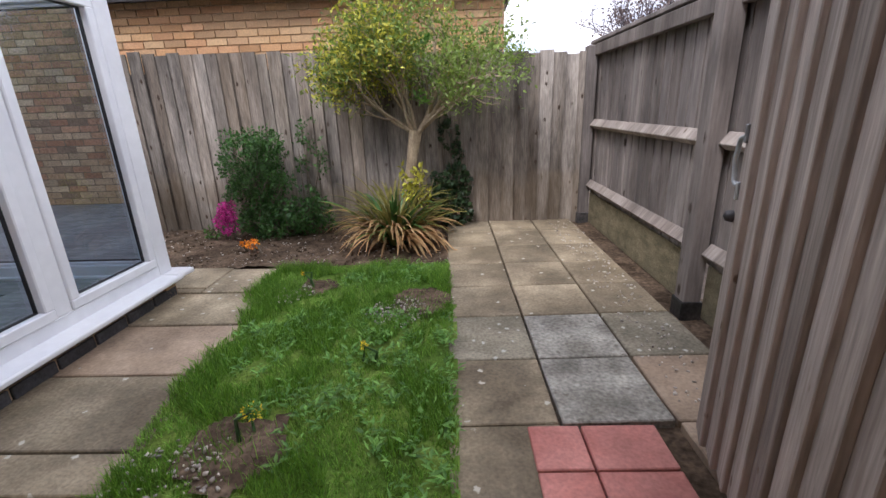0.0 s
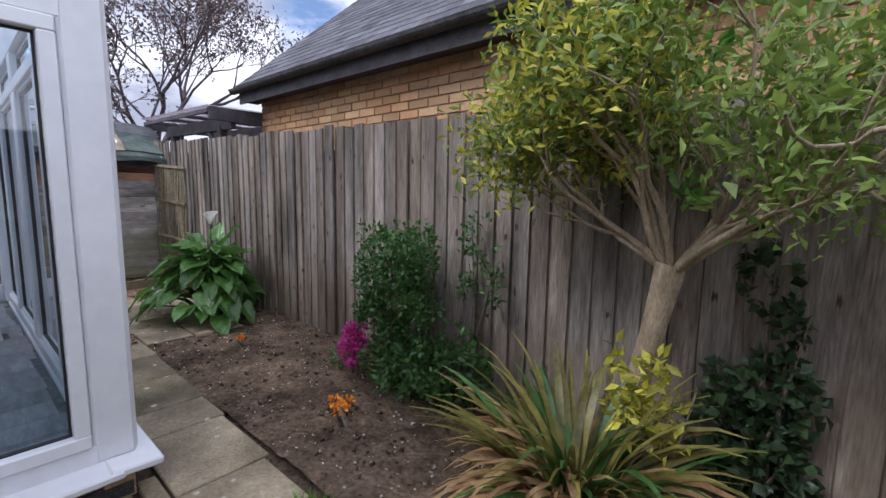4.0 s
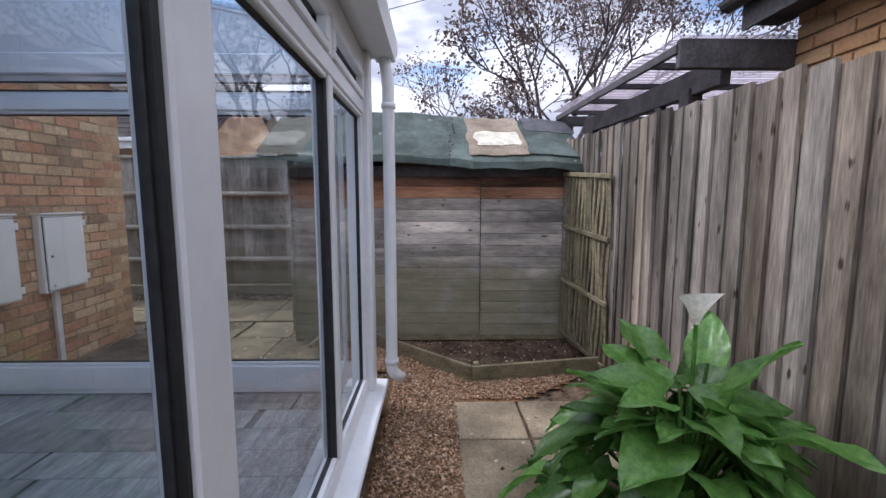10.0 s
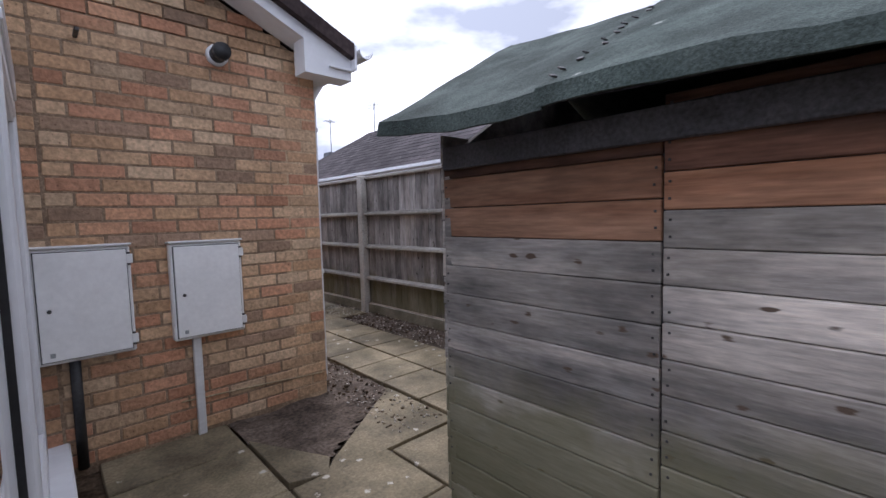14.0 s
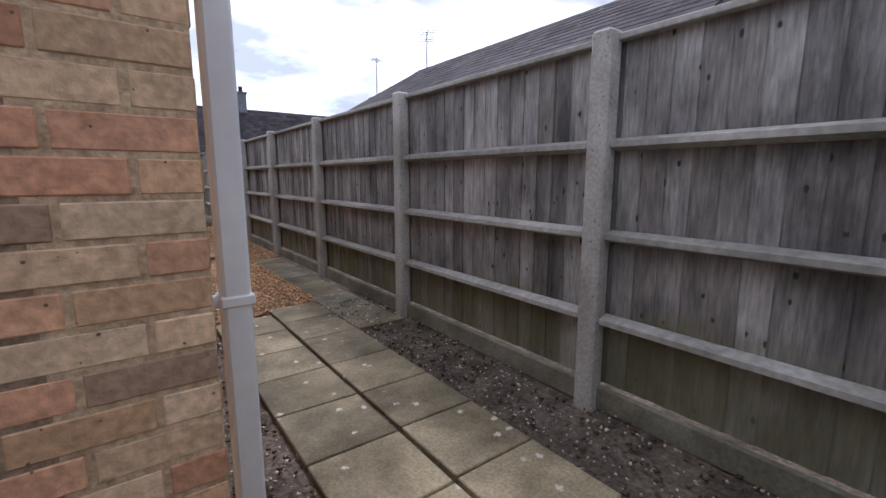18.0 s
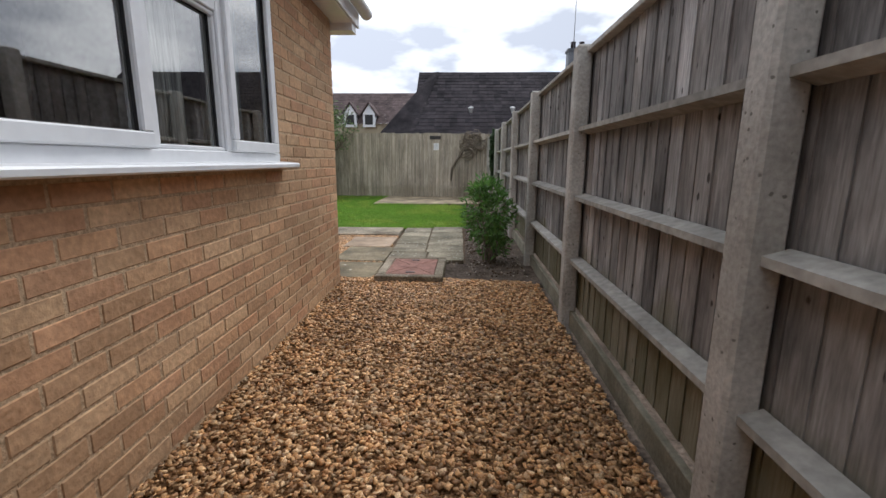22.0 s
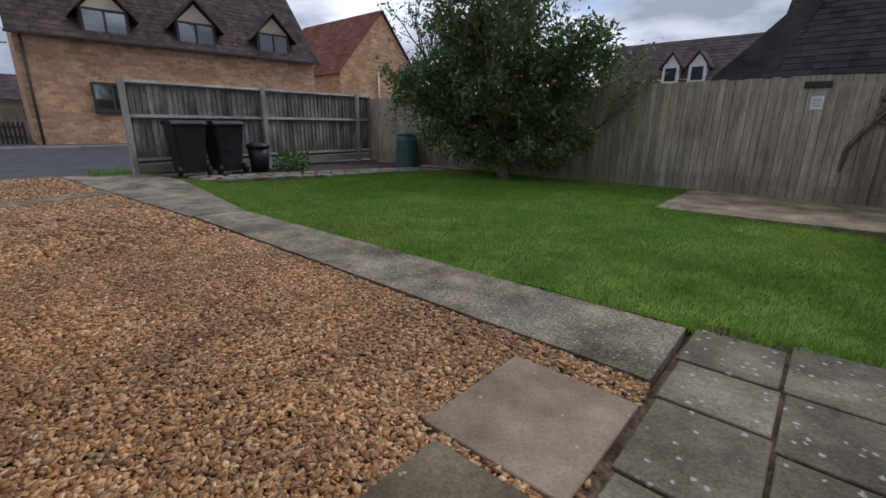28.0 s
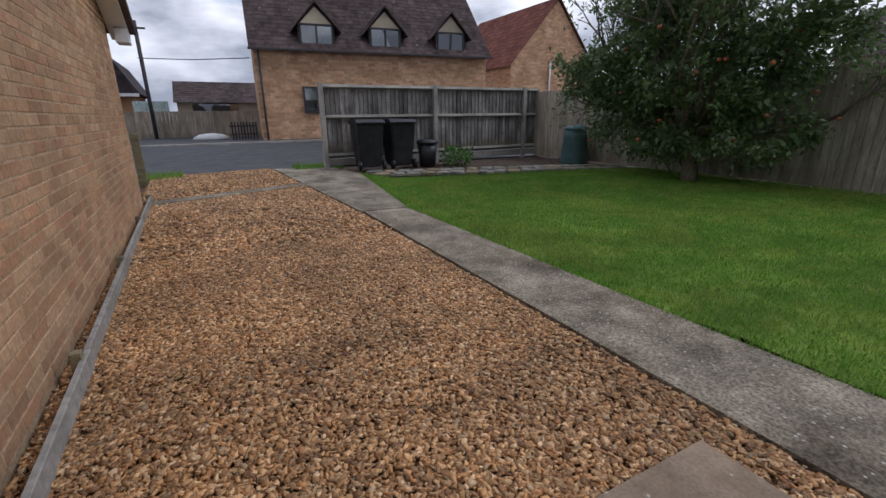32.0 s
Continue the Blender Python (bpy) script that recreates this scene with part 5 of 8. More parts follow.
for z in (0.35, 0.95, 1.4):
    piece("back_rail", (8.6, 0.04, 0.08), (-3.15, 4.49, z), wood_rail, fence_n)
fence_n.matrix_basis = pose(0.078, 0.045, 0, 0, 0, 1.0)

fence_e = post_and_rail("fence_east", "dull brown close-board fence with square posts and rails")
rng = random.Random(4)
y = 4.44
while y > -0.55:
    board("fence_board", -0.135, 1.3, (1.345 + rng.uniform(-0.003, 0.003), y, 0.28), wood_east, fence_e, -91.6 + rng.uniform(-0.5, 0.5), 0, 0.015, 0.007)
    y -= 0.122 + rng.uniform(-0.006, 0.006)
for py in (4.33, 2.25, 0.15):
    post = piece("fence_post", (0.095, 0.1, 1.62), (1.265, py, 0.78), wood_east, fence_e, c=0.006)
    piece("metal_shoe", (0.112, 0.116, 0.11), (1.265, py, 0.02), metal_dark, fence_e, c=0.004, label="black metal post shoe")
for y0, y1 in ((2.3, 4.28), (0.2, 2.2), (-0.55, 0.1)):
    piece("rail", (0.05, y1 - y0, 0.075), (1.315, (y0 + y1) / 2, 0.92), wood_leaf, fence_e, (0, 38, 0))
    piece("rail", (0.05, y1 - y0, 0.075), (1.315, (y0 + y1) / 2, 0.36), wood_leaf, fence_e, (0, 38, 0))
    piece("top_rail", (0.05, y1 - y0, 0.09), (1.305, (y0 + y1) / 2, 1.55), wood_east, fence_e)
    piece("gravel_board", (0.03, y1 - y0, 0.3), (1.335, (y0 + y1) / 2, 0.13), wood_edge, fence_e, label="wide gravel board at the foot")
piece("capping", (0.09, 4.9, 0.03), (1.33, 2.0, 1.62), wood_east, fence_e, (0, 8, 0))

gate = thing("garden_gate", "open boarded garden gate, weathered brown", "gate", at=(0.608, 0.28, 0))
glen, gang = 1.0, 78.0
gate.matrix_basis = pose(0.634, 0.28, 0.04, 0, 0, gang)
piece("gate_post", (0.1, 0.1, 1.8), (-0.06, -0.01, 0.86), wood_east, gate, c=0.006)
rng = random.Random(5)
k = 0
while k * 0.09 < glen - 0.05:
    piece("gate_board", (0.106, 0.022, 1.72), (k * 0.09 + 0.05, 0.035 + rng.uniform(-0.002, 0.002), 0.88), wood_leaf, gate, (0, rng.uniform(-0.2, 0.2), -11), c=0.003)
    k += 1
for z in (0.3, 0.95, 1.55):
    piece("ledge", (glen, 0.035, 0.1), (glen / 2, -0.01, z), wood_rail, gate)
piece("brace", (1.0, 0.03, 0.09), (glen / 2, -0.012, 0.62), wood_rail, gate, (0, 35, 0))
for s in (0.35, 1.5):
    piece("hinge", (0.35, 0.006, 0.04), (0.18, -0.032, s), metal_dark, gate, c=0.002)
tube("pull_handle", [(glen - 0.02, 0.03, 0.83), (glen + 0.028, 0.04, 0.845), (glen + 0.04, 0.042, 0.91), (glen + 0.03, 0.04, 0.97), (glen - 0.02, 0.03, 0.985)], 0.0068, metal_grey, gate, "bent steel pull handle")
for z in (0.83, 0.985):
    piece("handle_plate", (0.012, 0.03, 0.05), (glen - 0.018, 0.035, z), metal_grey, gate, c=0.003)
lathe("latch_knob", [(0.018, 0), (0.024, 0.012), (0.018, 0.026), (0.004, 0.03)], (glen + 0.0, 0.04, 0.74), metal_dark, gate, "dark oval latch knob", 14)

for ob in (fence_e, gate):
    ob.matrix_basis = BACK @ ob.matrix_basis

fence_w = post_and_rail("fence_west", "long dark board fence with concrete posts and three rails")
rng = random.Random(6)
PITCH, P0 = 1.867, -0.035
for k in range(-3, 12):
    py = P0 - PITCH * k
    if py < -20.2:
        py = -20.15
    piece("concrete_post", (0.1, 0.105, 1.95), (-8.6, py, 0.87), concrete_post, fence_w, c=0.012)
    y0, y1 = py - 0.05, max(py - PITCH + 0.05, -20.2)
    if y0 - y1 < 0.3:
        continue
    mid, ln = (y0 + y1) / 2, y0 - y1
    for z in (0.46, 0.89, 1.33):
        extr = [(-8.655, z + 0.032), (-8.588, z + 0.013), (-8.588, z - 0.013), (-8.655, z - 0.032)]
        extrude_y("arris_rail", extr, y1, y0, wood_rail, fence_w)
    piece("capping", (0.06, ln + 0.1, 0.03), (-8.64, mid, 1.81), wood_rail, fence_w)
    piece("gravel_board", (0.035, ln, 0.12), (-8.625, mid, 0.045), concrete_moss, fence_w)
    y = y0 - 0.03
    while y > y1 - 0.1:
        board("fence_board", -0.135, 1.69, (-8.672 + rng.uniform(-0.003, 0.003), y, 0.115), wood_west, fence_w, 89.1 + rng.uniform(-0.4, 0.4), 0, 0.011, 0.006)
        y -= 0.112

fence_s = post_and_rail("fence_south", "pale weathered close-board fence with a matching gate")
rng = random.Random(8)
x = -8.6
while x < 4.0:
    pale = -7.9 < x < -5.3
    h = 1.93 + rng.uniform(-0.012, 0.012) if x < -3 else 1.88
    board("fence_board", 0.12, h, (x + 0.06, -20.22 - (0.0 if pale else 0.03) + rng.uniform(-0.003, 0.003), 0.02), wood_gate, fence_s, 180 + rng.uniform(-1.5, 1.5), 0, 0.02, 0.017)
    x += 0.126
# added dark panels stand for the shade between the boards
for k in range(34):
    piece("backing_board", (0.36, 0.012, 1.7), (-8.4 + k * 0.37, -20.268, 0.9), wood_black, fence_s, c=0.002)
for z in (0.4, 1.0, 1.6):
    piece("back_rail", (12.4, 0.05, 0.08), (-2.4, -20.29, z), wood_rail, fence_s)

fence_r = post_and_rail("fence_roadside", "grey board fence with rails behind the bins")
rng = random.Random(9)
for k, (ya, yb) in enumerate(((-13.72, -16.75), (-16.75, -19.75), (-19.75, -20.3))):
    xa, xb = 3.95, 3.92
    piece("fence_post", (0.11, 0.11, 2.1), (xa, ya, 0.97), wood_rail, fence_r, c=0.006)
    for z in (0.34, 1.25, 1.95):
        piece("rail", (0.06, ya - yb - 0.1, 0.075), (xa + 0.03, (ya + yb) / 2, z), wood_rail, fence_r, (0, 30, 0))
    piece("gravel_board", (0.03, ya - yb - 0.1, 0.17), (xa + 0.03, (ya + yb) / 2, 0.16), wood_rail, fence_r)
    y = ya - 0.05
    while y > yb - 0.05:
        board("fence_board", 0.14, 1.72, (xa + 0.075, y, 0.26), wood_west, fence_r, -86, 0, 0.018, 0.006)
        y -= 0.12
gate_post = piece("gate_post", (0.14, 0.14, 1.02), (3.4, -9.95, 0.48), wood_edge, None, (0, 0, 4), c=0.012)
tagged(gate_post, "dark weathered square timber gate post", "post")

# ---- conservatory ----
cons = thing("conservatory", "white plastic lean-to conservatory with large panes on a dark brick plinth", "conservatory", kind="structure")
CE, CN, CW = -1.74, 2.79, -5.31
Z0, ZT, Z1 = 0.16, 1.74, 2.0
for nm, size, at in (("plinth_north", (CE - CW + 0.02, 0.1, 0.14), ((CE + CW) / 2, CN - 0.06, 0.06)), ("plinth_east", (0.1, CN - HN - 0.1, 0.14), (CE - 0.055, (CN - 0.1 + HN) / 2, 0.06)), ("plinth_west", (0.1, CN - HN - 0.1, 0.14), (CW + 0.055, (CN - 0.1 + HN) / 2, 0.06))):
    piece(nm, size, at, mortar_mat, cons)
for k in range(11):
    for r in range(2):
        y = HN + 0.12 + k * 0.225 + (0.11 if r else 0)
        if y < CN - 0.1:
            piece("plinth_brick", (0.02, 0.21, 0.062), (CE, y, 0.028 + r * 0.072), brick_dark, cons, c=0.003)
for k in range(16):
    for r in range(2):
        xx = CE - 0.12 - k * 0.225 - (0.11 if r else 0)
        if xx > CW + 0.1:
            piece("plinth_brick", (0.21, 0.02, 0.062), (xx, CN - 0.008, 0.028 + r * 0.072), brick_dark, cons, c=0.003)
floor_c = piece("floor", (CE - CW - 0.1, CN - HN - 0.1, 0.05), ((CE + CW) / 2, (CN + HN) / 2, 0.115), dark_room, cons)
sx, sy = 0.19, 1.25
rng = random.Random(12)
k = 0
xx = CW + 0.12
while xx < CE - 0.12:
    y = HN + 0.02 - rng.uniform(0, 0.9)
    while y < CN - 0.14:
        a, b = max(y, HN + 0.02), min(y + sy, CN - 0.13)
        if b - a > 0.05 and xx + sx < CE - 0.08:
            piece("floor_plank", (sx - 0.002, round(b - a, 1), 0.012), (xx + sx / 2, (a + b) / 2, 0.147), laminate, cons, c=0.001)
        y += sy
    xx += sx
# sills
piece("sill_north", (CE - CW + 0.18, 0.17, 0.032), ((CE + CW) / 2 + 0.02, CN - 0.02, Z0 - 0.012), upvc, cons, (-3, 0, 0), c=0.008)
piece("sill_east", (0.19, CN - HN, 0.032), (CE + 0.02, (CN + HN) / 2 - 0.06, Z0 - 0.0115), upvc, cons, (0, 3, 0), c=0.008)
piece("sill_west", (0.15, CN - HN - 0.1, 0.032), (CW - 0.01, (CN + HN) / 2 - 0.06, Z0 - 0.0115), upvc, cons, c=0.008)


POSTS_NORTH = {-4.33: (-4.472, -4.415, 0.02), -3.44: (-3.555, -3.43, 0.018), -2.555: (-2.642, -2.575, 0.02)}


def cons_side(axis, fixed, out, marks, tag):
    """One glazed side. marks: places of the posts along the side."""
    d = 0.07

    def put(nm, a0, a1, z0, z1, depth=d, push=0.0, mat=upvc, c=0.006):
        f = fixed - out * (d / 2) + out * push
        size = (a1 - a0, depth, z1 - z0) if axis == 0 else (depth, a1 - a0, z1 - z0)
        at = ((a0 + a1) / 2, f, (z0 + z1) / 2) if axis == 0 else (f, (a0 + a1) / 2, (z0 + z1) / 2)
        return piece(nm, size, at, mat, cons, c=c)
    lo, hi = marks[0], marks[-1]
    PW = 0.034 if tag == "north" else 0.045
    BR_, ZT = (Z0 + 0.14, 1.785) if tag == "west" else (Z0 + 0.075, 1.755)
    put("bottom_rail", lo, hi, Z0, BR_)
    put("transom", lo, hi, ZT - 0.035, ZT + 0.035)
    put("head_rail", lo, hi, Z1 - 0.06, Z1 + 0.05)
    ends = [POSTS_NORTH.get(a, (a - PW, a + PW, 0.0)) if tag == "north" else (a - PW, a + PW, 0.0) for a in marks]
    for k, (a, b) in enumerate(zip(ends, ends[1:])):
        if k:
            put("post", a[0], a[1], BR_, ZT - 0.035)
            put("post", a[0], a[1], ZT + 0.035, Z1 - 0.06)
            if a[2]:
                put("gasket", a[1], a[1] + a[2], BR_, ZT - 0.035, 0.024, 0.012, seal_black, 0.006)
        a0, b0 = a[1] + a[2], b[0]
        for z0, z1, sash in ((BR_, ZT - 0.035, 0.05 if tag == "east" else 0.02), (ZT + 0.035, Z1 - 0.06, 0.035)):
            sl = 0.0 if a[2] and z0 == BR_ else sash
            for nm, e0, e1, f0, f1 in (("bead", a0, b0, z0, z0 + sash), ("bead", a0, b0, z1 - sash, z1), ("bead", a0, a0 + sl, z0 + sash, z1 - sash), ("bead", b0 - sash, b0, z0 + sash, z1 - sash)):
                if e1 > e0:
                    put(nm, e0, e1, f0, f1, 0.05, 0.004 if sash < 0.03 else 0.02, upvc, 0.005)
            s = sash
            for e0, e1, f0, f1 in ((a0 + sl, b0 - s, z0 + s, z0 + s + 0.007), (a0 + sl, b0 - s, z1 - s - 0.007, z1 - s), (a0 + sl, a0 + sl + 0.007, z0 + s, z1 - s), (b0 - s - 0.007, b0 - s, z0 + s, z1 - s)):
                put("seal", e0, e1, f0, f1, 0.018, 0.0, seal_black, 0.001)
            f, mid = fixed - out * (d / 2), (a0 + b0 + sl - s) / 2
            look_way = 1 if tag == "west" else out
            pane((b0 - a0 - s - sl, 0, z1 - z0 - 2 * s) if axis == 0 else (0, b0 - a0 - 2 * s, z1 - z0 - 2 * s), (mid, f, (z0 + z1) / 2) if axis == 0 else (f, mid, (z0 + z1) / 2), glass_clear, cons, look_way)


cons_side(0, CN - 0.025, 1, [CW + 0.12, -4.33, -3.44, -2.555, CE - 0.085], "north")
cons_side(1, CE, 1, [HN + 0.02, 1.2, 2.0, CN - 0.085], "east")
cons_side(1, CW, -1, [HN + 0.17, 1.605, CN - 0.12], "west")
piece("wall_frame", (0.07, 0.2, Z1 - Z0), (CW + 0.035, HN + 0.115, (Z0 + Z1) / 2), upvc, cons, c=0.006)
for xx, w in ((CE - 0.04, 0.086), (CW + 0.065, 0.13)):
    piece("corner_post", (w, 0.13, Z1 - Z0 + 0.05), (xx, CN - 0.061, (Z0 + Z1) / 2 + 0.025), upvc, cons, c=0.012)
piece("corner_trim", (0.035, 0.02, Z1 - Z0), (CE - 0.062, CN + 0.008, (Z0 + Z1) / 2), upvc, cons, c=0.005)
# eaves, gutter and lean-to roof
piece("eaves_beam", (CE - CW + 0.1, 0.12, 0.09), ((CE + CW) / 2, CN - 0.03, Z1 + 0.1), upvc, cons)
ct = [(CN + 0.03, 2.03), (CN + 0.135, 2.03), (CN + 0.15, 2.1), (CN + 0.15, 2.125), (CN + 0.14, 2.125), (CN + 0.128, 2.04), (CN + 0.04, 2.04), (CN + 0.035, 2.13), (CN + 0.025, 2.13)]
extrude_x("gutter", ct, CW - 0.02, CE + 0.06, upvc, cons, "white square-line gutter")
RTOP = 2.62


def roof_z(y):
    return Z1 + 0.15 + (RTOP - Z1 - 0.15) * (CN - y) / (CN - HN)


nb = 6
ang = math.degrees(math.atan2(RTOP - Z1 - 0.15, CN - HN))
rl = math.hypot(RTOP - Z1 - 0.15, CN - HN)
for k in range(nb + 1):
    xx = CW + 0.03 + (CE - CW - 0.06) * k / nb
    piece("glazing_bar", (0.055, rl, 0.05), (xx, (CN + HN) / 2, (Z1 + 0.15 + RTOP) / 2), upvc, cons, (-ang, 0, 0), c=0.006)
    if k < nb:
        wpan = (CE - CW - 0.06) / nb
        pan = piece("roof_panel", (wpan - 0.06, rl, 0.016), (xx + wpan / 2, (CN + HN) / 2, (Z1 + 0.15 + RTOP) / 2), glass_roof, cons, (-ang, 0, 0), c=0.002)
        pan.visible_shadow = False
for xx in (CE - 0.03, CW + 0.03):
    extrude_x("roof_end_infill", [(HN + 0.02, Z1 + 0.05), (CN - 0.1, Z1 + 0.05), (CN - 0.1, roof_z(CN - 0.1)), (HN + 0.02, RTOP)], xx - 0.02, xx + 0.02, upvc, cons)
piece("wall_flashing", (CE - CW, 0.05, 0.12), ((CE + CW) / 2, HN + 0.03, RTOP + 0.03), lead_mat, cons)
tube("downpipe", [(-5.26, CN + 0.08, 2.05), (-5.26, CN + 0.1, 1.9), (-5.26, CN + 0.1, 0.25), (-5.3, CN + 0.155, 0.2)], 0.034, upvc, cons, "white round downpipe with a shoe")
for z in (1.78, 0.32):
    tube("pipe_clip", [(-5.26, CN + 0.1, z - 0.014), (-5.26, CN + 0.1, z + 0.014)], 0.041, upvc, cons)

# ---- shed ----
shed = thing("shed", "weathered timber shed with a patched green felt roof", "shed")
SX, SY0, SY1, SXB = -6.585, 1.895, 4.33, -8.35
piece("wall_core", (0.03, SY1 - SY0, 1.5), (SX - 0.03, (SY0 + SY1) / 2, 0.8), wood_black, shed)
piece("wall_south", (SX - SXB, 0.04, 1.5), ((SX + SXB) / 2, SY0 + 0.02, 0.8), wood_shed, shed)
piece("wall_north", (SX - SXB, 0.04, 1.5), ((SX + SXB) / 2, SY1 - 0.02, 0.8), wood_shed, shed)
piece("wall_back", (0.04, SY1 - SY0 - 0.09, 1.5), (SXB, (SY0 + SY1) / 2, 0.8), wood_shed, shed)
SEAMS = [SY0, 2.757, 3.543, SY1 - 0.06]
rng = random.Random(14)
for (a, b), (first, pitch) in zip(zip(SEAMS, SEAMS[1:]), ((0.02, 0.1168), (0.054, 0.1016), (0.048, 0.1016))):
    for k in range(15):
        z = first + pitch * k
        if z > 1.5:
            break
        # the courses above 1.34 m take the darkest boards
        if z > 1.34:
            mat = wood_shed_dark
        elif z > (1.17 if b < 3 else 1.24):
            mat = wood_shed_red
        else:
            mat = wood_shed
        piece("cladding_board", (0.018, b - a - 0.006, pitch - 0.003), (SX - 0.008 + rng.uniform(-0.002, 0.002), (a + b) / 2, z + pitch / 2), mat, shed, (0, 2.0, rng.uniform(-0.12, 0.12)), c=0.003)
        for y in (a + 0.02, b - 0.02):
            for dz in (-0.02, 0.025):
                if rng.random() < 0.85:
                    piece("nail_head", (0.004, 0.007, 0.007), (SX + 0.004, y + rng.uniform(-0.004, 0.004), z + pitch / 2 + dz), metal_dark, shed, c=0.001)
piece("corner_batten", (0.03, 0.06, 1.45), (SX - 0.002, SY1 - 0.03, 0.8), wood_shed, shed)
z = 0.09
while z < 1.5:
    piece("cladding_board", (SX - SXB, 0.018, 0.113), ((SX + SXB) / 2, SY0 - 0.008, z + 0.057), wood_shed, shed, (-2, 0, 0), c=0.004)
    z += 0.1165
piece("base_bearer", (0.05, SY1 - SY0, 0.09), (SX - 0.03, (SY0 + SY1) / 2, 0.045), wood_edge, shed)
REX, RRX, RBX = SX + 0.165, -7.3, -8.5


def shed_z(x, y):
    """The height of the roof's slope, which sinks towards the fence."""
    ez, rz = 1.645 - 0.04 * (y - 1.75), 2.165 - 0.06 * (y - 1.8)
    return ez + (rz - ez) * (REX - x) / (REX - RRX)


def shed_roof(y0, y1, mat, lift=0.0, name="roof_felt", x0=None, x1=None, rag=0.0):
    """A felt sheet that follows the slope, sags a little, and laps over the eave."""
    bm = bmesh.new()
    rows = []
    xa, xb = (REX if x0 is None else x0), (RRX if x1 is None else x1)
    n = 12
    for i in range(n + 1):
        line = []
        for j in range(9):
            x, y = xa + (xb - xa) * j / 8, y0 + (y1 - y0) * i / n
            if rag and i in (0, n):
                y += rag * noise.noise((x * 9, y * 3, 5))
            if rag and j in (0, 8):
                x += rag * noise.noise((x * 3, y * 9, 6))
            line.append(bm.verts.new((x, y, shed_z(x, y) + lift + 0.012 * noise.noise((x * 5, y * 5, 1)) + 0.012 * math.sin(y * 5))))
        rows.append(line)
    for a, b in zip(rows, rows[1:]):
        for j in range(8):
            bm.faces.new((a[j], b[j], b[j + 1], a[j + 1]))
    if x0 is None:
        drop = [bm.verts.new((r[0].co.x + 0.012, r[0].co.y, r[0].co.z - 0.055 - 0.014 * noise.noise((r[0].co.y * 4, 2, 1)))) for r in rows]
        for a, b, c, d in zip(rows, rows[1:], drop, drop[1:]):
            bm.faces.new((a[0], c, d, b[0]))
    ob = part(name, bm, mat, shed)
    sol = ob.modifiers.new("thickness", "SOLIDIFY")
    sol.thickness = 0.008
    return ob


# deck closes the gap under the felt; its black deepens the eaves shadow
dv = []
for yy in (SY0 - 0.19, 4.45):
    for xx, dz in ((REX - 0.01, -0.006), (RRX, -0.006), (RRX, -0.03), (REX - 0.01, -0.03)):
        dv.append((xx, yy, shed_z(xx, yy) + dz - 0.012))
raw("roof_deck", dv, [(0, 1, 2, 3), (7, 6, 5, 4), (0, 4, 5, 1), (1, 5, 6, 2), (2, 6, 7, 3), (3, 7, 4, 0)], wood_black, shed, "dark boarded roof deck")
shed_roof(SY0 - 0.2, 2.5, felt_green)
shed_roof(2.47, 3.3, felt_green, 0.008)
shed_roof(3.27, 3.46, felt_green, 0.016)
shed_roof(3.43, 4.46, felt_green, 0.004)
shed_roof(3.44, 3.95, felt_brown, 0.024, "bare_roof_board", REX - 0.08, RRX + 0.02, 0.03)
shed_roof(3.52, 3.9, lining_mat, 0.03, "torn_lining", REX - 0.24, REX - 0.52, 0.03)
shed_roof(3.9, 4.44, felt_green, 0.022, "roof_patch", REX - 0.1, REX - 0.6, 0.03)
shed_roof(4.0, 4.47, slate, 0.028, "roof_patch", REX - 0.58, RRX, 0.03)
for k in range(9):
    piece("loose_strip", (0.05, 0.028, 0.004), (REX - 0.28 - 0.02 * (k % 3), 3.56 + 0.035 * k, shed_z(REX - 0.28, 3.56 + 0.035 * k) + 0.042), box_white, shed, (0, 30, 8 * (k % 3)), c=0.001)
tb = random.Random(31)
for k in range(26):
    y, x = (2.5 if k % 2 else 3.3) + tb.uniform(-0.03, 0.03), REX - 0.05 - (k // 2) * 0.062
    piece("felt_tack", (0.02, 0.02, 0.006), (x, y, shed_z(x, y) + 0.024), metal_dark, shed, (0, 30, tb.uniform(0, 90)), c=0.002)
extrude_y("roof_back", [(RRX, 1.99), (RRX, 2.015), (RBX, 1.5), (RBX, 1.475)], SY0 - 0.2, 4.44, felt_green, shed)
for yg in (SY0, SY1 - 0.03):
    extrude_y("shed_gable", [(SX, 1.5), (SXB, 1.5), (RRX, 1.95)], yg, yg + 0.03, wood_shed, shed)
piece("eaves_board", (0.03, SY1 - SY0 - 0.05, 0.09), (SX + 0.012, (SY0 + SY1) / 2, 1.5), wood_black, shed)

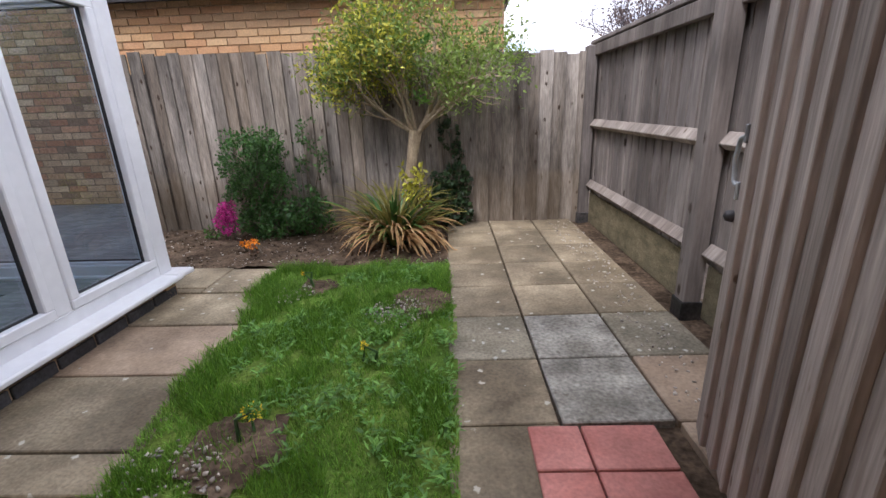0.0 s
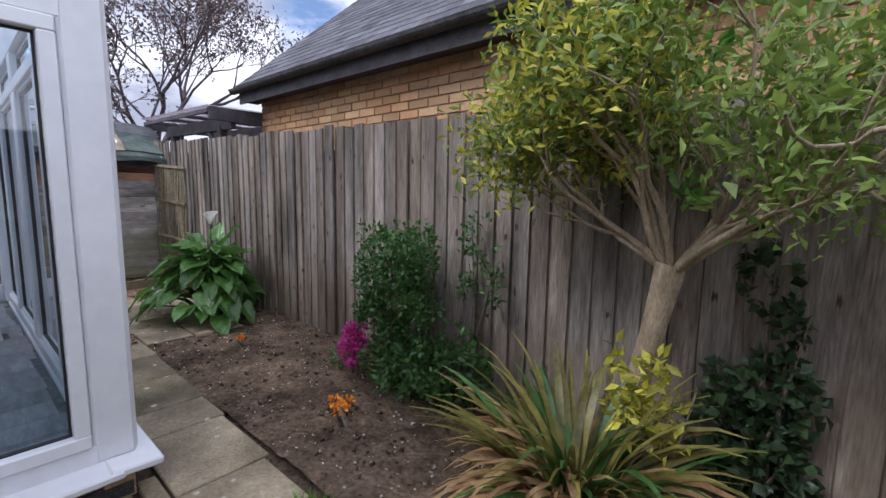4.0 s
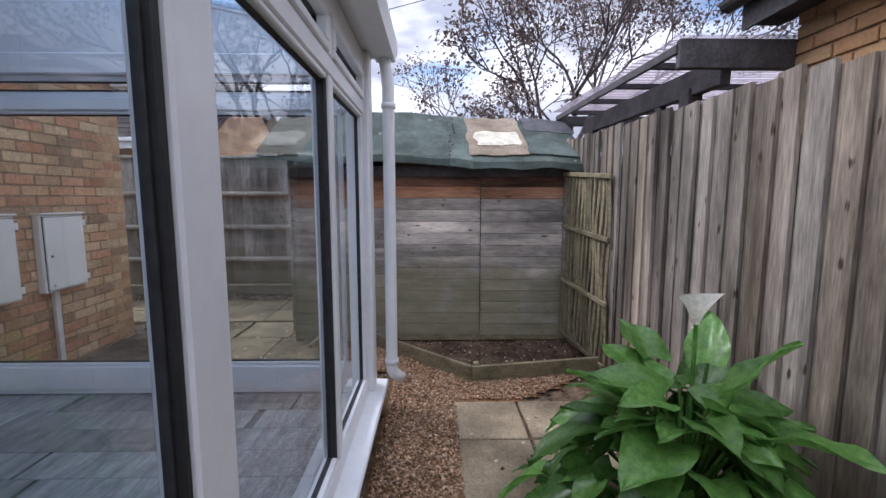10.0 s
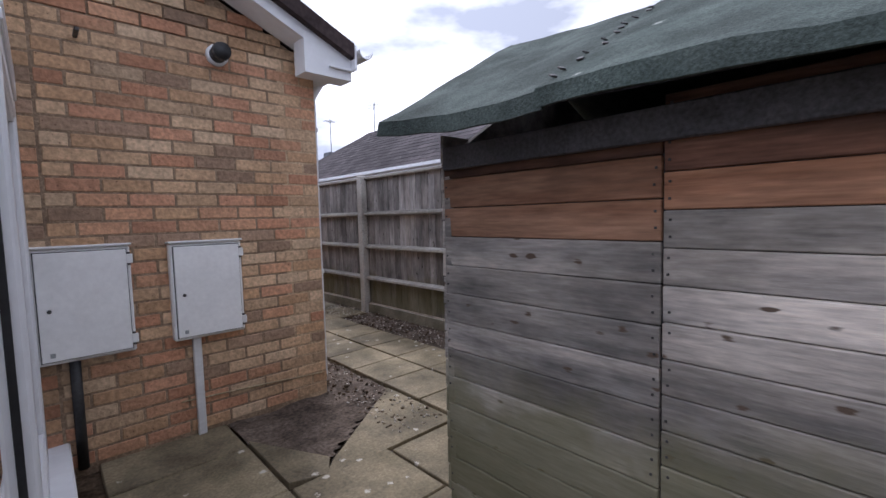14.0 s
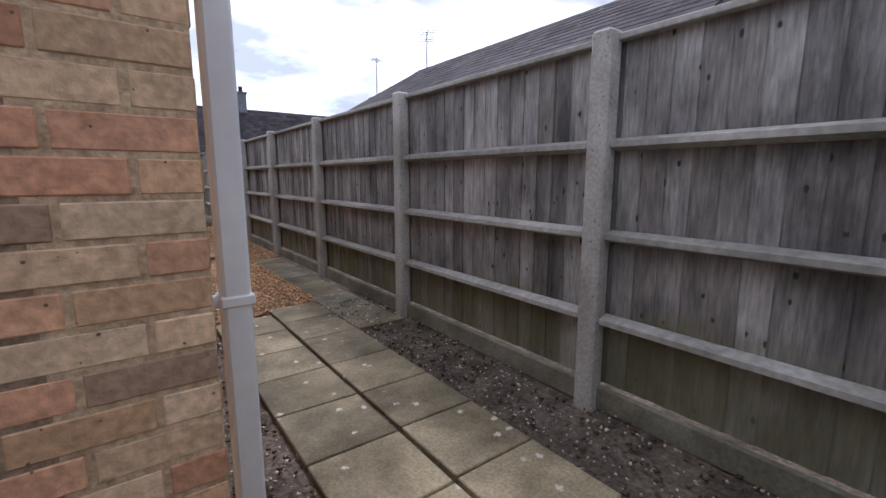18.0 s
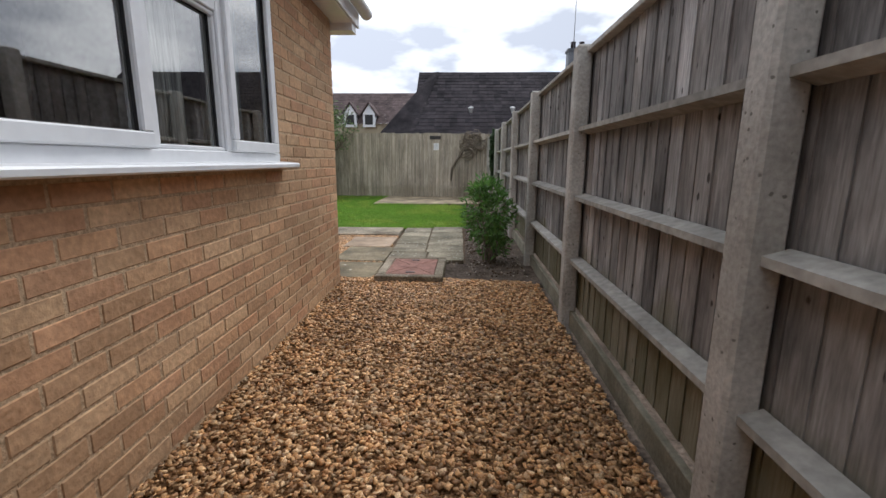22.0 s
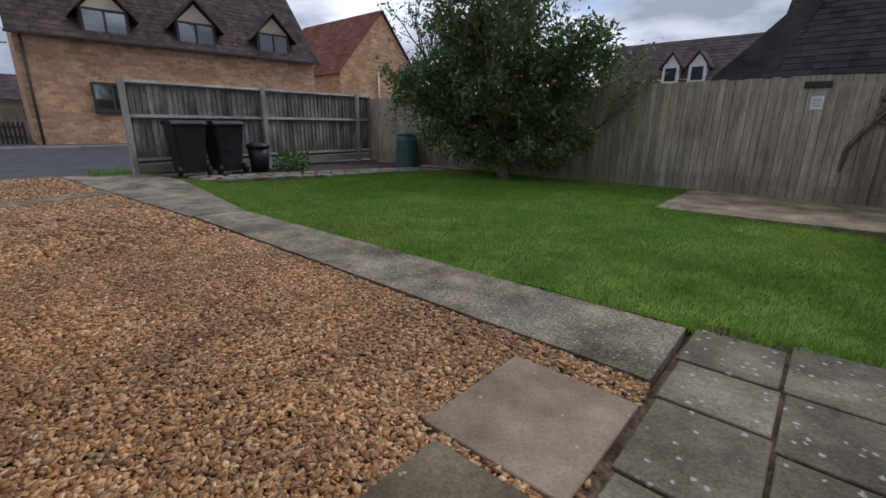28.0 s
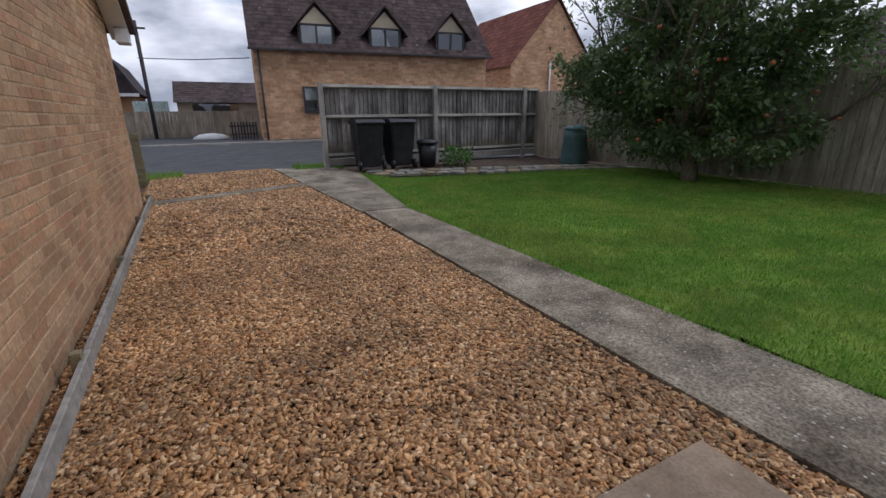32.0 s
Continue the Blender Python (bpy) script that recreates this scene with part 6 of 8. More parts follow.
# ---- buildings beyond the fences ----
def tiled_slope(name, x0, x1, low, high, material, parent, width=0.3, courses=12, along=0):
    """A roof slope of overlapping tile courses. low, high: (other axis, z) of eave and ridge."""
    dy, dz = high[0] - low[0], high[1] - low[1]
    ln = math.hypot(dy, dz)
    a = math.degrees(math.atan2(dz, abs(dy)))
    boxes = []
    step = ln / courses
    for k in range(courses):
        f = (k + 0.5) / courses
        c, z = low[0] + dy * f, low[1] + dz * f + 0.012
        n = max(1, int(abs(x1 - x0) / width))
        wdt = (x1 - x0) / n
        for q in range(n):
            m = x0 + wdt * (q + 0.5)
            sg = 1 if dy > 0 else -1
            if along == 0:
                boxes.append(((abs(wdt) * 1.0, step * 1.12, 0.018), (m, c, z), (sg * (a - 2.2), 0, 0), 0.003))
            else:
                boxes.append(((step * 1.12, abs(wdt) * 1.0, 0.018), (c, m, z), (0, -sg * (a - 2.2), 0), 0.003))
    deck = [(x0, low[0], low[1] - 0.01), (x1, low[0], low[1] - 0.01), (x1, high[0], high[1] - 0.01), (x0, high[0], high[1] - 0.01)]
    raw("roof_deck", deck if along == 0 else [(q, p, z) for p, q, z in deck], [(0, 1, 2, 3)], material, parent)
    ob = joined(name, boxes, material, parent)
    ob["kind"] = "stuff"
    return ob


garage = thing("garage", "yellow brick outbuilding with a slate roof behind the fence", "building")
GY = 5.06
extrude_x("wall", [(GY + 0.013, 0), (GY + 3.6, 0), (GY + 3.6, 2.4), (GY + 0.013, 2.4)], -5.15, 0.62, mortar_mat, garage)
GE, GEZ = 4.83, 2.36
extrude_x("roof_deck", [(GE + 0.02, GEZ - 0.02), (6.9, GEZ + 1.75), (8.9, GEZ - 0.02)], -5.3, 0.8, wood_black, garage)
extrude_x("fascia", [(GE + 0.03, GEZ - 0.16), (GE + 0.05, GEZ - 0.16), (GE + 0.05, GEZ + 0.02), (GE + 0.03, GEZ + 0.02)], -5.3, 0.8, wood_black, garage, "black fascia board")
extrude_x("soffit", [(GE + 0.05, GEZ - 0.13), (GY + 0.02, GEZ - 0.13), (GY + 0.02, GEZ - 0.12), (GE + 0.05, GEZ - 0.12)], -5.3, 0.8, wood_black, garage)
gt = [(GE - 0.03 + 0.055 * math.cos(a), GEZ - 0.0 + 0.055 * math.sin(a)) for a in (math.pi + math.pi * k / 8 for k in range(9))]
gt += [(GE - 0.03 + 0.048 * math.cos(a), GEZ + 0.048 * math.sin(a)) for a in (2 * math.pi - math.pi * k / 8 for k in range(9))]
extrude_x("gutter", gt, -5.34, 0.84, metal_dark, garage, "black half-round gutter")
tiled_slope("roof_tiles", -5.32, 0.82, (GE + 0.0, GEZ + 0.03), (6.9, GEZ + 1.79), slate, garage, 0.3, 18)

neigh = thing("neighbour_house", "buff brick bungalow with dark tiled roof beyond the fence", "house")
extrude_y("wall", [(-11.9, 0), (-11.9, 2.3), (-14.2, 3.95), (-16.5, 2.3), (-16.5, 0)], -11.2, -1.5, brick_far, neigh)
piece("fascia", (0.03, 11.2, 0.17), (-11.53, -7.0, 2.32), upvc, neigh)
piece("gutter", (0.09, 11.2, 0.07), (-11.47, -7.0, 2.4), upvc, neigh)
tiled_slope("roof_tiles", -10.2, -1.3, (-11.45, 2.42), (-14.2, 4.28), tile_dark, neigh, 0.3, 16, 1)
raw("roof_hip", [(-11.45, -10.2, 2.43), (-14.2, -10.2, 4.28), (-11.45, -12.6, 2.43), (-16.9, -12.6, 2.43)], [(0, 1, 2), (1, 3, 2)], tile_dark, neigh)
raw("roof_back", [(-14.2, -1.3, 4.28), (-16.9, -1.3, 2.43), (-16.9, -12.6, 2.43), (-14.2, -10.2, 4.28)], [(0, 1, 2, 3)], tile_dark, neigh)
extrude_y("barge_board", [(-11.45, 2.35), (-14.2, 4.2), (-14.2, 4.26), (-11.45, 2.4)], -1.3, -1.27, wood_black, neigh)
extrude_y("barge_board", [(-16.9, 2.35), (-14.2, 4.2), (-14.2, 4.26), (-16.9, 2.4)], -1.3, -1.27, wood_black, neigh)

neigh2 = thing("second_neighbour_house", "low bungalow with a dark roof and a brick chimney", "house")
extrude_y("wall", [(-12.6, 0), (-12.6, 1.9), (-15.0, 3.2), (-17.4, 1.9), (-17.4, 0)], -20.0, -13.5, brick_far, neigh2)
tiled_slope("roof_tiles", -20.2, -13.3, (-12.4, 1.85), (-15.0, 3.3), tile_dark, neigh2, 0.3, 12, 1)
piece("chimney", (0.5, 0.5, 1.5), (-14.95, -14.22, 3.4), lead_mat, neigh2)

south = thing("south_house", "long house with a large dark tiled hipped roof", "house")
extrude_x("wall", [(-25.4, 0), (-32, 0), (-32, 2.3), (-25.4, 2.3)], -20.0, -4.9, render_cream, south)
tiled_slope("roof_tiles", -22.0, -5.6, (-25.0, 2.2), (-28.8, 5.3), tile_black, south, 0.32, 18)
raw("roof_hip", [(-4.3, -24.95, 2.2), (-4.3, -32.5, 2.2), (-6.3, -28.8, 5.33), (-5.7, -24.98, 2.2), (-6.6, -28.7, 5.33)], [(0, 1, 2), (0, 2, 4, 3)], tile_black, south)
for xx in (-8.1, -9.9):
    lathe("roof_vent", [(0.07, 0), (0.07, 0.34), (0.11, 0.35), (0.11, 0.42), (0.04, 0.45)], (xx, -26.2, 2.98), upvc_pipe, south, "pale roof vent")
chim = joined("chimney", [((0.9, 0.55, 1.5), (-13.1, -28.8, 5.5), 0, 0.01), ((1.0, 0.65, 0.12), (-13.1, -28.8, 6.25), 0, 0.01)], lead_mat, south)
for q in (-0.2, 0.2):
    lathe("chimney_pot", [(0.12, 0), (0.11, 0.3), (0.13, 0.34), (0.08, 0.35)], (-13.1 + q, -28.8, 6.3), tile_dark, chim)

east = thing("brick_house", "two-storey yellow brick house with three gabled dormers", "house")
EX = 20.0
EYA, EYB = -14.15, -28.1
east.matrix_basis = pose(EX, EYA, 0, 0, 0, -5.5) @ pose(-EX, -EYA, 0)
WINS = [(-18.12, -16.51, 1.45, 2.9)]
holes_e = [(a, b, c, d) for a, b, c, d in WINS]
wall_with_holes("wall", 1, EYB, EYA, EX, 0.3, 0, 4.9, holes_e, brick_far, east)
piece("wall_side", (8, 0.3, 4.9), (EX + 4.3, EYA - 0.15, 2.45), brick_far, east)
piece("wall_side", (8, 0.3, 4.9), (EX + 4.3, EYB + 0.15, 2.45), brick_far, east)
EAVE, RDG = 4.75, 9.6
tiled_slope("roof_tiles", EYB - 0.25, EYA + 0.2, (EX - 0.35, EAVE), (EX + 4.2, RDG), tile_brown, east, 0.4, 20, 1)
for y in (EYA, EYB):
    extrude_y("gable", [(EX, 4.9), (EX + 8.3, 4.9), (EX + 4.2, RDG - 0.1)], y - (0.3 if y == EYA else 0), y + (0 if y == EYA else 0.3), brick_far, east)
piece("gutter", (0.12, EYA - EYB + 0.5, 0.1), (EX - 0.4, (EYA + EYB) / 2, EAVE - 0.02), wood_black, east)
piece("chimney", (0.8, 0.8, 2.2), (EX + 4.2, EYA - 0.5, RDG + 0.6), tile_brown, east)


def small_window(parent, x, y0, y1, z0, z1, frame_mat, panes=2):
    w = piece("window", (0.06, y1 - y0, z1 - z0), (x + 0.02, (y0 + y1) / 2, (z0 + z1) / 2), net_mat, parent)
    bx = [((0.1, y1 - y0, 0.1), (x - 0.04, (y0 + y1) / 2, z), 0, 0.005) for z in (z0 + 0.05, z1 - 0.05)] + [((0.1, 0.1, z1 - z0 - 0.2), (x - 0.04, y0 + 0.05 + (y1 - y0 - 0.1) * k / panes, (z0 + z1) / 2), 0, 0.005) for k in range(panes + 1)]
    joined("frame", bx, frame_mat, w).matrix_parent_inverse = w.matrix_basis.inverted()
    for k in range(panes):
        a, b = y0 + 0.05 + (y1 - y0 - 0.1) * k / panes, y0 + 0.05 + (y1 - y0 - 0.1) * (k + 1) / panes
        pn = piece("pane", (0.012, b - a - 0.1, z1 - z0 - 0.2), (x - 0.03, (a + b) / 2, (z0 + z1) / 2), glass_dark, w)
        pn.matrix_parent_inverse = w.matrix_basis.inverted()
    return w


small_window(east, EX - 0.02, -18.12, -16.51, 1.45, 2.9, wood_black)
tube("drainpipe", [(EX - 0.08, EYA - 0.25, 0), (EX - 0.08, EYA - 0.25, 4.7)], 0.055, wood_black, east, "black drainpipe", 8)
for yc in (-17.54, -21.46, -25.63):
    dx = EX + 0.05
    extrude_x("dormer_cheek", [(yc - 1.0, 4.85), (yc + 1.0, 4.85), (yc + 1.0, 6.15), (yc, 7.15), (yc - 1.0, 6.15)], dx + 0.05, dx + 2.6, tile_brown, east)
    piece("dormer_face", (0.06, 1.9, 0.18), (dx + 0.03, yc, 4.9), wood_black, east)
    small_window(east, dx, yc - 0.92, yc + 0.92, 4.95, 6.15, wood_black)
    extrude_x("dormer_gable", [(yc - 0.85, 6.15), (yc + 0.85, 6.15), (yc, 7.0)], dx - 0.06, dx + 0.04, render_cream, east, "cream dormer gable")
    for s in (-1, 1):
        extrude_x("dormer_roof", [(yc + s * 1.3, 5.8), (yc + s * 1.35, 5.72), (yc, 7.2), (yc, 7.32)], dx - 0.25, dx + 2.7, tile_brown, east)

house2 = thing("red_roof_house", "tall buff house with a red tiled gable roof", "house")
extrude_x("wall", [(-34.0, 0), (-34.0, 5.2), (-38.6, 10.2), (-43, 5.2), (-43, 0)], 24.0, 36.0, brick_far, house2)
tiled_slope("roof_tiles", 23.8, 36, (-33.7, 5.0), (-38.6, 10.4), tile_red, house2, 0.6, 16)
tiled_slope("roof_tiles", 23.8, 36, (-43.3, 5.0), (-38.6, 10.4), tile_red, house2, 0.6, 16)
tube("drainpipe", [(23.9, -38.0, 0), (23.9, -38.0, 5.4)], 0.08, upvc, house2, sides=8)

house3 = thing("dormer_house", "distant cream house with brown roof and white dormers", "house")
extrude_x("wall", [(-45.2, 0), (-45.2, 4.2), (-49, 7.0), (-53, 4.2), (-53, 0)], 5.9, 6.9, render_cream, house3)
extrude_x("wall_front", [(-45, 0), (-45, 4.2), (-53, 4.2), (-53, 0)], -3.6, 5.9, render_cream, house3)
tiled_slope("roof_tiles", -3.8, 6.95, (-44.7, 4.2), (-49, 7.25), tile_brown, house3, 0.6, 12)
for xx in (1.9, 0.3):
    dm = extrude_y("dormer", [(xx - 0.52, 3.9), (xx + 0.52, 3.9), (xx + 0.52, 5.0), (xx, 5.75), (xx - 0.52, 5.0)], -46.5, -44.6, upvc, house3, "white dormer")
    piece("window", (0.66, 0.08, 0.8), (xx, -44.58, 4.5), seal_black, house3)
    for s_ in (-1, 1):
        extrude_y("dormer_roof", [(xx + s_ * 0.72, 4.82), (xx + s_ * 0.72, 4.95), (xx, 5.95), (xx, 5.8)][::s_], -46.5, -44.45, tile_brown, house3)

bung = thing("far_bungalow", "low distant bungalow with a grey roof across the road", "house")
extrude_x("wall", [(-9.8, 0), (-9.8, 2.4), (-16, 2.4), (-16, 0)], 33, 42, render_cream, bung)
tiled_slope("roof_tiles", -16.5, -9.6, (32.6, 2.4), (37.5, 4.2), tile_brown, bung, 0.5, 10, 1)
piece("window", (0.1, 3.2, 0.8), (32.95, -12.4, 1.9), glass_dark, bung)
brick_l = thing("far_house", "distant house with a dark hipped roof", "house")
extrude_x("wall", [(-4.0, 0), (-4.0, 3.0), (-7.3, 3.0), (-7.3, 0)], 31, 40, brick_yellow, brick_l)
piece("fascia", (0.06, 4.2, 0.2), (30.57, -5.65, 2.82), upvc, brick_l)
extrude_x("roof", [(-3.5, 2.9), (-7.8, 2.9), (-6.5, 5.2), (-4.8, 5.2)], 30.6, 40, tile_dark, brick_l)
wall_far = thing("far_fence", "pale board fence across the road", "fence")
for k in range(60):
    piece("fence_board", (0.03, 0.2, 1.7), (27.0, -4.5 - k * 0.21, 0.85), wood_gate, wall_far, c=0.004)
railing = thing("picket_railing", "small black picket fence by the brick house", "fence")
for k in range(9):
    piece("picket", (0.03, 0.09, 1.0), (21.5, -12.7 - k * 0.16, 0.52), wood_black, railing)
for z in (0.35, 0.8):
    piece("rail", (0.03, 1.5, 0.08), (21.53, -13.3, z), wood_black, railing)
pole = thing("utility_pole", "tall timber utility pole", "pole")
tube("shaft", [(26, -8.63, 0), (26, -8.61, 6.7)], 0.11, wood_black, pole, sides=10)
piece("crossarm", (0.1, 1.0, 0.1), (25.88, -8.61, 6.3), wood_black, pole)
sheeting = thing("plastic_sheeting", "pale blue-green sheeting above the board fence", "sheeting")
for k in range(4):
    piece("sheet_panel", (0.02, 0.47, 0.62), (27.06, -7.85 - k * 0.48, 2.0), pale_sheet, sheeting)

# carport behind the fence corner
carport = thing("carport", "dark timber carport with a corrugated clear roof", "carport")
CX0, CX1, CY0, CY1 = -7.5, -5.17, 4.44, 6.9
piece("eaves_trim", (CX1 - CX0, 0.025, 0.05), ((CX0 + CX1) / 2, CY0, 2.085), wood_black, carport, (0, 1.2, 0))
piece("gable_fascia", (0.04, CY1 - CY0, 0.15), (CX1, (CY0 + CY1) / 2, 2.035), wood_black, carport, label="deep dark end fascia")
piece("end_beam", (0.05, CY1 - CY0, 0.1), (CX0, (CY0 + CY1) / 2, 2.08), wood_black, carport)
piece("main_beam", (CX1 - CX0 - 0.1, 0.06, 0.15), ((CX0 + CX1) / 2, 4.74, 1.99), wood_black, carport, (0, 1.2, 0))
piece("back_beam", (CX1 - CX0 - 0.1, 0.06, 0.13), ((CX0 + CX1) / 2, 5.35, 1.98), wood_black, carport, (0, 1.2, 0))
piece("far_beam", (CX1 - CX0 - 0.1, 0.06, 0.13), ((CX0 + CX1) / 2, 6.4, 2.02), wood_black, carport, (0, 1.2, 0))
for k in range(4):
    piece("purlin", (0.035, CY1 - CY0 - 0.06, 0.04), (-7.1 + k * 0.5, (CY0 + CY1) / 2, 2.095), wood_black, carport)
for px, py in ((-5.55, 4.74), (-7.2, 4.74), (-5.55, 6.4), (-7.2, 6.4)):
    piece("support_post", (0.11, 0.09, 2.0), (px, py, 0.94), wood_black, carport)
piece("knee_brace", (0.06, 0.05, 0.42), (-5.83, 4.74, 1.8), wood_black, carport, (0, -42, 0))
piece("knee_brace", (0.05, 0.04, 0.4), (-7.02, 4.74, 1.8), wood_black, carport, (0, 42, 0))
cv, cf, cn_ = [], [], 110
for i in range(cn_ + 1):
    xx = CX0 - 0.05 + (CX1 - CX0 + 0.09) * i / cn_
    for j in range(2):
        cv.append((xx, CY0 - 0.03 + (CY1 - CY0 + 0.05) * j, 2.145 - 0.03 * (xx + 6.3) + 0.02 * j + 0.01 * math.sin(i * 2 * math.pi / 3.4)))
for i in range(cn_):
    cf.append((2 * i, 2 * i + 2, 2 * i + 3, 2 * i + 1))
cr = raw("corrugated_roof", cv, cf, clear_sheet, carport, "clear corrugated plastic sheet", True)
cs = cr.modifiers.new("thickness", "SOLIDIFY")
cs.thickness = 0.002

# ---- fittings on the house walls ----
def meter_box(x0, x1, z0, z1, y, name_mat=box_white, conduit=upvc_pipe, cable=False):
    b = thing("meter_box", "off-white plastic meter box with a hinged door", "meter box", "meter boxes", at=((x0 + x1) / 2, y, z0))
    w, h = x1 - x0, z1 - z0
    piece("case", (w, 0.058, h), (0, 0.029, h / 2), box_white, b, c=0.008)
    # black plate behind the door stands for the shadow in its gap
    piece("door_gap", (w - 0.03, 0.004, h - 0.03), (0, 0.0605, h / 2), seal_black, b, c=0.001)
    door = piece("door", (w - 0.038, 0.012, h - 0.038), (0, 0.067, h / 2), box_white, b, c=0.004)
    for z in (0.07, h - 0.07):
        piece("hinge", (0.03, 0.016, 0.05), (-w / 2 + 0.006, 0.064, z), box_white, b, c=0.003)
        for dz in (-0.03, 0.03):
            piece("hinge_pin", (0.012, 0.018, 0.008), (-w / 2 + 0.008, 0.066, z + dz), seal_black, b, c=0.001)
    piece("maker_mark", (0.02, 0.001, 0.022), (w / 2 - 0.06, 0.0735, 0.05), metal_grey, b, c=0.0004)
    tube("lock", [(w / 2 - 0.06, 0.07, h * 0.47), (w / 2 - 0.06, 0.077, h * 0.47)], 0.0095, metal_dark, b)
    piece("rain_hood", (w + 0.012, 0.075, 0.012), (0, 0.037, h + 0.006), box_white, b, (4, 0, 0), c=0.003)
    if cable:
        tube("cable_duct", [(0.06, 0.03, 0), (0.06, 0.03, -z0 + 0.02)], 0.024, seal_black, b, "black cable duct")
    else:
        piece("conduit", (0.045, 0.03, z0 + 0.02), (0.075, 0.02, -z0 / 2), conduit, b, c=0.004, label="grey plastic conduit")
    return b


meter_box(-5.7, -5.3, 0.59, 1.16, HN, cable=True)
meter_box(-6.268, -5.88, 0.592, 1.155, HN)
flue = thing("boiler_flue", "black boiler flue terminal with a white collar", "flue", at=(-6.21, HN, 2.27))
tube("collar", [(0, 0.0, 0), (0, 0.03, 0)], 0.062, upvc, flue, "white collar", 20)
tube("terminal", [(0, 0.03, 0), (0, 0.13, 0)], 0.047, seal_black, flue, "", 20)
tube("guard_ring", [(0, 0.095, 0), (0, 0.112, 0)], 0.052, metal_dark, flue, "", 20)
sensor = thing("wall_bracket", "small dark wall bracket with a cable", "bracket", at=(-5.55, HN, 2.22))
piece("bracket_arm", (0.02, 0.12, 0.02), (0, 0.06, 0), metal_dark, sensor)

# square white downpipe on the north-west corner
dp = thing("square_downpipe", "white square plastic downpipe with clips on the house corner", "downpipe", at=(-6.86, 0.27, 0))
dp.matrix_basis = pose(HX - 0.085, 0.07, 0)
piece("pipe", (0.068, 0.066, 2.15), (0, 0, 1.12), upvc, dp, c=0.008)
for z in (0.87, 1.95):
    piece("clip", (0.082, 0.076, 0.03), (0.0, 0.0, z), upvc, dp, c=0.005)
    piece("clip_arm", (0.1, 0.03, 0.03), (0.06, 0.0, z), upvc, dp, c=0.004)
tube("offset_bend", [(0, 0, 2.16), (-0.04, 0, 2.24), (-0.13, 0, 2.37)], 0.032, upvc, dp)

soil_pipe = thing("soil_pipe", "tall grey soil vent pipe against the side wall", "pipe", at=(HX - 0.075, -6.39, 0))
tube("vent_pipe", [(0, 0, 0), (0, 0, 2.15), (-0.08, 0, 2.25), (-0.26, 0, 2.4), (-0.28, 0, 2.62), (-0.28, 0, 3.02)], 0.056, cast_iron, soil_pipe, "", 18)
for z in (0.52, 1.95):
    tube("pipe_collar", [(0, 0, z), (0, 0, z + 0.03)], 0.063, cast_iron, soil_pipe, "", 18)
    piece("collar_lug", (0.09, 0.13, 0.02), (0.03, 0, z + 0.015), cast_iron, soil_pipe, c=0.004)

tap = thing("garden_tap", "tarnished brass garden tap on the brick wall", "tap", at=(HX, -1.83, 0.86))
tube("spout_body", [(0, 0, -0.01), (-0.06, 0.01, -0.01), (-0.1, 0.05, -0.02), (-0.1, 0.085, -0.05)], 0.017, brass, tap)
tube("valve", [(-0.06, 0.01, 0), (-0.075, -0.01, 0.05)], 0.012, brass, tap)
piece("handle", (0.012, 0.062, 0.012), (-0.078, -0.012, 0.056), metal_dark, tap, (25, 0, 0), c=0.003)
piece("wall_flange", (0.02, 0.06, 0.06), (0.0, 0, 0), brass, tap, c=0.004)

waste1 = thing("waste_pipe", "weathered cream waste pipe dropping to a gully", "pipe", "waste pipes")
tube("pipe", [(-6.76, -2.125, 0.845), (-6.88, -2.125, 0.845), (-6.945, -2.24, 0.03)], 0.022, pipe_cream, waste1)
tube("clip", [(-6.904, -2.166, 0.55), (-6.902, -2.163, 0.57)], 0.028, pipe_cream, waste1)
waste2 = thing("waste_pipe", "cream waste pipe with a swan-neck bend", "pipe", "waste pipes")
tube("pipe", [(-6.76, -5.35, 0.73), (-6.865, -5.36, 0.73), (-6.87, -5.38, 0.24), (-6.9, -5.5, 0.19), (-6.92, -5.5, 0.02)], 0.025, pipe_cream, waste2)
tube("clip", [(-6.867, -5.37, 0.45), (-6.867, -5.37, 0.465)], 0.031, pipe_cream, waste2)
waste3 = thing("waste_pipe", "low cream waste pipe running along the wall", "pipe", "waste pipes")
tube("pipe", [(-6.76, -4.6, 0.27), (-6.86, -4.6, 0.27), (-6.88, -4.62, 0.05), (-6.89, -5.12, 0.05), (-6.93, -5.2, 0.04)], 0.029, pipe_cream, waste3)
for y in (-4.85, -5.12):
    tube("clip", [(-6.886, y, 0.05), (-6.886, y - 0.015, 0.05)], 0.036, pipe_cream, waste3)


def gully(x, y, label="square open drain gully with a pale rim"):
    g = thing("drain_gully", label, "drain", "drain gullies", at=(x, y, -0.02))
    joined("gully_rim", [((0.24, 0.03, 0.06), (0, s * 0.105, 0.02), 0, 0.004) for s in (-1, 1)] + [((0.03, 0.18, 0.06), (s * 0.105, 0, 0.02), 0, 0.004) for s in (-1, 1)], concrete_post, g)
    piece("sump", (0.18, 0.18, 0.012), (0, 0, 0.002), seal_black, g, c=0.003)


gully(-6.99, -2.23)
gully(-6.95, -5.32)
slab_poly("gully_base", [(-6.8, -2.08), (-6.8, -2.5), (-7.12, -2.48), (-7.1, -2.1)], -0.002, 0.04, concrete_path, side_path)


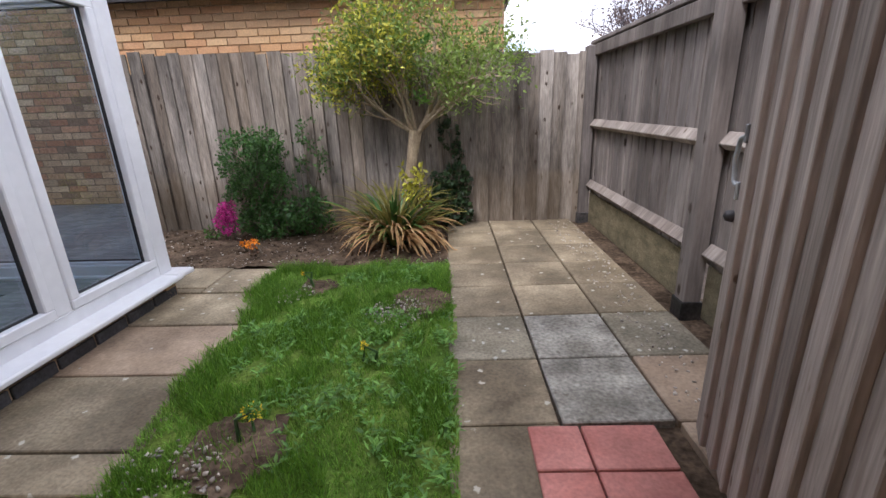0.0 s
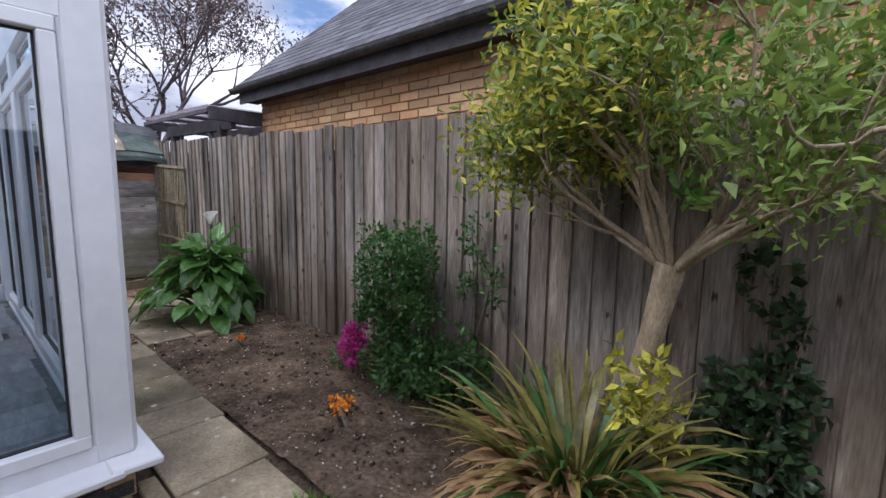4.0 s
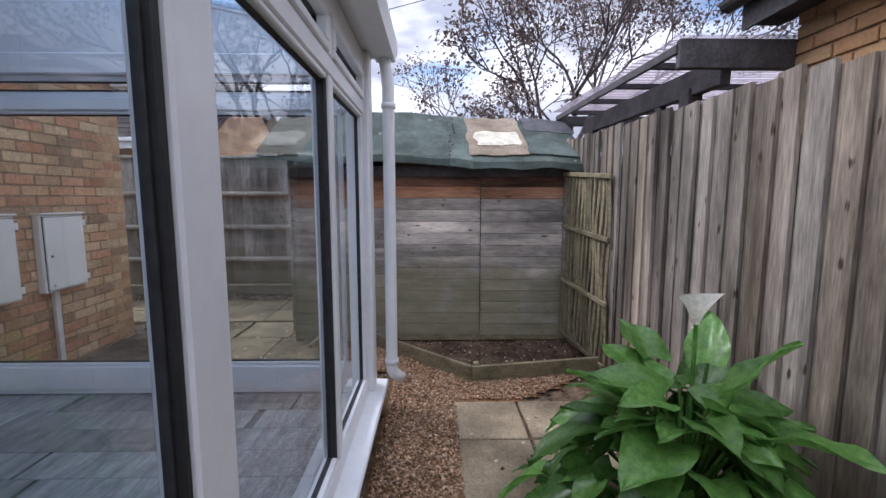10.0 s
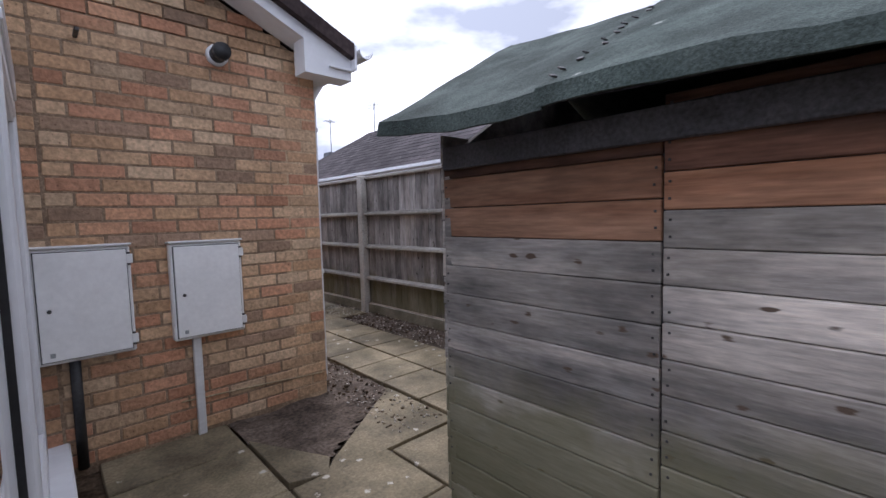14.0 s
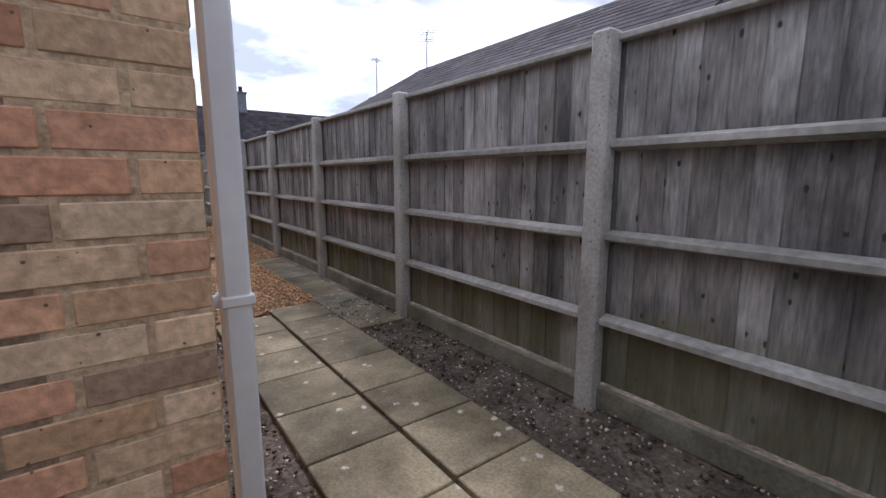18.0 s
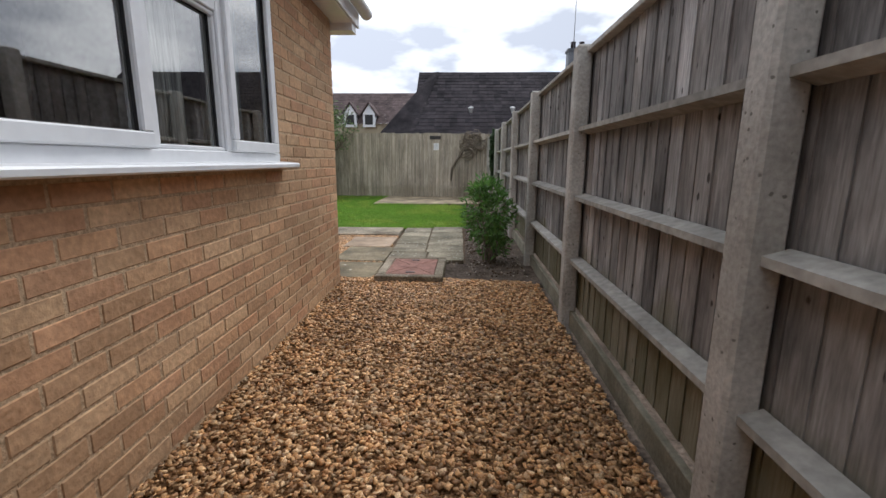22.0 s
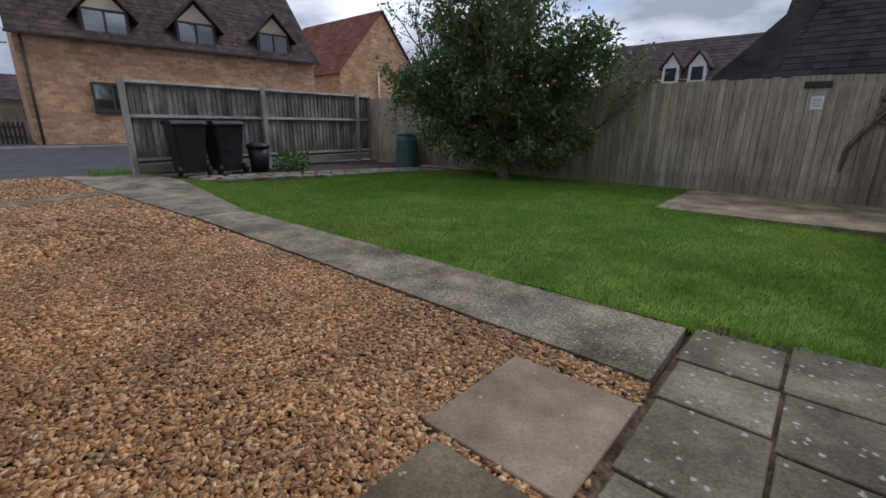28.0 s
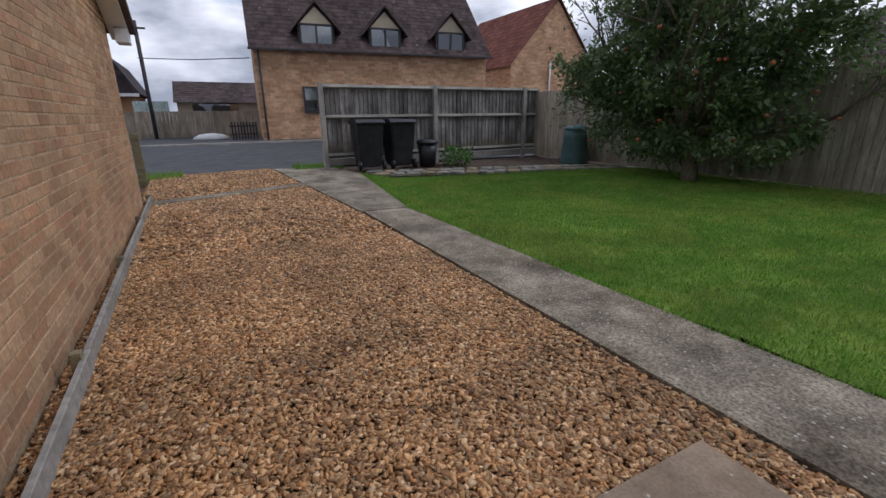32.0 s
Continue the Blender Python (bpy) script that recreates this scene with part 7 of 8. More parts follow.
def air_brick(y, z, x=HX):
    a = thing("air_brick", "cream perforated air brick", "air brick", "air bricks", at=(x, y, z))
    piece("plate", (0.022, 0.215, 0.14), (-0.004, 0, 0), air_mat, a, c=0.004)
    for i in range(6):
        for j in range(4):
            piece("slot", (0.004, 0.016, 0.016), (-0.016, -0.08 + 0.032 * i, -0.045 + 0.03 * j), seal_black, a, c=0.001)


air_brick(-4.31, 0.41)
air_brick(-0.62, 0.42)
air_brick(-4.29, 1.975)
cab = thing("wall_cable", "thin tan cable clipped along the brick wall", "cable")
tube("cable_run", [(-5.9, HN + 0.012, 0.22), (-6.4, HN + 0.012, 0.19), (-6.8, HN + 0.012, 0.16), (HX - 0.015, HN - 0.1, 0.13), (HX - 0.013, -0.8, 0.07), (HX - 0.013, -1.5, 0.14), (HX - 0.013, -2.1, 0.3), (HX - 0.013, -2.2, 0.42), (HX - 0.013, -2.2, 0.6)], 0.005, twine_mat, cab, sides=6, bend=False)

for ob in list(scene.objects):
    if ob.parent is None and ob.name.split(".")[0] in ("window_1", "window_2", "window_3", "curtain", "meter_box", "boiler_flue", "wall_bracket", "square_downpipe", "soil_pipe", "garden_tap", "waste_pipe", "drain_gully", "air_brick", "wall_cable"):
        ob.matrix_basis = ASKEW @ ob.matrix_basis

# edging board along the front wall
edging = thing("timber_edging", "weathered timber edging board along the house wall", "edging")
for k in range(4):
    piece("edging_board", (1.8, 0.03, 0.13), (-5.3 + k * 1.81, -10.43 + 0.05 * k, 0.045), wood_rail, edging, (0, 0, 1.4))
    piece("peg", (0.05, 0.05, 0.2), (-4.5 + k * 1.81, -10.385 + 0.05 * k, 0.05), wood_edge, edging)

# ---- trellis and bed edging by the shed ----
trellis = thing("broken_trellis", "broken woven lath trellis panel leaning by the shed", "trellis")
TA, TB = Vector((-6.5, 4.27, 0)), Vector((-5.78, 4.36, 0))
td = (TB - TA)
tl, ta = td.length, math.degrees(math.atan2(td.y, td.x))
trellis.matrix_basis = pose(TA.x, TA.y, 0.03, 0, 0, ta)
rng = random.Random(41)
for k in range(14):
    xx = 0.02 + tl * k / 13.5
    vs, fs = [], []
    wob = rng.uniform(0.004, 0.03)
    for i in range(9):
        z = 0.02 + 1.4 * i / 8
        o = wob * math.sin(i * 1.3 + k)
        vs += [(xx + o - 0.016, -0.006, z), (xx + o + 0.016, -0.006, z), (xx + o + 0.016, 0.0, z), (xx + o - 0.016, 0.0, z)]
    for i in range(8):
        for q in range(4):
            fs.append((4 * i + q, 4 * i + (q + 1) % 4, 4 * i + 4 + (q + 1) % 4, 4 * i + 4 + q))
    fs += [(3, 2, 1, 0), (32, 33, 34, 35)]
    raw("lath", vs, fs, wood_edge, trellis)
for z in (0.06, 0.52, 0.98, 1.42):
    piece("crossbar", (tl + 0.05, 0.02, 0.035), (tl / 2, -0.018, z), wood_edge, trellis, (0, 4, 0))
bed_edge = thing("bed_edging", "low damp timber boards edging the soil bed", "edging")
for (x0, y0), (x1, y1) in (((-6.62, 2.45), (-5.68, 3.4)), ((-5.68, 3.4), (-5.85, 4.38))):
    ln = math.hypot(x1 - x0, y1 - y0)
    piece("edging_board", (ln, 0.03, 0.13), ((x0 + x1) / 2, (y0 + y1) / 2, 0.05), wood_edge, bed_edge, (0, 0, math.degrees(math.atan2(y1 - y0, x1 - x0))))
piece("corner_peg", (0.04, 0.04, 0.16), (-5.71, 3.43, 0.055), wood_edge, bed_edge)

# ---- bins and garden things ----
def wheelie(x, y, rz):
    b = thing("wheelie_bin", "black plastic wheelie bin with a closed lid", "bin", "wheelie bins", at=(x, y, 0))
    b.matrix_basis = pose(x, y, 0.02, 0, 0, rz) @ Matrix.Diagonal((1.12, 1.12, 1.06, 1))
    bm = bmesh.new()
    lo = [bm.verts.new((sx_ * 0.22, sy_ * 0.24, 0.05)) for sx_, sy_ in ((-1, -1), (1, -1), (1, 1), (-1, 1))]
    hi = [bm.verts.new((sx_ * 0.29, sy_ * 0.33, 1.0)) for sx_, sy_ in ((-1, -1), (1, -1), (1, 1), (-1, 1))]
    for i in range(4):
        bm.faces.new((lo[i], lo[(i + 1) % 4], hi[(i + 1) % 4], hi[i]))
    bm.faces.new(lo[::-1])
    bm.faces.new(hi)
    bmesh.ops.bevel(bm, geom=bm.edges[:], offset=0.025, segments=2, affect="EDGES")
    part("body", bm, plastic_black, b, smooth=False)
    joined("rim", [((0.62, 0.7, 0.035), (0, 0, 1.01), 0, 0.01)], plastic_black, b)
    bm = bmesh.new()
    pr = [(-0.36, 1.03), (0.36, 1.03), (0.34, 1.07), (0.1, 1.1), (-0.25, 1.09)]
    a_ = [bm.verts.new((-0.31, y_, z_)) for y_, z_ in pr]
    c_ = [bm.verts.new((0.31, y_, z_)) for y_, z_ in pr]
    bm.faces.new(a_)
    bm.faces.new(c_[::-1])
    for i in range(5):
        bm.faces.new((a_[i], a_[(i + 1) % 5], c_[(i + 1) % 5], c_[i]))
    part("lid", bm, plastic_black, b)
    tube("handle", [(-0.22, -0.36, 1.0), (-0.22, -0.41, 1.03), (0.22, -0.41, 1.03), (0.22, -0.36, 1.0)], 0.014, plastic_black, b)
    for s in (-1, 1):
        w = tube("wheel", [(s * 0.24, -0.28, 0.1), (s * 0.29, -0.28, 0.1)], 0.1, plastic_black, b, "", 20)
    return b


wheelie(3.42, -14.62, -93)
wheelie(3.38, -15.4, -88)
small_bin = thing("small_bin", "small dark food-waste bin", "bin", at=(3.15, -16.1, 0.02))
lathe("body", [(0.2, 0.0), (0.25, 0.56)], (0, 0, 0), plastic_black, small_bin, sides=16)
lathe("lid", [(0.28, 0.56), (0.28, 0.6), (0.2, 0.66), (0.02, 0.67)], (0, 0, 0), plastic_black, small_bin, sides=16)
butt = thing("compost_bin", "faded green plastic compost bin under the tree", "compost bin", at=(1.75, -19.75, 0.0))
lathe("body", [(0.36, 0), (0.36, 0.04), (0.33, 0.3), (0.335, 0.32), (0.3, 0.62), (0.305, 0.64), (0.27, 0.86)], (0, 0, 0), plastic_green, butt, sides=24)
lathe("lid", [(0.29, 0.86), (0.29, 0.9), (0.2, 0.95), (0.03, 0.97)], (0, 0, 0), plastic_green, butt, sides=24)
sack = tagged(lathe("rubble_bag", [(0.6, 0), (0.62, 0.12), (0.4, 0.3), (0.12, 0.36)], (22.5, -11.6, 0.05), box_white, None, "", 14, 1.6), "white rubble bag lying across the road", "bag")
scrap = tagged(piece("wood_offcut", (0.05, 0.34, 0.03), (-6.28, 2.25, 0.17), wood_edge, None, (35, 0, 20)), "short timber offcut leaning by the shed", "timber")
sign = thing("gate_plate", "small faded plate and latch on the boarded fence", "sign", at=(-6.98, -20.2, 1.55))
piece("plate", (0.16, 0.008, 0.2), (0, 0.008, 0), box_white, sign, c=0.002)
for k in range(4):
    piece("text_bar", (0.11, 0.003, 0.012), (0, 0.014, 0.05 - k * 0.032), metal_grey, sign, c=0.001)
piece("latch_plate", (0.34, 0.02, 0.1), (0.03, 0.012, 0.27), metal_dark, sign, c=0.004)

# ---- aerials, chimney and wires ----
def aerial(x, y, z, h, spread, rz):
    a = thing("tv_aerial", "thin metal television aerial", "aerial", "aerials", at=(x, y, z))
    a.matrix_basis = pose(x, y, z, 0, 0, rz)
    tube("mast", [(0, 0, 0), (0, 0, h)], 0.02, metal_grey, a, sides=6)
    tube("boom", [(-spread / 2, 0, h - 0.1), (spread / 2, 0, h - 0.1)], 0.012, metal_grey, a, sides=6)
    for k in range(6):
        xx = -spread / 2 + spread * k / 5
        tube("element", [(xx, -0.22, h - 0.1), (xx, 0.22, h - 0.1)], 0.008, metal_grey, a, sides=5)


aerial(-14.1, -9.6, 4.2, 1.0, 1.0, 60)
aerial(-14.95, -14.22, 4.1, 1.5, 0.5, 20)
aerial(-12.9, -28.7, 6.2, 2.6, 0.6, 20)
wire = thing("overhead_wire", "thin overhead wire across the sky", "wire")
tube("wire_strand", [(-25, -12, 3.0), (-25, -3.7, 7.45), (-25, 0.7, 10.2), (-25, 10, 12.6), (-25, 30, 19)], 0.018, metal_dark, wire, sides=5, bend=False)
wire2 = thing("overhead_wire", "thin overhead wire beside the road", "wire")
tube("wire_strand", [(26, -8.45, 4.69), (23, -11.2, 4.4), (20.05, -13.95, 4.3)], 0.025, metal_dark, wire2, sides=5, bend=False)

# ---- plants ----
def unit(rng):
    while True:
        v = Vector((rng.uniform(-1, 1), rng.uniform(-1, 1), rng.uniform(-1, 1)))
        if 0.05 < v.length < 1:
            return v.normalized()


def limbs(start, dirn, length, radius, depth, rng, spread=0.6, up=0.15, out=None, ends=None, min_r=0.004, kids=3, shrink=0.68):
    """A branching skeleton: a list of (points, radii), and the twig ends."""
    out, ends = ([] if out is None else out), ([] if ends is None else ends)
    p, d = Vector(start), Vector(dirn).normalized()
    pts, rad = [p.copy()], [radius]
    n = 4
    for i in range(n):
        d = (d + unit(rng) * 0.22 + Vector((0, 0, up * 0.3))).normalized()
        p = p + d * (length / n)
        pts.append(p.copy())
        rad.append(max(min_r, radius * (1 - 0.45 * (i + 1) / n)))
    out.append((pts, rad))
    if depth == 0:
        ends += [(pts[-1], d), (pts[-2], d)]
        return out, ends
    for k in range(kids):
        q = pts[-1] if k == 0 else pts[rng.choice((2, 3, 4))]
        nd = (d + unit(rng) * spread + Vector((0, 0, up))).normalized()
        limbs(q, nd, length * shrink * rng.uniform(0.8, 1.2), max(min_r, radius * 0.56), depth - 1, rng, spread, up, out, ends, min_r, kids, shrink)
    return out, ends


def wood_mesh(name, branches, material, parent, sides=6):
    vs, fs = [], []
    for pts, rad in branches:
        base = len(vs)
        sd = None
        for i, p in enumerate(pts):
            d = (pts[min(i + 1, len(pts) - 1)] - pts[max(i - 1, 0)]).normalized()
            sd = d.orthogonal().normalized() if sd is None else (sd - d * sd.dot(d)).normalized()
            u = d.cross(sd)
            ns = sides
            vs += [tuple(p + (sd * math.cos(2 * math.pi * k / ns) + u * math.sin(2 * math.pi * k / ns)) * rad[i]) for k in range(ns)]
        for i in range(len(pts) - 1):
            for k in range(sides):
                a, b = base + i * sides + k, base + i * sides + (k + 1) % sides
                fs.append((a, b, b + sides, a + sides))
    return raw(name, vs, fs, material, parent, "", True)


def crown(name, ends, per, spread, size, material, parent, rng, label="", slim=0.42, keep=None):
    c, d, n, ln, w = [], [], [], [], []
    for p, way in ends:
        for _ in range(per):
            q = p + unit(rng) * spread * rng.random() ** 0.6
            if keep and not keep(q):
                continue
            c.append(tuple(q))
            v = (way * 0.6 + unit(rng)).normalized()
            d.append(tuple(v))
            nn = unit(rng) + Vector((0, 0, 0.9))
            n.append(tuple(nn))
            s = size * rng.uniform(0.6, 1.3)
            ln.append(s)
            w.append(s * slim)
    return cards(name, c, d, n, ln, w, material, parent, label) if c else None


# privet tree by the fence
rng = random.Random(51)
privet = thing("privet_tree", "small yellow-green privet tree with a bare forked trunk", "tree", at=(0, 0, 0))
trunk_top = Vector((-0.31, 4.08, 0.93))
br = [([Vector((-0.46, 4.12, -0.03)), Vector((-0.43, 4.12, 0.3)), Vector((-0.36, 4.1, 0.66)), trunk_top], [0.06, 0.052, 0.05, 0.062])]
ends = []
for k in range(11):
    a = 2 * math.pi * k / 11 + rng.uniform(-0.2, 0.2)
    dirn = Vector((math.cos(a) * 1.1 - 0.06, math.sin(a) * 0.34 - 0.1, rng.uniform(0.5, 1.5)))
    limbs(trunk_top - Vector((0, 0, 0.05)), dirn, rng.uniform(0.42, 0.56), 0.018, 2, rng, 0.75, 0.14, br, ends, 0.003, 4, 0.72)
br = br[:1] + [q for q in br[1:] if q[0][-1].z > 1.12]
ends = [(p, d) for p, d in ends if p.z > 1.18]
wood_mesh("trunk", br, bark_pale, privet)
crown("crown", ends, 30, 0.21, 0.046, leaf_privet_dark, privet, rng, "green inner leaves", 0.38)
crown("outer_crown", [e for e in ends if e[0].x < -0.35 or e[0].z > 1.85], 22, 0.19, 0.048, leaf_privet, privet, rng, "yellow-green outer leaves", 0.4)
for k, (dx, dy, dz) in enumerate(((-0.16, -0.12, 0.3), (0.08, -0.14, 0.2), (0.3, -0.16, 0.42), (0.1, -0.2, 0.62), (0.46, -0.12, 0.6))):
    tip = trunk_top + Vector((dx, dy, dz))
    crown("leafy_shoot", [(tip + Vector((0, 0, 0.03 * q)), Vector((0.2, -0.3, 1))) for q in range(4)], 6, 0.06, 0.07, leaf_weed if k % 2 else leaf_privet, privet, rng, "", 0.34)

sucker = thing("privet_shoot", "bright yellow-green young privet shoot", "shrub", at=(0, 0, 0))
wood_mesh("stem", [([Vector((-0.38 + 0.04 * k, 3.98, 0.0)), Vector((-0.36 + 0.05 * k, 3.93, 0.28)), Vector((-0.34 + 0.06 * k, 3.9, 0.52))], [0.005, 0.004, 0.003]) for k in range(4)], bark_pale, sucker)
crown("leaves", [(Vector((-0.34 + rng.uniform(-0.1, 0.14), 3.9 + rng.uniform(-0.08, 0.08), rng.uniform(0.3, 0.6))), Vector((0, 0, 1))) for k in range(40)], 5, 0.05, 0.06, leaf_privet, sucker, rng)


def bush(name, label, blobs, count, size, material, rng, at_ground, stems=9, bark_mat=bark, slim=0.55, category="shrub"):
    """Leaves in a few uneven masses over real stems. blobs: (centre, radii)."""
    b = thing(name, label, category)
    br = []
    for k in range(stems):
        c, r = blobs[k % len(blobs)]
        tip = Vector(c) + Vector((rng.uniform(-1, 1) * r[0] * 0.7, rng.uniform(-1, 1) * r[1] * 0.7, rng.uniform(0, 0.8) * r[2]))
        foot = Vector(at_ground) + Vector((rng.uniform(-0.08, 0.08), rng.uniform(-0.06, 0.06), 0))
        mid = foot.lerp(tip, 0.5) + unit(rng) * 0.05
        br.append(([foot, mid, tip], [0.01, 0.007, 0.003]))
    for one in br:
        wood_mesh("stem", [one], bark_mat, b, 5)
    tot = sum(r[0] * r[1] * r[2] for _, r in blobs)
    c, d, n, ln, w = [], [], [], [], []
    for cen, r in blobs:
        k = int(count * r[0] * r[1] * r[2] / tot)
        while k > 0:
            u = unit(rng)
            f = rng.random() ** 0.35
            q = Vector((cen[0] + u.x * r[0] * f, cen[1] + u.y * r[1] * f, cen[2] + u.z * r[2] * f))
            k -= 1
            if q.z < 0.0 or (r[0] > 0.06 and noise.noise(q * 7) < -0.22):
                continue
            q += u * 0.06 * noise.noise(q * 3)
            c.append(tuple(q))
            d.append(tuple((u + unit(rng) * 0.9 + Vector((0, 0, 0.25))).normalized()))
            n.append(tuple(unit(rng) + Vector((0, 0, 0.8)) + u * 0.5))
            s = size * rng.uniform(0.6, 1.3)
            ln.append(s)
            w.append(s * slim)
    cards("foliage", c, d, n, ln, w, material, b)
    return b


rng = random.Random(52)
def spray(centre, radii, count, seed, r):
    """Small uneven masses round a larger one, so that its outline breaks up."""
    g = random.Random(seed)
    out = []
    for _ in range(count):
        u = unit(g)
        q = r * g.uniform(0.6, 1.3)
        out.append(((centre[0] + u.x * radii[0], centre[1] + u.y * radii[1] * 0.8, max(0.08, centre[2] + u.z * radii[2])), (q, q * 0.8, q)))
    return out


bush("evergreen_shrub", "deep green small-leaved shrub against the fence", [((-1.88, 4.08, 0.62), (0.26, 0.2, 0.3)), ((-1.82, 4.06, 0.34), (0.22, 0.2, 0.3)), ((-1.68, 4.08, 0.7), (0.2, 0.16, 0.22))] + spray((-1.82, 4.06, 0.6), (0.34, 0.22, 0.4), 28, 5, 0.075), 8200, 0.033, leaf_bush, rng, (-1.88, 4.12, -0.02), 16)
bush("low_shrub", "low spreading green shrub beside the taller one", [((-1.66, 4.04, 0.16), (0.34, 0.24, 0.17)), ((-1.38, 4.06, 0.2), (0.24, 0.2, 0.2))] + spray((-1.55, 4.02, 0.18), (0.42, 0.24, 0.2), 12, 6, 0.08), 2600, 0.045, leaf_bush, rng, (-1.6, 4.1, -0.02), 12)
bush("climbing_stem", "thin leafy stem climbing the fence", [((-1.34, 4.26, 0.93), (0.1, 0.05, 0.13)), ((-1.44, 4.28, 0.72), (0.09, 0.04, 0.2)), ((-1.24, 4.27, 0.62), (0.07, 0.04, 0.16))], 300, 0.042, leaf_bush, rng, (-1.42, 4.28, -0.02), 6)
bush("ivy", "dark ivy creeping up the fence boards", [((-0.02, 4.28, 0.2), (0.2, 0.08, 0.22)), ((0.0, 4.3, 0.44), (0.17, 0.05, 0.16)), ((0.07, 4.32, 0.68), (0.06, 0.03, 0.12)), ((-0.02, 4.32, 0.86), (0.07, 0.03, 0.12)), ((-0.1, 4.32, 1.02), (0.06, 0.03, 0.1))], 1100, 0.05, leaf_ivy, rng, (0.0, 4.33, -0.02), 8, bark, 0.9, "ivy")
pink = bush("pink_flower_plant", "mound of magenta-pink flowers", [((-2.12, 3.99, 0.16), (0.12, 0.12, 0.15)), ((-2.09, 3.97, 0.28), (0.09, 0.09, 0.1))], 950, 0.024, petal_pink, rng, (-2.13, 4.04, -0.02), 6, bark, 0.9, "flower")
bush("pink_flower_leaves", "small green leaves under the pink flowers", [((-2.24, 4.0, 0.06), (0.11, 0.1, 0.07))], 160, 0.035, leaf_fresh, rng, (-2.24, 4.02, -0.02), 4, bark, 0.5, "plant")
for k, (fx, fy) in enumerate(((-1.78, 3.6), (-1.68, 3.55), (-1.73, 3.63), (-3.16, 3.72))):
    bush("marigold", "small orange marigold flower in the soil", [((fx, fy, 0.06), (0.035, 0.03, 0.02))], 60, 0.022, petal_orange, rng, (fx, fy, -0.02), 3, bark, 0.9, "flower")
bush("passage_shrub", "fresh green leafy shrub by the path", [((-8.14, -11.25, 0.55), (0.28, 0.28, 0.4)), ((-8.2, -11.35, 0.25), (0.2, 0.2, 0.25)), ((-8.05, -11.2, 0.8), (0.16, 0.16, 0.2))], 2600, 0.075, leaf_fresh, rng, (-8.17, -11.3, -0.02), 14, bark, 0.3)
bush("bin_plant", "low leafy plant beside the bins", [((2.95, -16.85, 0.22), (0.42, 0.4, 0.24))], 420, 0.13, leaf_fresh, rng, (2.95, -16.85, -0.02), 8, bark, 0.4)
bush("ivy", "ivy hanging over the grey board fence", [((-8.53, -17.15, 1.35), (0.05, 0.18, 0.5)), ((-8.53, -17.0, 0.8), (0.05, 0.12, 0.3))], 700, 0.07, leaf_ivy, rng, (-8.52, -17.1, -0.02), 5, bark, 0.9, "ivy")

for ob in list(scene.objects):
    if ob.parent is None and ob.name.split(".")[0] in ("privet_tree", "privet_shoot", "evergreen_shrub", "low_shrub", "climbing_stem", "pink_flower_plant", "pink_flower_leaves", "marigold") or (ob.name == "ivy"):
        ob.matrix_basis = pose(0.12, 0.1, 0, 0, 0, 0.6) @ ob.matrix_basis

vine = thing("bare_vine", "tangled bare brown vine on the fence", "vine")
rng = random.Random(53)
vb = [([Vector((-7.44, -20.18, 0.52)), Vector((-7.46, -20.16, 0.86)), Vector((-7.6, -20.15, 1.12)), Vector((-7.77, -20.15, 1.37)), Vector((-7.86, -20.14, 1.6))], [0.026, 0.034, 0.032, 0.03, 0.024])]
for k in range(34):
    p = Vector((-8.02 + rng.uniform(-0.16, 0.16), -20.15 + rng.uniform(-0.02, 0.03), 1.62 + rng.uniform(-0.16, 0.18)))
    pts = [p]
    a = rng.uniform(0, 6.28)
    bend = rng.choice((-0.75, 0.75))
    for i in range(6):
        a += bend + rng.uniform(-0.4, 0.4)
        p = p + Vector((math.cos(a) * 0.12, rng.uniform(-0.012, 0.014), math.sin(a) * 0.1))
        pts.append(p)
    vb.append((pts, [0.018, 0.018, 0.017, 0.015, 0.013, 0.01, 0.008]))
wood_mesh("stem", vb, bark, vine)


# sword-leaved clump
def ribbon(base, az, length, lift, droop, width, vs, fs, twist=0.0, n=7):
    d = Vector((math.cos(az), math.sin(az), 0))
    side = Vector((-math.sin(az), math.cos(az), 0))
    p, ang_ = Vector(base), lift
    start = len(vs)
    for i in range(n + 1):
        f = i / n
        w = width * (0.75 + 0.5 * f) * (1 - max(0, f - 0.5) * 1.9) * 0.5 + 0.001
        s = side * math.cos(twist * f) + Vector((0, 0, 1)) * math.sin(twist * f)
        up = Vector((0, 0, 1)) * 0.25 * w
        vs += [tuple(p - s * w + up), tuple(p), tuple(p + s * w + up)]
        p = p + (d * math.cos(ang_) + Vector((0, 0, 1)) * math.sin(ang_)) * (length / n)
        ang_ -= droop / n * (0.4 + 1.2 * f)
        if p.z < 0.01:
            p.z = 0.01
    for i in range(n):
        a = start + 3 * i
        fs += [(a, a + 1, a + 4, a + 3), (a + 1, a + 2, a + 5, a + 4)]


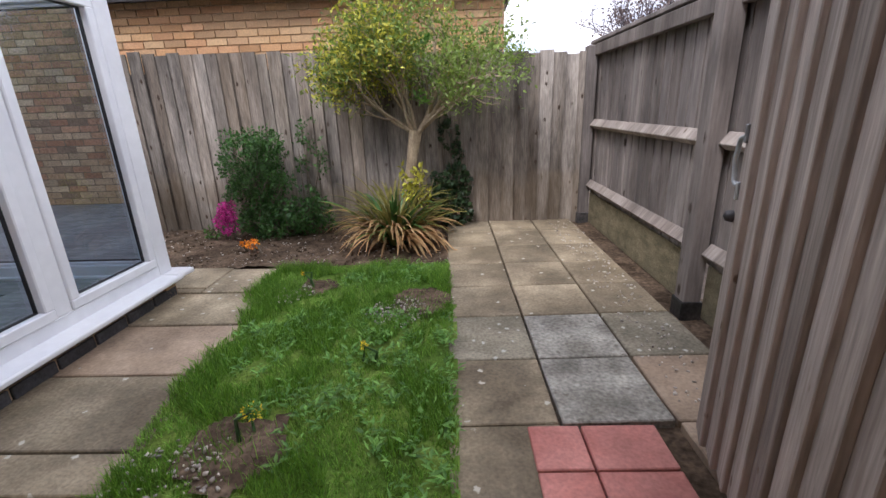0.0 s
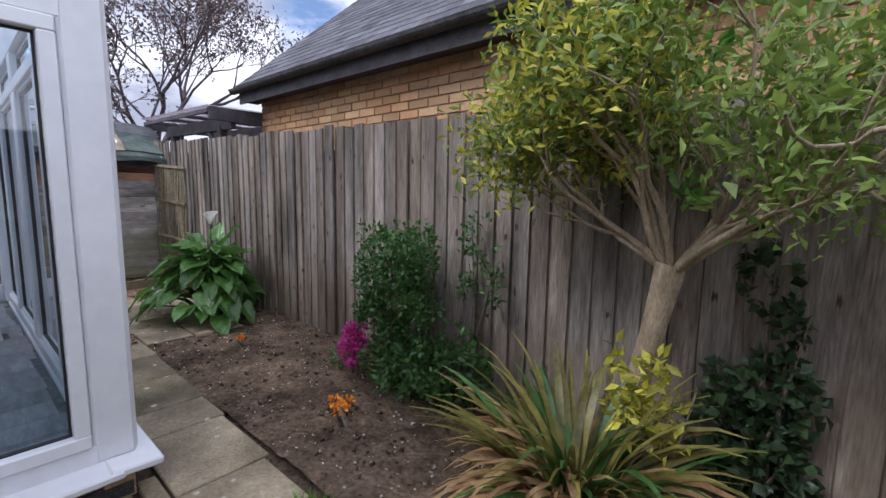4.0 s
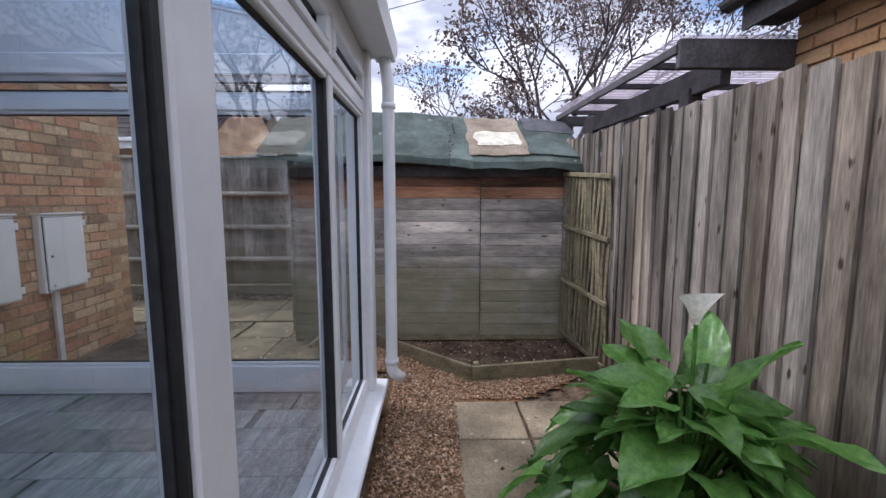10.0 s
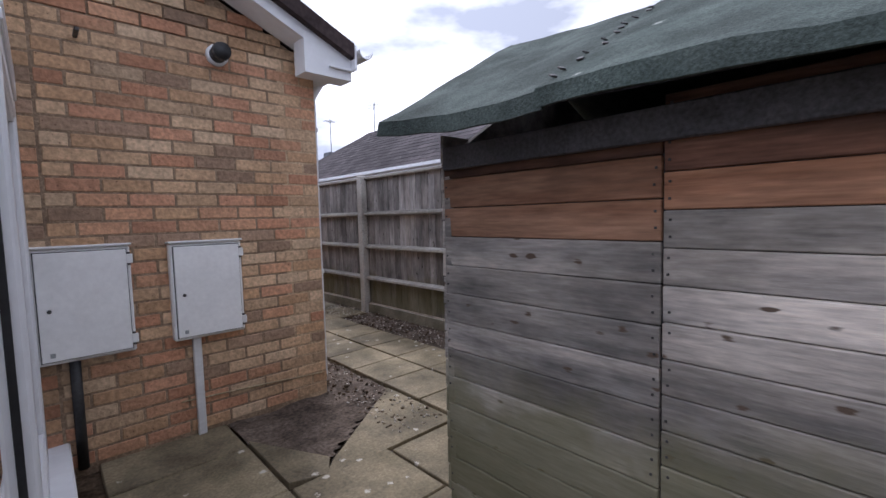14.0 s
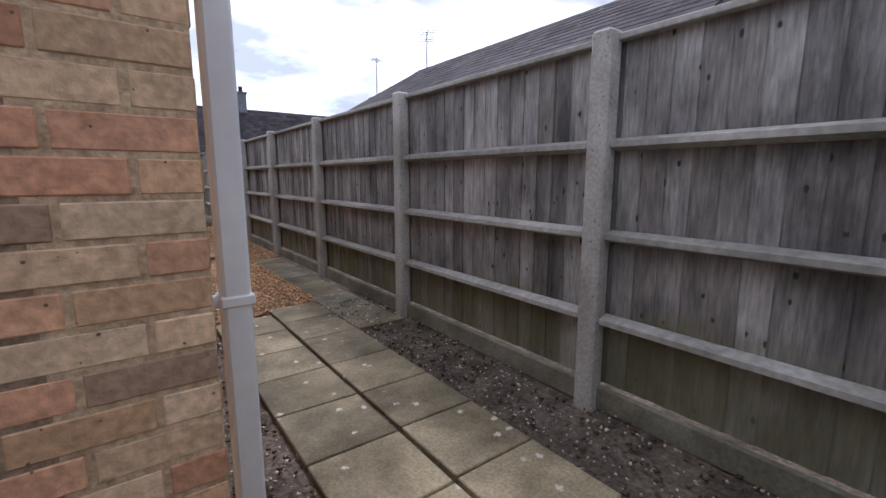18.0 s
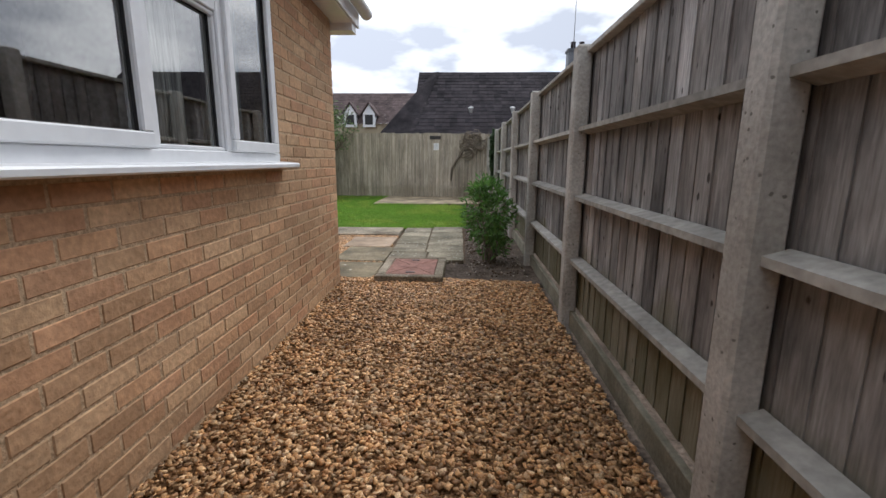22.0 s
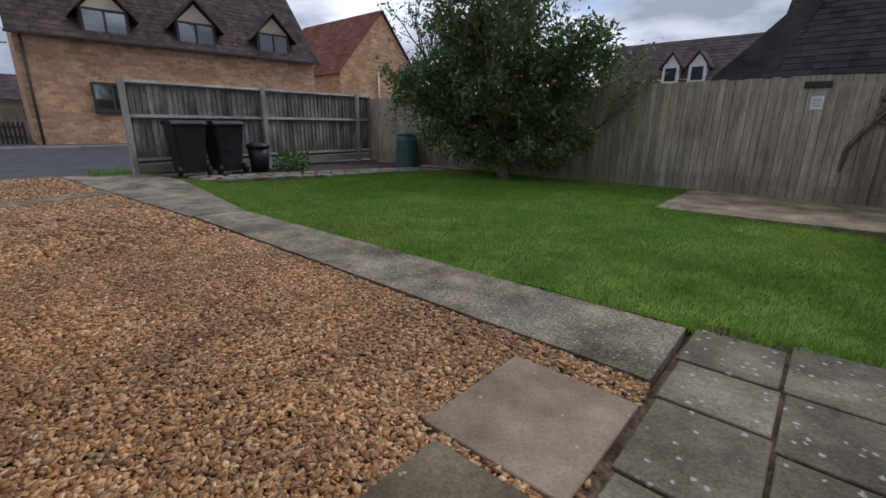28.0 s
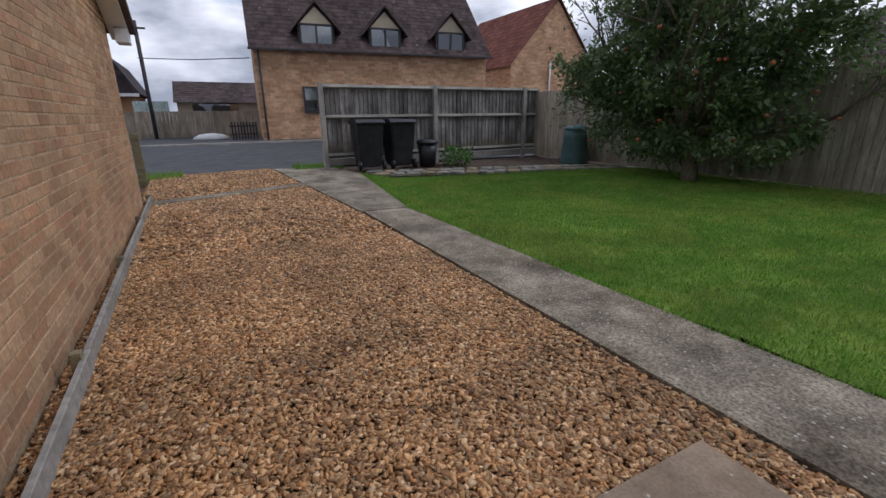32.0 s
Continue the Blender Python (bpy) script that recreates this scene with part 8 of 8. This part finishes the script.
rng = random.Random(54)
clump = thing("sword_leaf_plant", "large clump of arching sword leaves, olive above and straw-coloured below", "plant", at=(0, 0, 0))
for nm, mat, count, rule, lab in (("leaves", leaf_sword, 130, 0, "olive green sword leaves"), ("fresh_leaves", leaf_bush, 50, 0, "dark green sword leaves"), ("dead_leaves", leaf_straw, 130, 1, "dry straw-coloured drooping leaves")):
    vs, fs = [], []
    for k in range(count):
        a = rng.uniform(0, 6.28)
        b = Vector((-0.52 + 0.13 * math.cos(a) * rng.random(), 3.68 + 0.11 * math.sin(a) * rng.random(), 0.0))
        if rule:
            az = rng.uniform(math.pi, 2 * math.pi) if rng.random() < 0.75 else a
            ribbon(b, az, rng.uniform(0.45, 0.68), rng.uniform(0.5, 1.1), rng.uniform(1.6, 2.4), rng.uniform(0.022, 0.04), vs, fs, rng.uniform(-0.8, 0.8))
        else:
            ribbon(b, a, rng.uniform(0.45, 0.72), rng.uniform(0.75, 1.45), rng.uniform(0.7, 2.0), rng.uniform(0.022, 0.038), vs, fs, rng.uniform(-0.6, 0.6))
    raw(nm, vs, fs, mat, clump, lab, True)


clump.matrix_basis = BACK @ clump.matrix_basis


# arum lily
def arum_leaf(kind):
    vs, fs = [], []
    n, m = 9, 4
    L = 1.0
    for i in range(n + 1):
        f = i / n
        w = 0.40 * math.sin(math.pi * (0.16 + 0.84 * f) ** 0.75) ** 0.8 * (1 - 0.15 * f)
        for j in range(-m, m + 1):
            s = j / m
            back = -0.12 * abs(s) ** 1.3 * (1 - f) ** 3
            wave = 0.045 * math.sin(f * 9 + j * 1.3 + kind * 2) * abs(s)
            vs.append((f * L + back, s * w, -0.3 * f * f * (0.4 + 0.25 * kind) + 0.1 * abs(s) * w * 3 + wave))
    k = 2 * m + 1
    for i in range(n):
        for j in range(2 * m):
            a = i * k + j
            fs.append((a, a + 1, a + k + 1, a + k))
    me = bpy.data.meshes.new("leaf")
    me.from_pydata(vs, [], fs)
    me.polygons.foreach_set("use_smooth", [True] * len(me.polygons))
    me.materials.append(leaf_lily)
    return me


rng = random.Random(55)
lily = thing("arum_lily", "large glossy green arum lily with one white flower", "plant", at=(-4.12, 3.98, 0))
kinds = [arum_leaf(k) for k in range(4)]
stalks = []
for k in range(130):
    a = 2 * math.pi * (k * 0.618) + rng.uniform(-0.3, 0.3)
    f = (k + 4) / 134
    reach = 0.06 + 0.44 * (1 - f) ** 0.7 + rng.uniform(-0.05, 0.05)
    h = 0.12 + 0.5 * f ** 0.9 + rng.uniform(-0.04, 0.04)
    if math.sin(a) > 0.2:
        reach *= 0.55
    tip = Vector((math.cos(a) * reach, math.sin(a) * reach, h))
    pit = rng.uniform(5, 40) if f < 0.75 else rng.uniform(-35, 10)
    lf = new("leaf", kinds[k % 4])
    sc = rng.uniform(0.13, 0.27)
    lf.matrix_basis = pose(tip.x, tip.y, tip.z, rng.uniform(-25, 25), pit, math.degrees(a)) @ Matrix.Diagonal((sc, sc * rng.uniform(0.75, 1.1), sc, 1))
    lf.parent = lily
    stalks.append(([Vector((0.05 * math.cos(a), 0.05 * math.sin(a), 0)), tip * 0.5 + Vector((0, 0, h * 0.22)), tip], [0.009, 0.007, 0.005]))
# taller leaves that stand out of the clump
for k, (ox, oy, oz, az, pit, sc) in enumerate(((0.06, 0.1, 0.66, 70, -55, 0.25), (-0.26, 0.0, 0.66, 185, -30, 0.26), (-0.36, 0.06, 0.48, 170, -12, 0.25), (-0.42, -0.06, 0.42, 200, 8, 0.25), (-0.22, 0.16, 0.56, 120, -40, 0.24), (0.2, 0.14, 0.58, 20, -25, 0.25), (0.3, 0.06, 0.5, 0, 0, 0.25), (-0.34, -0.14, 0.36, 215, 12, 0.24), (-0.1, 0.12, 0.7, 150, -50, 0.22))):
    lf = new("leaf", kinds[k % 4])
    lf.matrix_basis = pose(ox, oy, oz, rng.uniform(-15, 15), pit, az) @ Matrix.Diagonal((sc, sc * 0.85, sc, 1))
    lf.parent = lily
    stalks.append(([Vector((0.1 * ox, 0.1 * oy, 0)), Vector((0.45 * ox, 0.45 * oy, 0.62 * oz)), Vector((ox, oy, oz))], [0.01, 0.008, 0.006]))
stalks.append(([Vector((-0.02, 0.02, 0)), Vector((-0.05, 0.04, 0.45)), Vector((-0.07, 0.05, 0.86))], [0.009, 0.008, 0.007]))
for stalk in stalks:
    wood_mesh("stalk", [stalk], leaf_lily, lily)
vs, fs = [], []
for i in range(9):
    f = i / 8
    for k in range(17):
        a = 2 * math.pi * k / 16
        r = 0.012 + 0.045 * f ** 1.4 + (0.03 * f ** 3 * max(0, math.cos(a)))
        vs.append((-0.07 + r * math.cos(a), 0.05 + r * math.sin(a), 0.85 + 0.1 * f + 0.025 * f ** 3 * math.cos(a)))
for i in range(8):
    for k in range(16):
        q = i * 17 + k
        fs.append((q, q + 1, q + 18, q + 17))
raw("flower", vs, fs, petal_white, lily, "white funnel-shaped flower", True)
tube("spadix", [(-0.07, 0.05, 0.86), (-0.07, 0.05, 0.94)], 0.007, petal_yellow, lily, sides=8)

# apple tree
rng = random.Random(56)
apple = thing("apple_tree", "broad apple tree with red apples by the board fence", "tree", at=(0, 0, 0))
ab = [([Vector((-1.85, -19.25, -0.05)), Vector((-1.8, -19.25, 0.4)), Vector((-1.65, -19.22, 0.9))], [0.16, 0.13, 0.12])]
ends = []
for k in range(11):
    a = 2 * math.pi * k / 11 + rng.uniform(-0.25, 0.25)
    limbs(Vector((-1.7, -19.22, 0.7 + 0.03 * k)), Vector((math.cos(a) * 1.15 - 0.12, math.sin(a) * 0.75, rng.uniform(0.2, 1.35))), rng.uniform(1.4, 2.0), 0.065, 3, rng, 0.6, 0.16, ab, ends, 0.006, 3, 0.68)
wood_mesh("trunk", ab, bark, apple)
clumps = []
for (mx, my, mz), (rx_, ry_, rz_), count in (((-1.5, -19.2, 2.0), (2.1, 1.35, 1.3), 330), ((-1.25, -19.2, 3.6), (1.45, 1.1, 1.3), 190), ((-3.2, -19.1, 2.35), (1.1, 0.8, 0.6), 70), ((0.6, -19.2, 2.2), (1.0, 1.0, 0.8), 70), ((-1.7, -19.2, 0.95), (2.2, 1.3, 0.6), 120)):
    for _ in range(count):
        u = unit(rng)
        f = rng.random() ** 0.4
        q = Vector((mx + u.x * rx_ * f, my + u.y * ry_ * f, mz + u.z * rz_ * f))
        if q.z > 0.35 and noise.noise(q * 1.3) > -0.28:
            clumps.append((q, Vector((u.x, u.y, u.z * 0.5 - 0.15))))
crown("crown", [e for e in ends if e[0].z > 0.35], 9, 0.3, 0.1, leaf_apple, apple, rng, "", 0.5, lambda q: q.z > 0.3)
crown("leaf_clumps", clumps, 52, 0.27, 0.115, leaf_apple, apple, rng, "", 0.5)
am = None
for k in range(34):
    a = rng.uniform(0, 6.28)
    p = (-1.6 + 2.4 * math.cos(a) * rng.uniform(0.5, 1.0), -19.0 + 1.5 * math.sin(a) * rng.uniform(0.6, 1.0), rng.uniform(0.55, 2.6))
    if am is None:
        am = lathe("apple", [(0.006, -0.03), (0.028, -0.02), (0.036, 0.005), (0.03, 0.026), (0.008, 0.024)], (0, 0, 0), apple_red, apple, "red apple", 10)
        am.location = p
    else:
        o = new("apple", am.data)
        o.location, o.parent = p, apple

# bare tree beyond the shed, and the one over the east fence
def bare_tree(at, height, seed, label, leaf_n, spread_l, depth=4, kids=3):
    rng = random.Random(seed)
    t = thing("bare_tree", label, "tree")
    b = [([Vector(at), Vector(at) + Vector((0.1, 0, height * 0.16)), Vector(at) + Vector((0, 0.15, height * 0.3))], [0.2, 0.17, 0.15])]
    e = []
    for k in range(6):
        a = 2 * math.pi * k / 6 + rng.uniform(-0.4, 0.4)
        limbs(b[0][0][-1] + Vector((0, 0, -0.1 * k)), Vector((math.cos(a), math.sin(a), rng.uniform(0.4, 1.5))), height * 0.26, 0.08, depth, rng, 0.75, 0.1, b, e, 0.008, kids, 0.72)
    wood_mesh("trunk", b, bark_dark, t, 5)
    crown("leaves", e, leaf_n, spread_l, 0.09, leaf_brown, t, rng, "sparse small russet leaves", 0.6)
    return t


bare_tree((-14.0, 6.3, 0), 7.6, 57, "almost bare tree with dark twisting branches", 13, 0.36)
bare_tree((7.5, 16.0, 0), 6.0, 58, "almost bare garden tree beyond the fence", 7, 0.3, 3, 4)

bush("far_hedge", "dark green distant tree tops", [((-26, 2.2, 3.6), (1.6, 1.6, 1.6)), ((-30, 3.8, 3.4), (1.8, 1.5, 1.4))], 2600, 0.35, leaf_bush, random.Random(59), (-26, 2, 0), 6, bark, 0.6, "tree")

# ---- loose stuff on the ground ----
rng = random.Random(61)
SLABS = [rect(-7.72, -6.36, -7.12, -5.59), rect(-7.67, -11.18, -7.02, -10.33), rect(-6.98, -11.1, -6.42, -10.44), rect(-6.97, -11.92, -6.38, -11.14), rect(-6.9, -12.66, -6.27, -11.96)]
pts = scatter(GRAVEL_SIDE, 50000, rng, SLABS)
tagged(stones("gravel_stones", pts, 0.003, 0.0205, gravel_mat, rng, None, 0.38), "loose golden gravel in the side passage", "gravel", kind="stuff")
NEAR = [(-8.5, -10.3), (-6.6, -10.34), (-2.5, -10.26), (-2.5, -12.85), (-6.88, -12.87), (-6.96, -10.5), (-7.7, -10.5), (-7.8, -10.46), (-8.5, -10.4)]
pts = scatter(NEAR, 70000, rng, SLABS)
tagged(stones("gravel_stones", pts, 0.004, 0.0235, gravel_mat, rng, None, 0.38), "loose golden gravel before the house", "gravel", kind="stuff")
FARG = [(-2.5, -10.3), (0.62, -10.2), (1.42, -12.72), (-1.45, -12.83), (-2.5, -12.85)]
pts = scatter(FARG, 16000, rng) + scatter(GRAVEL_EAST, 7000, rng)
tagged(stones("gravel_stones", pts, 0.004, 0.033, gravel_mat, rng), "loose golden gravel towards the road", "gravel", kind="stuff")
pts = scatter(GRAVEL_BACK, 15000, rng)
tagged(stones("gravel_chips", pts, 0.01, 0.0125, gravel_brown, rng), "small brown gravel beside the conservatory", "gravel", kind="stuff")
pts = scatter(BED, 1500, rng)
tagged(stones("soil_pebbles", pts, -0.006, 0.011, pebble_mat, rng), "pale pebbles in the flower bed", "pebbles", kind="stuff")
pts = scatter(rect(-8.6, -2.6, -8.1, 2.0), 700, rng) + scatter(rect(-7.2, -2.5, -6.82, 1.2), 420, rng) + scatter(rect(-8.5, -17.5, -7.9, -10.6), 700, rng) + scatter(rect(1.0, 0.8, 1.25, 4.4), 300, rng)
tagged(stones("soil_pebbles", pts, 0.002, 0.011, pebble_mat, rng), "pale pebbles in the soil borders", "pebbles", kind="stuff")
clods = scatter(BED, 1000, rng) + scatter(rect(-8.6, -2.6, -8.1, 2.0), 500, rng) + scatter(rect(-7.2, -2.5, -6.82, 1.2), 420, rng) + scatter(rect(-8.5, -17.5, -7.9, -10.6), 900, rng)
tagged(stones("soil_clods", clods, -0.004, 0.018, soil, rng, None, 0.6), "crumbled clods of soil", "soil", kind="stuff")

BARE = [[(-0.42, 2.72), (-0.16, 2.7), (-0.08, 2.44), (-0.02, 2.28), (-0.2, 2.2), (-0.32, 2.4)], [(-0.35, 2.3), (-0.02, 2.4), (-0.1, 2.6), (-0.3, 2.5)], [(-1.05, 2.78), (-0.78, 2.78), (-0.78, 2.66), (-1.0, 2.64)], [(-0.98, 1.1), (-0.6, 1.08), (-0.58, 1.35), (-0.9, 1.38)]]
def ragged(o):
    cx, cy = sum(p[0] for p in o) / len(o), sum(p[1] for p in o) / len(o)
    r = 0.5 * max(p[0] for p in o) - 0.5 * min(p[0] for p in o)
    return [(cx + r * math.cos(a) * (0.85 + 0.5 * noise.noise((math.cos(a) * 2, math.sin(a) * 2, cx))), cy + 1.1 * r * math.sin(a) * (0.85 + 0.5 * noise.noise((math.cos(a) * 2, math.sin(a) * 2, cy)))) for a in (2 * math.pi * k / 28 for k in range(28))]


BARE = [ragged(o) for o in BARE]
for o in BARE:
    tagged(sheet("bare_patch", o, 0.014, soil, 0.02, 0.03), "bare soil patch in the worn lawn", "soil", kind="structure")
pts = [p for p in scatter([(x * 1.02, y) for x, y in LAWN_BACK], 44000, rng) if noise.noise((p[0] * 5, p[1] * 5, 3)) > -0.4 and (rng.random() < 0.12 or not any(inside(p[0], p[1], o) for o in BARE))]
tall = [p for p in pts if noise.noise((p[0] * 3.2, p[1] * 3.2, 9)) > (0.12 if p[0] > -0.62 and p[1] < 2.2 else 0.0)]
tagged(blades("grass", tall, 0.0, 0.072, 0.004, grass_back, rng, None, 0.8), "long uneven grass of the small lawn", "grass", kind="stuff")
tagged(blades("grass", [p for p in pts if noise.noise((p[0] * 3.2, p[1] * 3.2, 9)) < 0.06 and noise.noise((p[0] * 7, p[1] * 7, 4)) > -0.3], 0.0, 0.034, 0.0038, grass_leaf, rng, None, 0.9), "short worn grass of the small lawn", "grass", kind="stuff")
for o in BARE:
    tagged(stones("soil_pebbles", scatter(o, 110, rng), 0.02, 0.012, pebble_mat, rng), "pale pebbles in the bare patch", "pebbles", kind="stuff")
weeds = []
for x, y in scatter(LAWN_BACK, 900, rng):
    if not any(inside(x, y, o) for o in BARE) and (noise.noise((x * 2.2, y * 2.2, 0.5)) > 0.3 or (x + 0.5 * y > 0.3 and y < 2.3 and rng.random() < 0.75)):
        weeds.append((x, y))
c, d, n, ln, w = [], [], [], [], []
for x, y in weeds:
    for k in range(rng.randrange(4, 9)):
        a = rng.uniform(0, 6.28)
        c.append((x + rng.uniform(-0.02, 0.02), y + rng.uniform(-0.02, 0.02), rng.uniform(0.015, 0.045)))
        d.append((math.cos(a), math.sin(a), rng.uniform(-0.1, 0.9)))
        n.append((0, 0, 1))
        s = rng.uniform(0.02, 0.052)
        ln.append(s)
        w.append(s * rng.uniform(0.22, 0.4))
wd = cards("lawn_weeds", c, d, n, ln, w, leaf_weed)
tagged(wd, "broad-leaved weeds and dandelion leaves in the lawn", "weeds", kind="stuff")
for k, (fx, fy) in enumerate(((-0.43, 1.78), (-1.02, 2.72), (-0.75, 1.33))):
    bush("dandelion", "small yellow dandelion flower in the grass", [((fx, fy, 0.095), (0.012, 0.012, 0.006))], 40, 0.016, petal_yellow, rng, (fx, fy, 0.0), 2, leaf_bush, 0.35, "flower")
for ob in list(scene.objects):
    if ob.parent is None and ob.name.split(".")[0] in ("bare_patch", "grass", "lawn_weeds", "dandelion"):
        ob.matrix_basis = BACK @ ob.matrix_basis
pts = scatter(LAWN_FRONT, 190000, rng)
for mat_g, side, words in ((grass_leaf, 1, "short mown grass of the front lawn"), (grass_dry, -1, "paler patches of short mown grass")):
    tagged(blades("grass", [p for p in pts if side * (noise.noise((p[0] * 0.9, p[1] * 0.9, 2)) + 0.6 * noise.noise((p[0] * 4, p[1] * 4, 7)) + 0.12) > 0], 0.0, 0.03, 0.0065, mat_g, rng), words, "grass", kind="stuff")
fringe = []
for (x0, y0), (x1, y1) in zip(LAWN_FRONT, LAWN_FRONT[1:3] + LAWN_FRONT[3:] + LAWN_FRONT[:1]):
    m = int(math.hypot(x1 - x0, y1 - y0) * 160)
    fringe += [(x0 + (x1 - x0) * q + rng.uniform(-0.04, 0.04), y0 + (y1 - y0) * q + rng.uniform(-0.05, 0.05)) for q in (rng.random() for _ in range(m))]
tagged(blades("grass_fringe", fringe, 0.0, 0.06, 0.008, grass_leaf, rng), "longer grass along the lawn edges", "grass", kind="stuff")
tuft = scatter(rect(4.0, -14.2, 4.9, -13.0), 900, rng) + scatter(rect(4.0, -10.6, 4.8, -9.6), 700, rng)
tagged(blades("verge_grass", tuft, -0.01, 0.16, 0.01, grass_leaf, rng), "rough grass tufts on the roadside", "grass", kind="stuff")

# ---- bricks last ----
BR = [(a, b, c, d) for a, b, c, d in WIN_SIDE]
brick_face(wall_w, 1, HS, HN, HX, -1, 0.02, HTOP, BR, brick_mat, (-10.3, -9.0, 0.0, 2.4))
brick_face(wall_n, 0, HX, -5.38, HN, 1, 0.02, 2.9, [], brick_north, (-6.8, -5.9, 0.0, 2.2), top=lambda x: roof_under(x))
brick_face(wall_n, 0, -5.37, -2.05, HN, 1, 0.16, 2.6, [], brick_north, (0, 0, 0, 0))
brick_face(wall_s, 0, HX, 0.3, HS, -1, 0.02, 3.0, [], brick_mat, (-6.8, -5.2, 0.0, 2.2), top=lambda x: roof_under(x))
brick_face(garage, 0, -5.15, 0.62, GY, -1, 1.2, 2.22, [], brick_yellow, (-5.2, 0.7, 1.3, 2.3))
